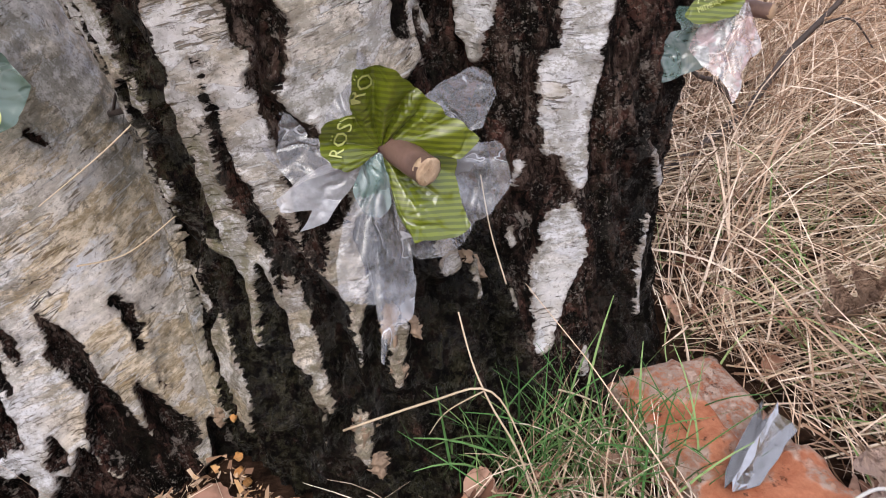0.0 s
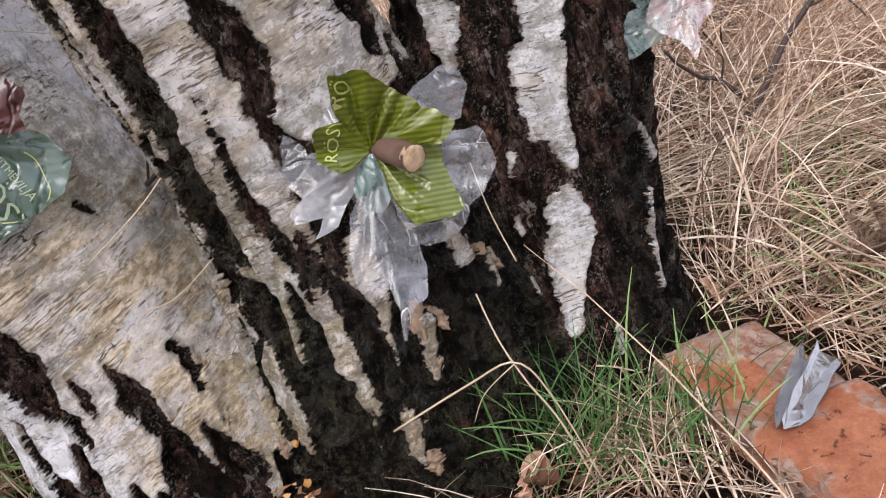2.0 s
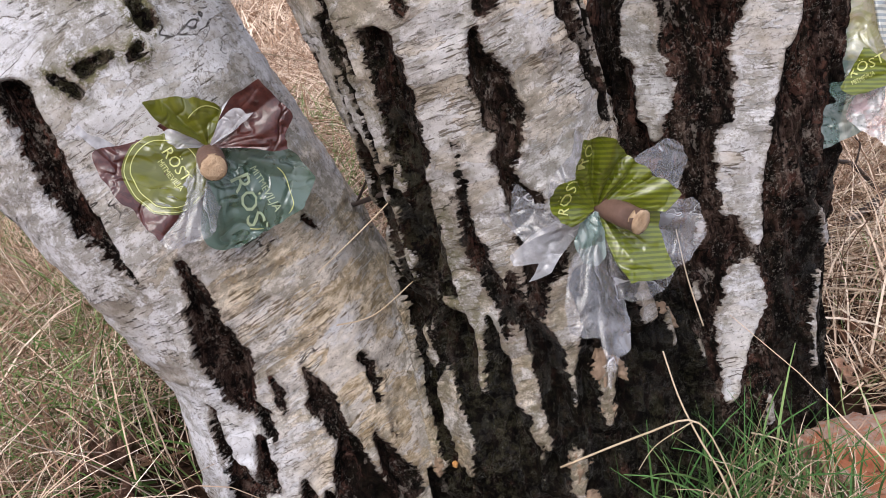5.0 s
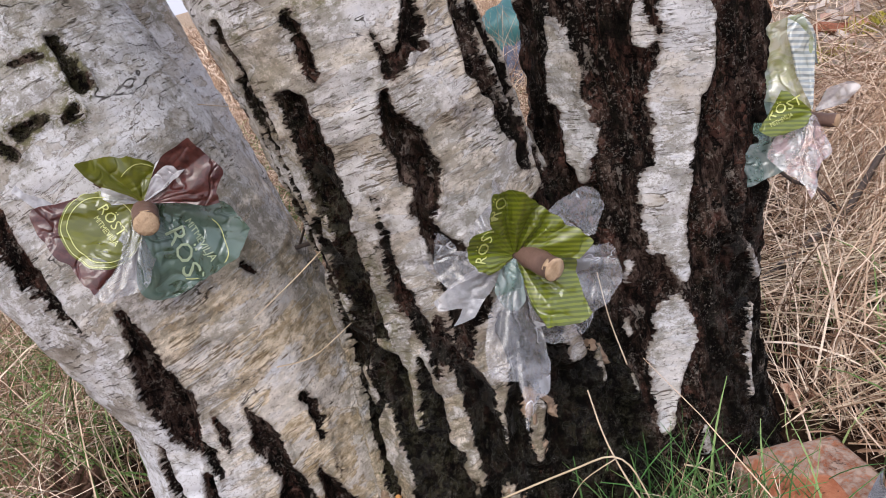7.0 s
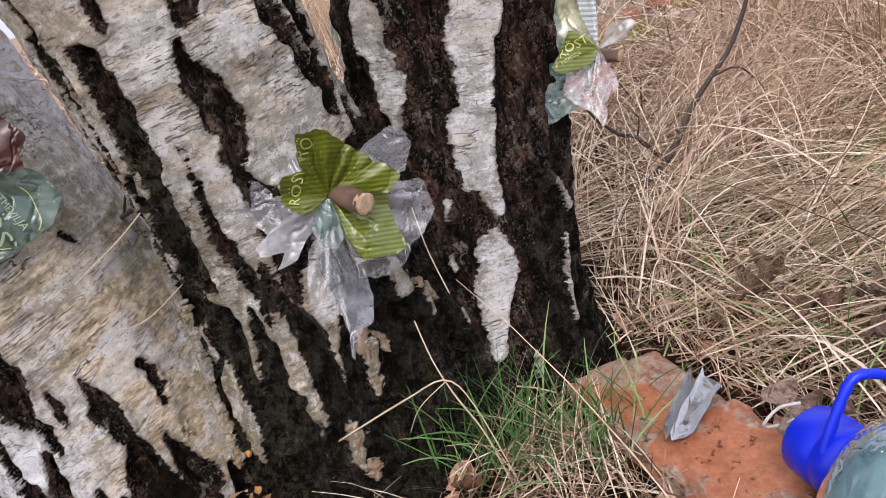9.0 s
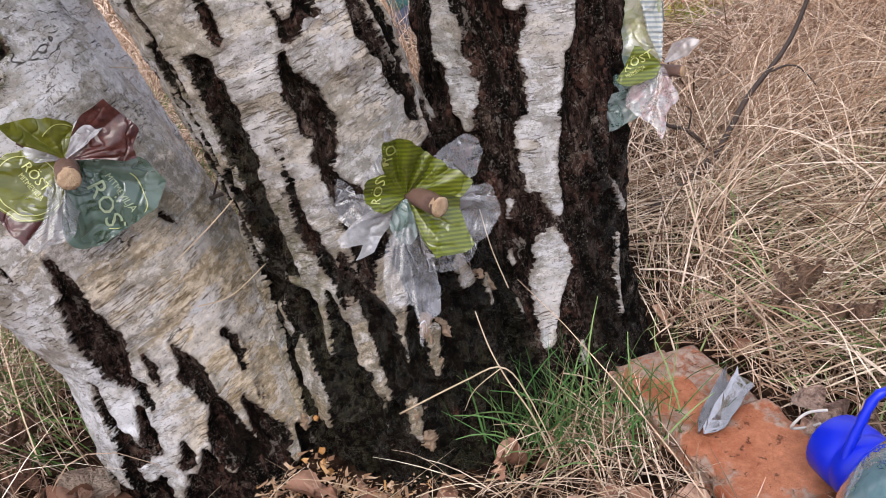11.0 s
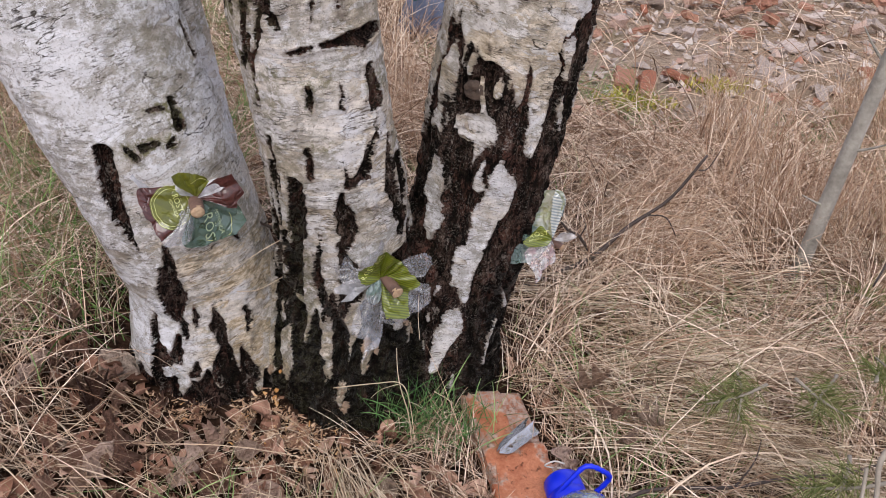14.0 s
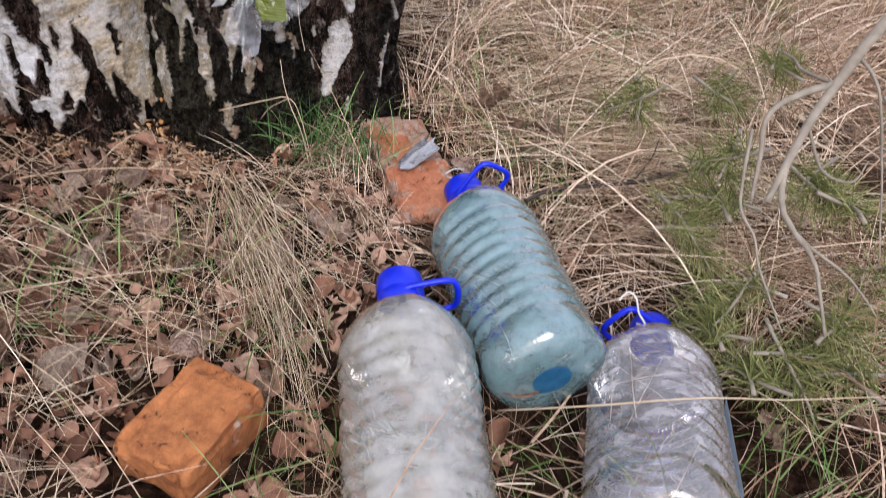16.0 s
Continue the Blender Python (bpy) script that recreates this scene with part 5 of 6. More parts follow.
class Sheet:
    """One crumpled lobe of film spreading from a gathered middle. outline: degrees and reach in cm."""

    def __init__(self, outline, height, slope, pleat, seed, size=1.0, curl=0.0):
        self.deg = np.array([o[0] for o in outline], float)
        self.reach = np.array([o[1] for o in outline], float) * 0.01 * size
        self.height, self.slope, self.pleat, self.seed, self.curl, self.ob = height, slope, pleat, seed, curl, None

    def place(self, deg, rho, reach):
        a = np.radians(deg)
        f = rho / np.maximum(reach, 1e-4)
        p = np.stack([np.cos(a) * rho, np.sin(a) * rho, 0 * rho], -1)
        flat = p.reshape(-1, 3)
        spoke = np.stack([np.cos(a).ravel(), np.sin(a).ravel(), 0.3 * f.ravel()], 1)
        fold = np.abs(grain(spoke, 2.1, self.seed, 1)).reshape(rho.shape) - 0.3 + 0.12 * np.abs(grain(spoke, 6, self.seed + 3, 1)).reshape(rho.shape) - 0.06
        h = self.height + self.slope * rho + 2.6 * self.pleat * rho * fold
        # straight creases between flat facets
        local, size = random.Random(self.seed * 13 + 5), float(np.max(self.reach))
        for k in range(11):
            t, c, lift = local.uniform(0, math.pi), local.uniform(-0.8, 0.8) * size, local.choice((-1, 1)) * local.uniform(0.07, 0.2)
            h = h + lift * (np.abs(math.cos(t) * p[..., 0] + math.sin(t) * p[..., 1] - c) - abs(c)) * np.minimum(1, f * 1.6) * 0.6
        h = h + 0.0006 * grain(flat, 130, self.seed, 2).reshape(rho.shape) + self.curl * rho * f * f
        p[..., 2] = np.maximum(h, 0.001)
        p[..., 0] += 0.004 * grain(flat, 50, self.seed + 9, 2).reshape(rho.shape) * f
        p[..., 1] += 0.004 * grain(flat, 50, self.seed + 11, 2).reshape(rho.shape) * f
        return p

    def mesh(self, name, material, nu=70, nv=34, inner=0.002):
        deg = np.linspace(self.deg[0], self.deg[-1], nu)
        order = np.argsort(self.deg)
        reach = np.interp(deg, self.deg[order], self.reach[order])
        reach = reach * (1 + 0.05 * grain(np.stack([deg / 9, 0 * deg, 0 * deg], 1), 1, self.seed, 3))
        f = np.linspace(0, 1, nv) ** 0.85
        D, Fr = np.meshgrid(deg, f, indexing="ij")
        Rr = np.broadcast_to(reach[:, None], D.shape)
        v = self.place(D, inner + Fr * (Rr - inner), Rr)
        return mesh_of(name, v.reshape(-1, 3), grid_faces(nu, nv), material)

    def drape(self, verts, off=0.0012):
        """Lays flat vertices (x, y in metres) on the sheet."""
        v = np.array(verts, float)
        deg = np.degrees(np.arctan2(v[:, 1], v[:, 0]))
        mid = 0.5 * (self.deg.min() + self.deg.max())
        deg = deg + 360 * np.round((mid - deg) / 360)
        order = np.argsort(self.deg)
        reach = np.interp(deg, self.deg[order], self.reach[order])
        p = self.place(deg, np.minimum(np.hypot(v[:, 0], v[:, 1]), 0.95 * reach), reach)
        p[:, 2] += off
        return p


def lettering(text, size, x, y, turn, sheet, material, parent, squeeze=1.0):
    curve = bpy.data.curves.new("lettering", "FONT")
    curve.body, curve.size, curve.resolution_u = text, size, 2
    ob = new("lettering", curve)
    me = bpy.data.meshes.new_from_object(ob.evaluated_get(bpy.context.evaluated_depsgraph_get()))
    bpy.data.objects.remove(ob)
    a = radians(turn)
    flat = [(x + math.cos(a) * v.co.x * squeeze - math.sin(a) * v.co.y, y + math.sin(a) * v.co.x * squeeze + math.cos(a) * v.co.y) for v in me.vertices]
    for v, p in zip(me.vertices, sheet.drape(flat)):
        v.co = p
    me.materials.append(material)
    part("lettering", me, sheet.ob)


def ring_print(cx, cy, r, width, sheet, material, parent, a0=0, a1=360, n=60):
    t = np.radians(np.linspace(a0, a1, n))
    flat = np.concatenate([np.stack([cx + np.cos(t) * q, cy + np.sin(t) * q], 1) for q in (r, r + width)])
    part("printed_line", mesh_of("printed_line", sheet.drape(flat), grid_faces(2, n), material), sheet.ob)


def disc_print(cx, cy, r, sheet, material, parent, n=44, rings=9):
    rows = np.concatenate([np.stack([cx + np.cos(np.linspace(0, 2 * np.pi, n, False)) * r * k, cy + np.sin(np.linspace(0, 2 * np.pi, n, False)) * r * k], 1) for k in np.linspace(0.02, 1, rings)])
    part("printed_disc", mesh_of("printed_disc", sheet.drape(rows, 0.0008), grid_faces(rings, n, True), material), sheet.ob, "olive green round label print")


def stick(base, tip, r, label, seed):
    s = thing("stick", label, "stick")
    b, t = Vector(base), Vector(tip)
    pts = [b + (t - b) * k for k in np.linspace(0, 1, 14)]
    bump = [r * (1 + 0.04 * math.sin(seed + 2.3 * k) + (0.05 if k == 9 else 0)) for k in range(14)]
    v, f = tube(pts, bump, 22, 0.015, seed, caps=False)
    part("bark", mesh_of("bark", v, f, TWIG_BARK), s)
    d = (t - b).normalized()
    v, f = tube([t - d * 0.004, t, t + d * 0.0004, t + d * 0.001], [r * 0.97, r * 0.985, r * 0.97, r * 0.5], 22, 0.06, seed + 1)
    part("cut_end", mesh_of("cut_end", v, f, WOOD_END), s, "pale freshly cut wood end")
    return s


def bag_middle():
    m = pose(-0.0650, 0.4145, 0.2905, 75.1, 14.0, 10.0)
    b = thing("plastic_bag", "green and clear bread bag plugged into the birch with a stick", "bag", m, group="bags on the tree")
    k = 1.34
    left = Sheet([(100, 4.0), (118, 5.0), (132, 5.8), (150, 6.3), (166, 6.1), (186, 4.8), (208, 4.2)], 0.012, 0.14, 0.08, 4, k)
    left.ob = part("clear_film", left.mesh("clear_film", HAZY_BAG), b, "crinkled clear film")
    pale = Sheet([(200, 3.4), (208, 5.0), (215, 5.3), (224, 4.2), (230, 5.4), (238, 4.0)], 0.006, 0.05, 0.1, 6, k)
    pale.ob = part("clear_film", pale.mesh("clear_film", MILKY_BAG), b)
    low = Sheet([(244, 3.5), (255, 6.3), (262, 6.6), (268, 6.4), (271, 8.9), (275, 7.4), (281, 7.2), (286, 6.0), (290, 4.0)], 0.01, 0.06, 0.13, 7, k)
    low.ob = part("clear_film", low.mesh("clear_film", CLEAR_BAG), b)
    upright = Sheet([(10, 4.6), (16, 5.1), (23, 5.6), (32, 5.6), (41, 5.1), (47, 3.6)], 0.006, 0.12, 0.1, 3, k)
    upright.ob = part("clear_film", upright.mesh("clear_film", CLEAR_BAG), b)
    right = Sheet([(-76, 4.0), (-68, 5.3), (-58, 5.7), (-47, 5.9), (-38, 5.5), (-30, 5.7), (-15, 6.2), (-3, 5.6), (5, 5.1)], 0.007, 0.1, 0.11, 8, k)
    right.ob = part("clear_film", right.mesh("clear_film", CLEAR_BAG), b)
    lower = Sheet([(-74, 2.6), (-71, 4.1), (-55, 4.5), (-40, 5.1), (-30, 4.2), (-15, 3.4), (0, 3.1)], 0.011, 0.14, 0.13, 5, k)
    lower.ob = part("green_film", lower.mesh("green_film", GREEN_FILM), b, "olive green film with darker wavy stripes")
    upper = Sheet([(0, 3.2), (9, 3.9), (30, 3.1), (66, 2.95), (82, 3.0), (92, 3.5), (113, 3.75), (126, 2.4), (134, 2.05), (150, 2.6), (165, 2.75), (197, 2.2), (215, 1.6)], 0.012, 0.62, 0.32, 9, k)
    upper.ob = part("green_film", upper.mesh("green_film", GREEN_FILM, 110, 36), b, "olive green film with darker wavy stripes")
    lettering("RÖST", 0.0105, -0.0235, -0.004, 74, upper, PRINT, b)
    lettering("RÖ", 0.0115, -0.0145, 0.0265, 66, upper, PRINT, b)
    lobe = Sheet([(222, 1.0), (235, 2.0), (255, 2.9), (268, 3.0), (280, 2.4), (290, 1.2)], 0.016, 0.18, 0.1, 2, k)
    lobe.ob = part("teal_film", lobe.mesh("teal_film", TEAL_BAG, 26, 16), b, "pale teal film lobe")
    stick((-0.075, 0.432, 0.297), (-0.0355, 0.382, 0.286), 0.0086, "short brown stick plug with a pale cut end", 3)


def bag_west():
    m = pose(-0.3214, 0.4061, 0.3935, 79.7, 23.5, 28.0)
    b = thing("plastic_bag", "maroon, green and teal bread bag plugged into the birch", "bag", m, group="bags on the tree")
    k = 1.03
    flat = Sheet([(140, 4.2), (150, 5.4), (160, 7.2), (170, 8.0), (178, 8.6), (188, 6.5)], 0.01, 0.05, 0.05, 4, k)
    flat.ob = part("clear_film", flat.mesh("clear_film", MILKY_BAG), b, "crinkled clear film")
    mar = Sheet([(147, 3.2), (162, 3.6), (180, 4.4), (184, 6.0), (187, 7.4), (205, 7.1), (220, 6.6), (234, 6.9), (246, 7.0), (255, 4.4)], 0.006, 0.06, 0.07, 5, k)
    mar.ob = part("maroon_film", mar.mesh("maroon_film", MAROON_FILM, 80, 36), b, "dark maroon printed film")
    disc_print(-0.027, -0.02, 0.028, mar, OLIVE_PRINT, b)
    ring_print(-0.027, -0.02, 0.0225, 0.0006, mar, PRINT, b, 20, 310)
    ring_print(-0.027, -0.02, 0.0262, 0.0005, mar, PRINT, b, 60, 330)
    lettering("RÖST", 0.0105, -0.031, -0.005, -52, mar, PRINT, b)
    lettering("MITMEVILJA", 0.0056, -0.033, -0.012, -52, mar, PRINT, b, 0.85)
    clear = Sheet([(238, 5.0), (246, 7.0), (256, 6.8), (266, 6.0), (276, 5.4), (285, 4.2), (296, 3.4)], 0.01, 0.1, 0.12, 7, k)
    clear.ob = part("clear_film", clear.mesh("clear_film", CLEAR_BAG), b)
    teal = Sheet([(-92, 5.6), (-84, 7.1), (-70, 7.0), (-55, 6.9), (-40, 7.2), (-26, 7.6), (-13, 7.7), (-5, 6.6), (4, 5.4)], 0.008, 0.08, 0.09, 8, k)
    teal.ob = part("teal_film", teal.mesh("teal_film", GREEN_TEAL, 80, 36), b, "green-teal translucent printed film")
    lettering("RÖST", 0.021, 0.014, -0.02, -64, teal, PRINT_WHITE, b)
    lettering("MITMEVILJA", 0.007, 0.029, -0.012, -56, teal, PRINT_WHITE, b)
    ring_print(0.036, -0.031, 0.024, 0.0006, teal, PRINT, b, -100, 60)
    top = Sheet([(66, 2.6), (80, 2.8), (104, 3.0), (122, 3.6), (136, 4.2), (151, 5.1), (158, 3.0)], 0.012, 0.22, 0.12, 3, k)
    top.ob = part("green_film", top.mesh("green_film", OLIVE_PRINT), b, "olive green printed film")
    ring_print(0.0, 0.01, 0.0165, 0.0005, top, PRINT, b, 70, 150)
    wing = Sheet([(2, 5.2), (11, 4.8), (24, 5.5), (42, 5.6), (54, 5.5), (60, 5.4), (73, 3.2)], 0.012, 0.2, 0.14, 6, k)
    wing.ob = part("maroon_film", wing.mesh("maroon_film", MAROON_FILM), b)
    gloss = Sheet([(38, 3.0), (46, 4.2), (56, 4.6), (66, 4.2), (74, 3.0)], 0.015, 0.2, 0.12, 2, k)
    gloss.ob = part("clear_film", gloss.mesh("clear_film", MILKY_BAG, 30, 18), b)
    stick((-0.332, 0.427, 0.3935), (-0.307, 0.376, 0.385), 0.0092, "stubby brown stick plug with a torn pale end", 8)


def bag_east():
    m = pose(0.186, 0.549, 0.3050, 75.3, 10.6, -4.5)
    b = thing("plastic_bag", "translucent teal, green and white bread bag on the birch", "bag", m, group="bags on the tree")
    k = 0.97
    teal = Sheet([(160, 4.6), (167, 5.1), (185, 5.6), (207, 6.5), (223, 7.7), (234, 8.2), (239, 6.8), (247, 5.3), (255, 3.6)], 0.004, 0.05, 0.1, 4, k)
    teal.ob = part("teal_film", teal.mesh("teal_film", TEAL_BAG, 70, 34), b, "pale teal translucent film")
    pink = Sheet([(214, 3.4), (226, 5.0), (240, 5.4), (252, 5.2), (262, 6.2), (267, 6.9), (272, 4.8), (286, 4.2), (297, 3.8), (305, 1.8)], 0.012, 0.14, 0.14, 7, k)
    pink.ob = part("clear_film", pink.mesh("clear_film", PINK_BAG), b, "clear film with faint pink print")
    up = Sheet([(90, 5.4), (93, 6.2), (99, 8.0), (109, 8.3), (120, 7.8), (137, 6.6), (154, 5.4), (163, 3.8)], 0.006, 0.05, 0.08, 5, k)
    up.ob = part("yellow_film", up.mesh("yellow_film", YELLOW_FILM), b, "yellowish printed film")
    lab = Sheet([(88, 4.2), (94, 7.0), (99, 8.0), (106, 8.1), (112, 6.6), (116, 4.0)], 0.012, 0.07, 0.08, 3, k)
    lab.ob = part("label_film", lab.mesh("label_film", LABEL_FILM, 30, 22), b, "white film with grey printed lines")
    lettering("MITMEVILJA", 0.0085, -0.006, 0.086, -76, lab, simple("grey_print", (0.1, 0.12, 0.13), (0.16, 0.18, 0.18), 50, 0.5, 0.05), b, 0.8)
    white = Sheet([(14, 2.2), (24, 3.0), (32, 3.7), (40, 3.5), (52, 2.6), (66, 2.0)], 0.014, 0.25, 0.12, 6, k)
    white.ob = part("white_film", white.mesh("white_film", MILKY_BAG, 26, 18), b, "white film tip")
    green = Sheet([(140, 3.0), (146, 3.5), (165, 3.4), (185, 4.0), (198, 4.7), (210, 3.9), (225, 2.6), (242, 1.4)], 0.014, 0.1, 0.08, 8, k)
    green.ob = part("green_film", green.mesh("green_film", GREEN_FILM, 34, 20), b, "olive green printed film")
    lettering("RÖST", 0.012, -0.036, -0.005, 24, green, PRINT, b)
    lettering("MITMEVILJA", 0.0055, -0.034, -0.011, 24, green, PRINT, b, 0.7)
    stick((0.172, 0.565, 0.300), (0.203, 0.535, 0.297), 0.0055, "thin reddish stick plug", 5)


bag_middle()
bag_west()
bag_east()

# ---- fallen leaves ----
def leaf_material(name, *tones):
    m = Nodes(name)
    col = m.ramp(m.each(), *[(k / (len(tones) - 1), c) for k, c in enumerate(tones)])
    col = m.mix(m.math("MULTIPLY", m.step(m.noise(2.6, 4, 0.7), 0.45, 0.62), 0.5), col, (0.15, 0.075, 0.05))
    col = m.mix(m.math("MULTIPLY", m.step(m.noise(11, 5, 0.75), 0.55, 0.66), 0.55), col, (0.08, 0.04, 0.028))
    return m.done(col, 0.6, m.bump(m.noise(5, 5, 0.65), 0.8, 0.12), Specular_IOR_Level=0.25)


LITTER = straw_material("leaf_litter", ((0.0, (0.09, 0.042, 0.028)), (0.4, (0.3, 0.155, 0.105)), (0.7, (0.5, 0.3, 0.22)), (1.0, (0.64, 0.44, 0.345))), (0.4, 0.215, 0.15), (0.12, 0.065, 0.042))
LEAF_BROWN = leaf_material("brown_leaf", (0.1, 0.05, 0.035), (0.3, 0.165, 0.115), (0.5, 0.3, 0.22), (0.68, 0.5, 0.41))
LEAF_PALE = leaf_material("pale_leaf", (0.3, 0.185, 0.125), (0.46, 0.32, 0.24), (0.58, 0.45, 0.36))


def oak_leaf(seed, size):
    """A curled oak leaf with rounded lobes, as a thin closed sheet."""
    local = random.Random(seed)
    n, w = 26, 7
    verts = []
    curl, bend, twist = local.uniform(-2.2, 2.6), local.uniform(-1.2, 1.3), local.uniform(-2.2, 2.2)
    ph = local.uniform(0, 6)
    for i in range(n):
        t = i / (n - 1)
        half = 0.31 * math.sin(math.pi * min(1, t * 0.94 + 0.04)) ** 0.7 * (0.62 + 0.38 * math.sin(t * 18 + ph)) + 0.012
        half *= 0.2 if t < 0.08 else 1
        for j in range(w):
            s = 2 * j / (w - 1) - 1
            z = curl * half * s * s * 0.9 + bend * (t - 0.5) ** 2 + twist * s * half * (t - 0.5) - 0.02 * (1 - abs(s)) + 0.045 * math.sin(9 * t + 4 * s + ph) + 0.03 * math.sin(21 * t - 6 * s)
            verts.append(((t - 0.5) * size, s * half * size, z * size))
    k = n * w
    verts += [(x, y, z - 0.0006) for x, y, z in verts]
    top = grid_faces(n, w)
    faces = top + [tuple(i + k for i in f[::-1]) for f in top]
    return verts, faces


def birch_leaf(seed, size):
    local = random.Random(seed)
    n, w = 14, 5
    verts = []
    curl, bend = local.uniform(-0.7, 0.9), local.uniform(-0.6, 0.6)
    for i in range(n):
        t = i / (n - 1)
        half = 0.36 * math.sin(math.pi * t ** 0.75) * (1 + 0.08 * (i % 2)) + 0.005
        for j in range(w):
            s = 2 * j / (w - 1) - 1
            verts.append(((t - 0.5) * size, s * half * size, (curl * half * s * s + bend * (t - 0.5) ** 2) * size))
    k = n * w
    verts += [(x, y, z - 0.0005) for x, y, z in verts]
    top = grid_faces(n, w)
    return verts, top + [tuple(i + k for i in f[::-1]) for f in top]


LEAF_SHAPES = [mesh_of("leaf", *oak_leaf(k, 1.0), LEAF_BROWN if k % 3 else LEAF_PALE) for k in range(6)] + [mesh_of("leaf", *birch_leaf(k, 1.0), LEAF_PALE if k % 2 else LEAF_BROWN) for k in range(5)]


def fallen_leaf(x, y, size, kind, label, turn, lift=0.03, tilt=12):
    z = float(ground_z(np.array([x]), np.array([y]))[0]) + lift
    local = random.Random(int(1000 * x + 77 * y * 100))
    ob = thing("fallen_leaf", label, "leaf", pose(x, y, z, local.uniform(-tilt, tilt), local.uniform(-tilt, tilt), turn), group="fallen leaves", me=LEAF_SHAPES[kind])
    ob.scale = (size, size, size)
    return ob


def leaf_litter():
    local = random.Random(5)
    # single leaves that stand out
    for x, y, size, kind, turn in ((-0.405, 0.25, 0.105, 1, 125), (-0.43, 0.225, 0.085, 4, 60), (-0.468, 0.32, 0.075, 2, 100), (-0.585, 0.296, 0.07, 4, 30), (-0.581, 0.36, 0.075, 5, 80), (-0.232, 0.291, 0.045, 7, 10),
                                   (0.335, 0.485, 0.075, 3, -35), (0.30, 0.53, 0.07, 0, 20), (-0.255, 0.145, 0.07, 1, 60), (-0.235, -0.03, 0.07, 9, 40), (-0.305, -0.03, 0.075, 2, 90),
                                   (-0.345, -0.04, 0.06, 7, 100), (-0.13, 0.165, 0.065, 4, 40), (-0.02, 0.17, 0.06, 10, 70), (0.045, 0.21, 0.07, 5, -20), (-0.56, 0.44, 0.07, 1, 20), (-0.6, 0.5, 0.075, 2, 60), (0.35, 0.42, 0.06, 3, 60), (0.39, 0.46, 0.055, 0, 140)):
        fallen_leaf(x, y, size, kind, "curled brown dead oak leaf" if kind < 6 else "pale dry birch leaf", turn, 0.075 if x > 0.25 else 0.045, 25)
    for _ in range(120):
        x, y = local.gauss(-0.2, 0.25), local.gauss(0.14, 0.19)
        if not blocked(np.array([x]), np.array([y]), np.array([0.0]))[0] and y > -0.5 and math.hypot(x - 0.03, y - 0.4) > 0.11:
            k = local.randrange(11)
            fallen_leaf(x, y, 0.02 + 0.06 * local.random() ** 1.6, k, "brown dead leaf on the ground" if k < 6 else "small dry birch leaf on the ground", local.uniform(0, 360), local.uniform(0.006, 0.035), 40)
    for _ in range(45):
        x, y = local.uniform(-0.9, 1.1), local.uniform(-0.4, 1.3)
        if not blocked(np.array([x]), np.array([y]), np.array([0.0]))[0] and math.hypot(x - 0.03, y - 0.4) > 0.11:
            k = local.randrange(11)
            fallen_leaf(x, y, local.uniform(0.04, 0.08), k, "brown dead leaf caught in dry grass", local.uniform(0, 360), local.uniform(0.02, 0.06), 35)

    # the crumbled rest of the litter, as one mesh
    verts, faces = [], []
    shapes = [oak_leaf(k, 1.0) for k in range(20, 25)] + [birch_leaf(k, 1.0) for k in range(20, 26)]
    for _ in range(1200):
        x, y = local.gauss(-0.22, 0.28), local.gauss(0.1, 0.24)
        if y < -0.6 or blocked(np.array([x]), np.array([y]), np.array([0.0]))[0]:
            continue
        v, f = shapes[local.randrange(11)]
        half = len(v) // 2
        z = float(ground_z(np.array([x]), np.array([y]))[0]) + local.uniform(0.002, 0.025)
        m = pose(x, y, z, local.uniform(-50, 50), local.uniform(-50, 50), local.uniform(0, 360)) @ Matrix.Scale(local.uniform(0.012, 0.045), 4)
        n = len(verts)
        verts += [tuple(m @ Vector(p)) for p in v[:half]]
        faces += [tuple(i + n for i in q) for q in f[: len(f) // 2]]
    me = mesh_of("leaf_litter", verts, faces, LITTER)
    tagged(new("leaf_litter", me), "crumbled brown leaf litter on the ground", "leaf litter", kind="stuff")


leaf_litter()

# ---- drill shavings below the tap holes ----
SHAVING = straw_material("wood_shavings", ((0.0, (0.2, 0.11, 0.07)), (0.5, (0.46, 0.3, 0.19)), (0.85, (0.7, 0.53, 0.38)), (1.0, (0.58, 0.3, 0.09))), (0.45, 0.27, 0.17), (0.3, 0.17, 0.1))


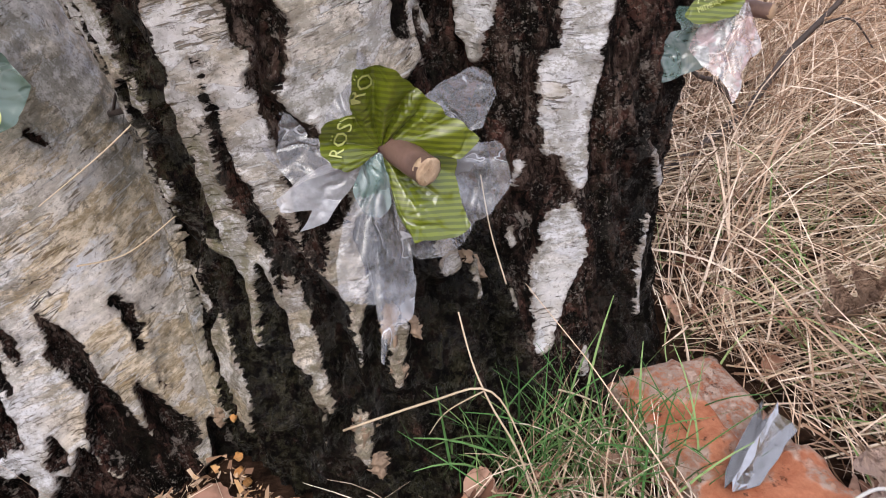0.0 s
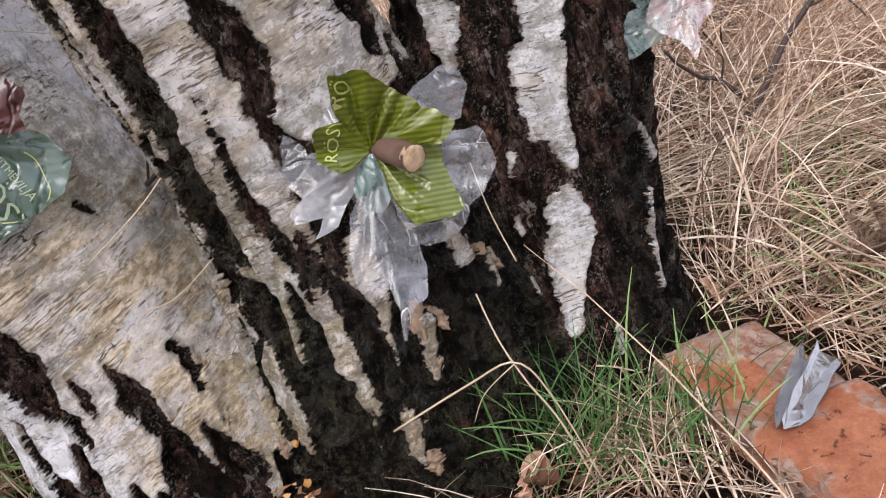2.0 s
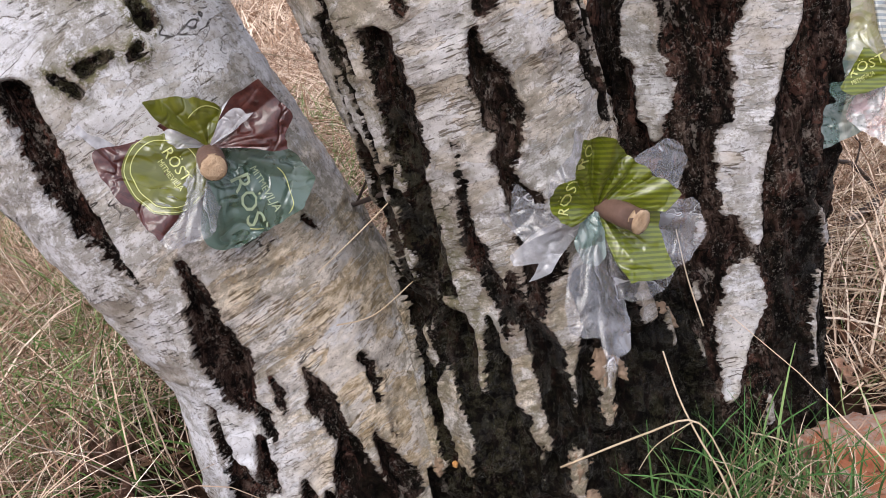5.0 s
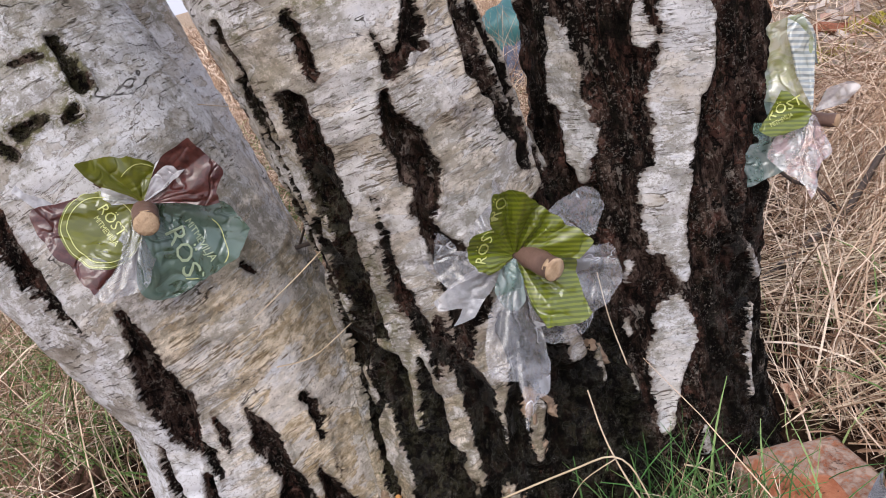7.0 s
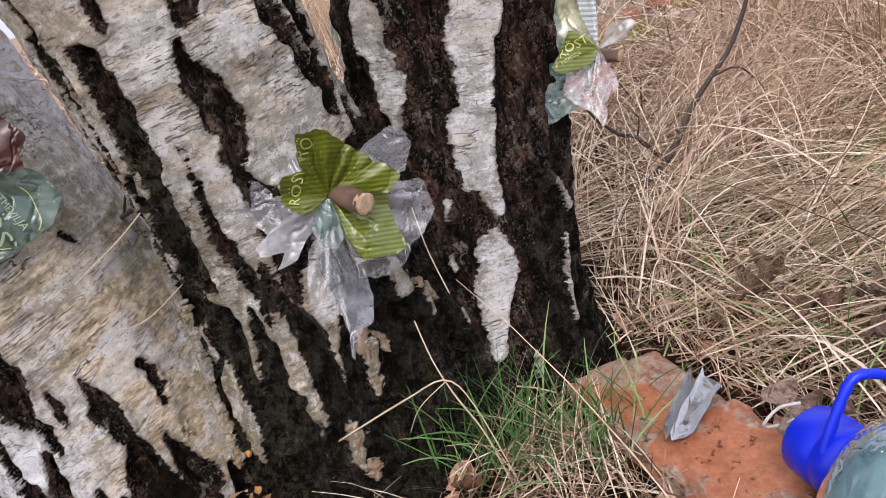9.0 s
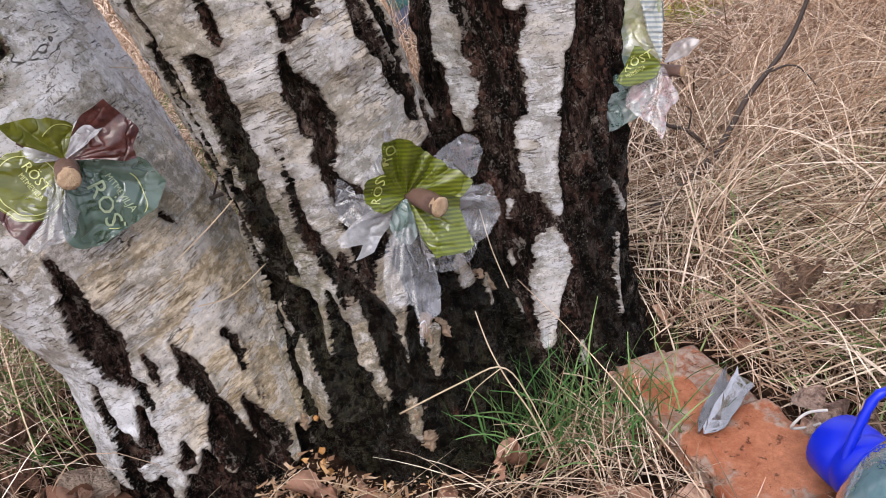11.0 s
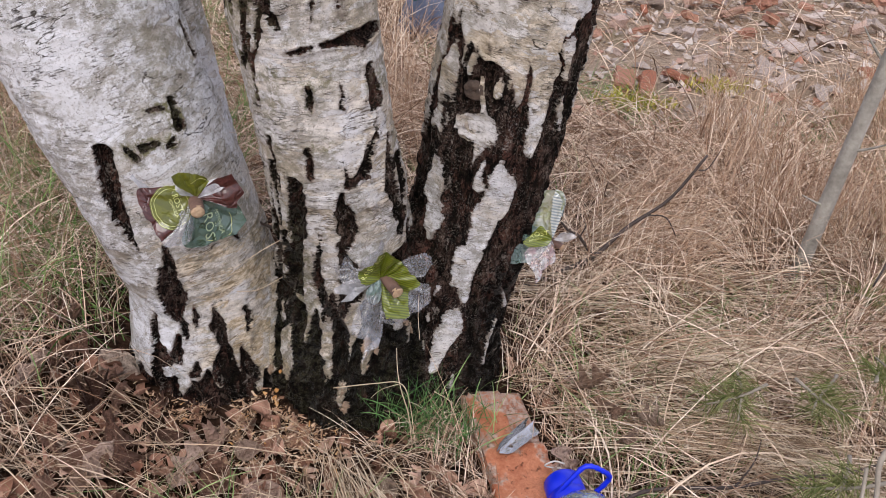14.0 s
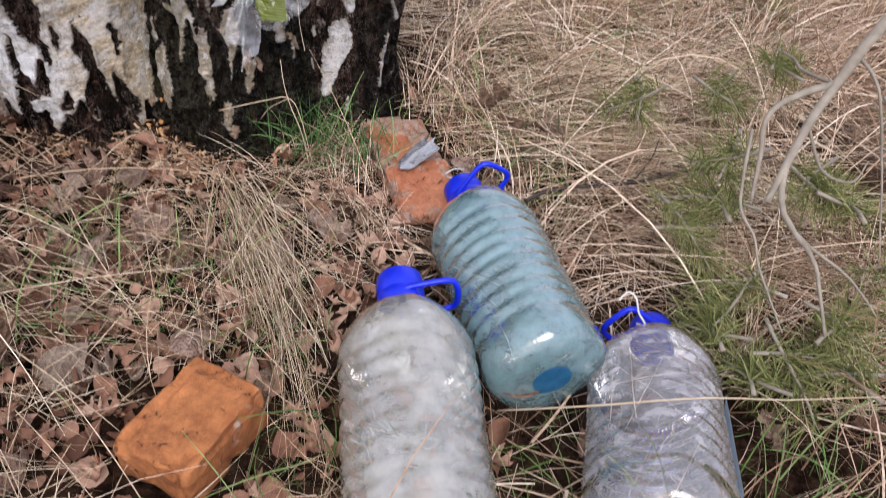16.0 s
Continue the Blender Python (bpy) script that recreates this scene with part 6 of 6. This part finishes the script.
def shavings():
    n = 4400
    c = rng.normal(0, 1, (n, 2))
    x, y = -0.25 + 0.085 * c[:, 0], 0.345 + 0.042 * c[:, 1]
    ok = grain(np.stack([x, y, 0 * x], 1), 26, 83, 2) > -0.12
    x, y = x[ok], y[ok]
    ok = off_tree(x, y)
    x, y = x[ok], y[ok]
    z = ground_z(x, y) + rng.uniform(0.008, 0.036, len(x))
    size = 0.0007 + 0.0026 * rng.random(len(x)) ** 2
    corners = rng.normal(0, 1, (len(x), 4, 3)) * 0.25 + np.array([(-1, -0.6, 0), (1, -0.6, 0.2), (1, 0.6, 0), (-1, 0.6, 0.3)])[None]
    spin = rng.uniform(0, 6.28, len(x))
    corners = corners * np.stack([rng.uniform(0.6, 2.6, len(x)), rng.uniform(0.3, 1.0, len(x)), rng.uniform(0.5, 2.5, len(x))], 1)[:, None, :]
    cx = corners[..., 0] * np.cos(spin)[:, None] - corners[..., 1] * np.sin(spin)[:, None]
    cy = corners[..., 0] * np.sin(spin)[:, None] + corners[..., 1] * np.cos(spin)[:, None]
    v = np.stack([x[:, None] + cx * size[:, None], y[:, None] + cy * size[:, None], z[:, None] + corners[..., 2] * size[:, None]], 2)
    me = strips("wood_shavings", v.reshape(-1, 3), np.arange(4 * len(x)).reshape(-1, 4), SHAVING)
    tagged(new("wood_shavings", me), "orange and pale wood shavings scattered below the tree", "shavings", kind="stuff")


shavings()

# ---- foil on the brick ----
FOIL = Nodes("crumpled_foil")
FOIL = FOIL.done(FOIL.mix(FOIL.noise(120, 4, 0.6), (0.52, 0.515, 0.51), (0.74, 0.735, 0.73)), 0.2, FOIL.bump(FOIL.math("ABSOLUTE", FOIL.math("SUBTRACT", FOIL.noise(90, 2, 0.5), 0.5)), 0.35, 0.002), Metallic=1.0)


def foil():
    """A strip folded lengthwise into long facets, with ragged ends and one side standing up."""
    across = [(0.014, 0.001), (0.012, 0.017), (0.008, 0.005), (0.0035, 0.015), (-0.001, 0.012), (-0.009, 0.003), (-0.0155, 0.01)]
    start, end = [-0.026, -0.036, -0.044, -0.04, -0.047, -0.033, -0.03], [0.03, 0.042, 0.031, 0.046, 0.036, 0.043, 0.033]
    n = 10
    verts = []
    for i in range(n):
        u = i / (n - 1)
        for j, (y, z) in enumerate(across):
            x = start[j] + (end[j] - start[j]) * u
            bent = 0.0022 * noise.noise((4 * u, 1.7 * j, 1))
            verts.append((x, y * (0.86 + 0.22 * u) + bent, z * (0.7 + 0.45 * u) + 0.0016 * noise.noise((5 * u, 2.3 * j, 3)) + 0.002))
    k = len(verts)
    verts += [(x, y, z - 0.0005) for x, y, z in verts]
    top = grid_faces(n, len(across))
    me = mesh_of("foil", verts, [f[::-1] for f in top] + [tuple(i + k for i in f) for f in top], FOIL, flat=True)
    thing("foil", "folded strip of crumpled silver foil on the brick", "foil", pose(0.171, 0.402, 0.0035, 2, 0, 50), me=me)


foil()

# ---- dark bare twig behind the tree ----
TWIG = simple("dark_twig", (0.025, 0.018, 0.016), (0.085, 0.06, 0.05), 90, 0.7, 0.5, 0.002)


def branch(name, label, category, runs, material, seg=8, seed=1):
    ob = thing(name, label, category)
    for k, (keys, r0, r1) in enumerate(runs):
        pts = curve_points(keys, 22)
        pts = pts + 0.35 * r0 * grain(pts, 60, seed + k, 2)[:, None]
        v, f = tube(pts, np.linspace(r0, r1, 22), seg, 0.06, seed + k)
        part("main_stem" if k == 0 else "side_twig", mesh_of("twig", v, f, material), ob)
    return ob


branch("bare_twig", "thin dark bare twig with thorny side shoots", "twig",
       [([(0.16, 0.9, -0.06), (0.26, 0.95, -0.03), (0.352, 1.0, 0.0), (0.42, 1.03, 0.07), (0.5, 1.05, 0.14), (0.56, 1.07, 0.245)], 0.0065, 0.003),
        ([(0.352, 1.0, 0.0), (0.31, 0.985, 0.055), (0.27, 0.97, 0.085), (0.24, 0.96, 0.13)], 0.0042, 0.0018),
        ([(0.46, 1.04, 0.1), (0.5, 1.035, 0.1), (0.53, 1.03, 0.06)], 0.002, 0.001),
        ([(0.31, 0.985, 0.055), (0.318, 0.985, 0.085), (0.31, 0.98, 0.1)], 0.0018, 0.0007),
        ([(0.55, 1.065, 0.21), (0.57, 1.07, 0.215), (0.59, 1.08, 0.26)], 0.0018, 0.0007)], TWIG)

# ---- pale dead branch and pine sprigs beside the bottles ----
PALE_BRANCH = simple("pale_branch", (0.2, 0.17, 0.135), (0.38, 0.335, 0.28), 70, 0.8, 0.4, 0.002)
branch("dead_branch", "pale grey bare branch hanging among pine sprigs", "branch",
       [([(0.98, 0.46, 0.6), (0.82, 0.33, 0.45), (0.699, 0.25, 0.36), (0.659, 0.222, 0.29), (0.63, 0.194, 0.25), (0.593, 0.142, 0.22), (0.576, 0.118, 0.19)], 0.0088, 0.0042),
        ([(0.593, 0.142, 0.22), (0.59, 0.104, 0.19), (0.617, 0.079, 0.16), (0.642, 0.061, 0.13), (0.65, 0.0, 0.08)], 0.0044, 0.002),
        ([(0.602, 0.097, 0.17), (0.648, 0.081, 0.14), (0.687, 0.063, 0.12), (0.74, 0.04, 0.07)], 0.0026, 0.0012),
        ([(0.659, 0.222, 0.29), (0.628, 0.231, 0.27), (0.584, 0.208, 0.25), (0.582, 0.177, 0.2), (0.57, 0.14, 0.17)], 0.0052, 0.0022),
        ([(0.57, 0.205, 0.23), (0.562, 0.146, 0.16), (0.582, 0.117, 0.13), (0.591, 0.087, 0.1), (0.612, 0.02, 0.06)], 0.0024, 0.0012),
        ([(0.681, 0.239, 0.32), (0.697, 0.198, 0.3), (0.742, 0.176, 0.2), (0.756, 0.104, 0.1)], 0.0024, 0.001),
        ([(0.63, 0.194, 0.25), (0.66, 0.17, 0.2), (0.7, 0.16, 0.19), (0.73, 0.19, 0.2)], 0.0022, 0.001),
        ([(0.66, 0.222, 0.29), (0.66, 0.3, 0.26), (0.7, 0.4, 0.22), (0.72, 0.5, 0.18)], 0.0028, 0.0012)], PALE_BRANCH, 8, 9)
branch("leafing_twig", "thin brown twig with first small green leaves", "twig",
       [([(1.15, 1.02, 0.42), (1.022, 0.931, 0.34), (0.927, 0.883, 0.3), (0.826, 0.738, 0.26), (0.78, 0.68, 0.2)], 0.005, 0.0018),
        ([(0.927, 0.883, 0.3), (0.95, 0.8, 0.27), (0.957, 0.72, 0.25), (1.0, 0.62, 0.25)], 0.0025, 0.001)], TWIG, 8, 31)
branch("fallen_twig", "dark dead twig lying across the straw", "twig",
       [([(0.33, 0.3, 0.015), (0.378, 0.321, 0.022), (0.498, 0.336, 0.03), (0.591, 0.364, 0.035), (0.69, 0.391, 0.03), (0.8, 0.45, 0.02)], 0.0032, 0.0018),
        ([(0.498, 0.336, 0.03), (0.53, 0.37, 0.05), (0.55, 0.41, 0.06)], 0.0016, 0.0008)], TWIG, 8, 33)
branch("dry_shoot", "small dark dead shoot between two birch stems", "twig",
       [([(-0.195, 0.455, 0.322), (-0.226, 0.47, 0.314), (-0.256, 0.5, 0.301), (-0.27, 0.52, 0.297)], 0.0026, 0.0018),
        ([(-0.217, 0.47, 0.347), (-0.236, 0.48, 0.325), (-0.256, 0.5, 0.301)], 0.0008, 0.0012)], TWIG, 7, 35)


def pine_sprig(x, y, z, turn, length, tilt, seed):
    """A pine shoot: a stem with needles in pairs round it."""
    local = np.random.default_rng(seed)
    ob = thing("pine_sprig", "young green pine shoot with long needles", "pine shoot", pose(x, y, z, 0, tilt, turn), group="pine shoots")
    pts = [(length * t, 0.01 * math.sin(3 * t + seed), -0.12 * length * t * t) for t in np.linspace(0, 1, 8)]
    v, f = tube(pts, np.linspace(0.003, 0.0014, 8), 7, 0.05, seed)
    part("stem", mesh_of("stem", v, f, PALE_BRANCH), ob)
    n = 130
    t = local.uniform(0.12, 1.0, n)
    a = local.uniform(0, 6.28, n)
    L = local.uniform(0.03, 0.065, n)
    root = np.stack([length * t, 0 * t, -0.12 * length * t * t], 1)
    way = np.stack([0.6 + 0.3 * local.normal(0, 1, n), 0.8 * np.cos(a), 0.8 * np.sin(a)], 1) + 0.2 * local.normal(0, 1, (n, 3))
    way /= np.linalg.norm(way, axis=1)[:, None]
    side = np.cross(way, local.normal(0, 1, (n, 3)))
    side /= np.linalg.norm(side, axis=1)[:, None]
    mid, tip = root + way * L[:, None] * 0.55, root + way * L[:, None] + np.array([0, 0, -0.004])
    w = 0.00062
    verts = np.stack([root - side * w, root + side * w, mid - side * w, mid + side * w, tip - side * w * 0.2, tip + side * w * 0.2], 1).reshape(-1, 3)
    k = np.arange(n)[:, None] * 6
    faces = np.concatenate([k + np.array([[0, 1, 3, 2]]), k + np.array([[2, 3, 5, 4]])])
    tagged(part("needles", strips("needles", verts, faces, NEEDLES), ob), kind="stuff")
    return ob


SPRIG_PLACES = [(0.742, 0.487, 0.17), (0.569, 0.23, 0.19), (0.51, 0.165, 0.12), (0.561, 0.184, 0.14), (0.694, 0.215, 0.16), (0.723, 0.18, 0.16), (0.582, 0.087, 0.08), (0.617, -0.004, 0.06),
                (0.574, -0.018, 0.05), (0.524, 0.488, 0.1), (0.693, 0.034, 0.07), (0.693, -0.028, 0.06), (0.649, 0.466, 0.13), (0.93, 0.9, 0.05), (0.8, 0.1, 0.12), (0.85, 0.3, 0.2), (0.54, 0.05, 0.05)]
for k, (x, y, z) in enumerate(SPRIG_PLACES):
    for j in range(2):
        turn = 40 + 137 * k + 75 * j
        pine_sprig(x - 0.05 * math.cos(radians(turn)), y - 0.05 * math.sin(radians(turn)), z - 0.01 * j, turn, 0.09 + 0.015 * (k % 4), 12 - 10 * (j % 3) + 3 * (k % 3), 50 + 7 * k + j)

# ---- rubble heap far behind ----
RUBBLE = mottled("rubble", ((0.36, 0.29, 0.25), (0.58, 0.48, 0.43), (0.5, 0.32, 0.24), (0.4, 0.35, 0.33), (0.64, 0.54, 0.48), (0.46, 0.2, 0.12), (0.44, 0.32, 0.26)), 14)
RUBBLE_RED = mottled("red_rubble", ((0.42, 0.16, 0.09), (0.34, 0.13, 0.08), (0.5, 0.27, 0.19)), 14)


def stone_mesh(seed, material):
    local = random.Random(seed)
    bm = bmesh.new()
    bmesh.ops.create_cube(bm, size=1)
    bmesh.ops.subdivide_edges(bm, edges=bm.edges[:], cuts=2, use_grid_fill=True)
    for v in bm.verts:
        v.co = v.co * (0.8 + 0.35 * noise.noise(v.co * 1.6 + Vector((seed * 7.1, 0, 0)))) if local.random() < 0.9 else v.co * 0.8
        v.co.x *= 1.3
        v.co.z *= 0.55
    me = bpy.data.meshes.new("stone")
    bm.to_mesh(me)
    bm.free()
    me.materials.append(material)
    return me


def rubble():
    local = random.Random(21)
    shapes = [stone_mesh(k, RUBBLE_RED if k % 3 == 2 else RUBBLE) for k in range(9)]
    heap = thing("rubble_heap", "broken bricks and grey stones lying in dry grass", "rubble")
    for _ in range(290):
        x, y = local.uniform(0.25, 3.0), 2.05 + 2.2 * local.random() ** 0.8
        if x < 0.25 + 0.1 * (y - 2.3):
            continue
        near = abs(x - 0.6) < 0.2 and y < 2.6
        size = 0.016 + 0.1 * local.random() ** 2.2
        k = local.choice((2, 5, 8)) if near or local.random() < 0.1 else local.choice((0, 1, 3, 4, 6, 7))
        z = float(ground_z(np.array([x]), np.array([y]))[0]) + 0.12 * size + 0.05 * max(0, y - 2.9)
        ob = part("stone", shapes[k], heap, m=pose(x, y, z, local.uniform(-25, 25), local.uniform(-25, 25), local.uniform(0, 360)))
        ob.scale = (size * local.uniform(0.7, 1.5), size * local.uniform(0.6, 1.2), size * local.uniform(0.5, 1.4))


rubble()


def gravel():
    """Small broken stone between the larger pieces, as one mesh of flattened eight-sided chips."""
    n = 2600
    x, y = rng.uniform(0.22, 3.2, n), 1.95 + 2.5 * rng.random(n) ** 1.2
    size = 0.005 + 0.03 * rng.random(n) ** 2.5
    spin = rng.uniform(0, 6.28, n)
    base = np.array([(1, 0, 0), (0, 0.8, 0), (-1, 0, 0), (0, -0.8, 0), (0, 0, 0.55), (0, 0, -0.55)])
    v = base[None] * (1 + 0.35 * rng.normal(0, 1, (n, 6, 1))) + 0.25 * rng.normal(0, 1, (n, 6, 3))
    c, s = np.cos(spin)[:, None], np.sin(spin)[:, None]
    p = np.stack([v[..., 0] * c - v[..., 1] * s, v[..., 0] * s + v[..., 1] * c, v[..., 2]], 2) * size[:, None, None]
    p += np.stack([x, y, ground_z(x, y) + 0.2 * size + 0.004], 1)[:, None, :]
    k = np.arange(n)[:, None] * 6
    faces = np.concatenate([k + np.array([[a, b, t]]) for a, b, t in ((0, 1, 4), (1, 2, 4), (2, 3, 4), (3, 0, 4), (1, 0, 5), (2, 1, 5), (3, 2, 5), (0, 3, 5))])
    me = mesh_of("gravel", [tuple(q) for q in p.reshape(-1, 3)], [tuple(f) for f in faces], GRAVEL, flat=True)
    tagged(new("gravel", me), "pale grey and pinkish gravel between broken bricks", "gravel", kind="stuff")


def moss_patch(cx, cy, spread, n):
    """Low yellow-green moss tufts on the broken stone."""
    x, y = cx + rng.normal(0, spread, n), cy + rng.normal(0, 0.7 * spread, n)
    blades("moss", x, y, rng.uniform(0.012, 0.04, n), rng.uniform(0.004, 0.009, n), rng.uniform(0, 6.28, n), rng.uniform(0.5, 1.5, n),
           rng.uniform(0.0, 1.0, n), MOSS, "bright yellow-green moss on broken stone", "moss", lift=rng.uniform(0.0, 0.03, n), seg=3, clear=False)


MOSS = straw_material("yellow_moss", ((0.0, (0.2, 0.19, 0.03)), (0.5, (0.42, 0.38, 0.06)), (1.0, (0.6, 0.52, 0.12))), (0.4, 0.36, 0.06), (0.2, 0.18, 0.04))
GRAVEL = straw_material("gravel", ((0.0, (0.22, 0.18, 0.16)), (0.4, (0.45, 0.38, 0.34)), (0.8, (0.62, 0.55, 0.5)), (1.0, (0.45, 0.2, 0.13))), (0.5, 0.42, 0.37), (0.3, 0.24, 0.2))
gravel()
moss_patch(0.62, 2.19, 0.07, 500)
moss_patch(1.00, 2.48, 0.06, 260)

# ---- blue bag far behind, seen between the stems ----
BLUE_CLOTH = simple("blue_cloth", (0.02, 0.028, 0.05), (0.13, 0.16, 0.25), 16, 0.55, 0.5, 0.01)
TEAL_CLOTH = simple("teal_plastic", (0.015, 0.075, 0.085), (0.06, 0.2, 0.2), 16, 0.4, 0.4, 0.01)
GREY_CLOTH = simple("grey_plastic", (0.3, 0.33, 0.4), (0.5, 0.54, 0.62), 16, 0.5, 0.5, 0.01)


def sack(sx, sy, sz, seed, material):
    bm = bmesh.new()
    bmesh.ops.create_icosphere(bm, subdivisions=4, radius=1)
    for v in bm.verts:
        d = v.co.normalized()
        r = 1 + 0.18 * noise.noise(d * 2.1 + Vector((seed, 0, 0))) + 0.1 * abs(noise.noise(d * 6 + Vector((0, seed, 0))))
        v.co = Vector((d.x * sx * r, d.y * sy * r, max(-0.6, d.z * r) * sz))
    me = bpy.data.meshes.new("sack")
    bm.to_mesh(me)
    bm.free()
    me.materials.append(material)
    me.shade_smooth()
    return me


far_bag = thing("rucksack", "blue and teal bag standing in grass behind the birch", "bag", pose(-0.14, 2.62, 0.02, 0, 0, 10))
part("body", sack(0.14, 0.1, 0.13, 3, BLUE_CLOTH), far_bag)
part("top_flap", sack(0.1, 0.085, 0.11, 8, TEAL_CLOTH), far_bag, "teal upper part", pose(-0.01, 0.02, 0.13))
grey_bag = thing("plastic_sack", "pale grey-blue crumpled sack lying behind the birch", "sack", pose(0.1, 2.8, 0.0, 0, 0, 30), me=sack(0.16, 0.12, 0.1, 5, GREY_CLOTH))

# ---- stray straws and cord ----
STALK = simple("pale_stalk", (0.5, 0.38, 0.25), (0.68, 0.56, 0.42), 50, 0.6, 0.2)


def stalk(label, runs, category="straw"):
    ob = thing("straw_stalk", label, category)
    for k, (keys, r) in enumerate(runs):
        v, f = tube(curve_points(keys, 18), np.linspace(0.7 * r, r * 0.45, 18), 6)
        part("stem" if k == 0 else "side_shoot", mesh_of("stalk", v, f, STALK), ob)
    return ob


stalk("bent pale straw leaning at the foot of the birch", [([(-0.125, 0.385, 0.092), (-0.059, 0.38, 0.116), (-0.021, 0.375, 0.126), (-0.004, 0.37, 0.089), (0.012, 0.36, 0.0)], 0.0013),
                                                     ([(-0.021, 0.375, 0.126), (-0.05, 0.38, 0.105), (-0.066, 0.385, 0.08)], 0.0008)])
stalk("thin upright straw at the foot of the birch", [([(0.005, 0.368, 0.0), (-0.005, 0.37, 0.068), (-0.019, 0.375, 0.11), (-0.028, 0.385, 0.141), (-0.033, 0.4, 0.173)], 0.0014)])
stalk("short pale straw in the grass tuft", [([(0.03, 0.44, 0.057), (0.045, 0.436, 0.053), (0.062, 0.43, 0.046)], 0.0012)])
stalk("pale straw caught between two stems", [([(-0.207, 0.44, 0.32), (-0.238, 0.43, 0.301), (-0.269, 0.398, 0.287)], 0.0009)])
stalk("curved pale straw caught between two stems", [([(-0.275, 0.415, 0.233), (-0.248, 0.43, 0.229), (-0.215, 0.452, 0.242)], 0.0009)])
stalk("thin straw spanning the gap between two stems", [([(-0.312, 0.5, 0.446), (-0.29, 0.55, 0.425), (-0.265, 0.6, 0.4)], 0.0007)])
stalk("long pale straw lying over the bottles", [([(0.249, -0.091, 0.05), (0.322, -0.149, 0.15), (0.43, -0.15, 0.168), (0.548, -0.118, 0.12), (0.689, -0.085, 0.08), (0.8, -0.06, 0.03)], 0.0014)])
stalk("straw leaning on the middle stem beside the bag", [([(0.0, 0.415, 0.18), (-0.006, 0.42, 0.22), (-0.008, 0.43, 0.255)], 0.0009)])

# white cord tied to the caps
CORD = simple("white_cord", (0.62, 0.6, 0.56), (0.75, 0.73, 0.7), 300, 0.8, 0.5, 0.001)


def cord(label, keys):
    v, f = tube(curve_points(keys, 40), [0.0013] * 40, 7)
    thing("cord", label, "cord", me=mesh_of("cord", v, f, CORD))


cord("piece of white cord tied round the bottle neck", [(0.235, 0.325, 0.05), (0.222, 0.335, 0.042), (0.21, 0.337, 0.03), (0.214, 0.345, 0.018), (0.228, 0.35, 0.012), (0.236, 0.343, 0.02)])
cord("white cord knotted on a carrying loop", [(0.405, 0.045, 0.085), (0.415, 0.05, 0.095), (0.425, 0.045, 0.09), (0.43, 0.035, 0.075), (0.436, 0.02, 0.07), (0.43, 0.03, 0.06)])

# orange shelf of crumbly bark dust on the foot of the tree
CRUMB = simple("orange_crumbs", (0.42, 0.17, 0.04), (0.58, 0.32, 0.12), 200, 0.9, 0.6, 0.002)
crumbs = thing("orange_wood_crumbs", "orange crumbs of wood stuck in bark at the foot", "wood crumbs")
local_crumb = random.Random(3)
for x, y, z, r in ((-0.222, 0.417, 0.043, 0.006), (-0.224, 0.413, 0.03, 0.007), (-0.221, 0.413, 0.018, 0.006), (-0.215, 0.419, 0.082, 0.005), (-0.16, 0.402, 0.03, 0.005), (-0.1, 0.405, 0.02, 0.006)):
    bm = bmesh.new()
    bmesh.ops.create_icosphere(bm, subdivisions=2, radius=0.6 * r)
    for v in bm.verts:
        v.co = v.co * local_crumb.uniform(0.6, 1.25)
    me = bpy.data.meshes.new("crumb")
    bm.to_mesh(me)
    bm.free()
    me.materials.append(CRUMB)
    part("crumb", me, crumbs, m=Matrix.Translation((x, y, z)))

# first green leaves on the leafing twig
BUD = simple("young_leaf", (0.12, 0.28, 0.03), (0.22, 0.42, 0.06), 60, 0.45, 0.2)
for x, y, z, turn in ((0.935, 0.885, 0.305, 20), (0.925, 0.87, 0.315, 130), (0.95, 0.89, 0.31, 250), (0.965, 0.8, 0.28, 70)):
    v, f = birch_leaf(int(turn), 0.035)
    thing("young_leaf", "small fresh green leaf on a thin twig", "leaf", pose(x, y, z, 40, 10, turn), group="young leaves", me=mesh_of("young_leaf", v, f, BUD))
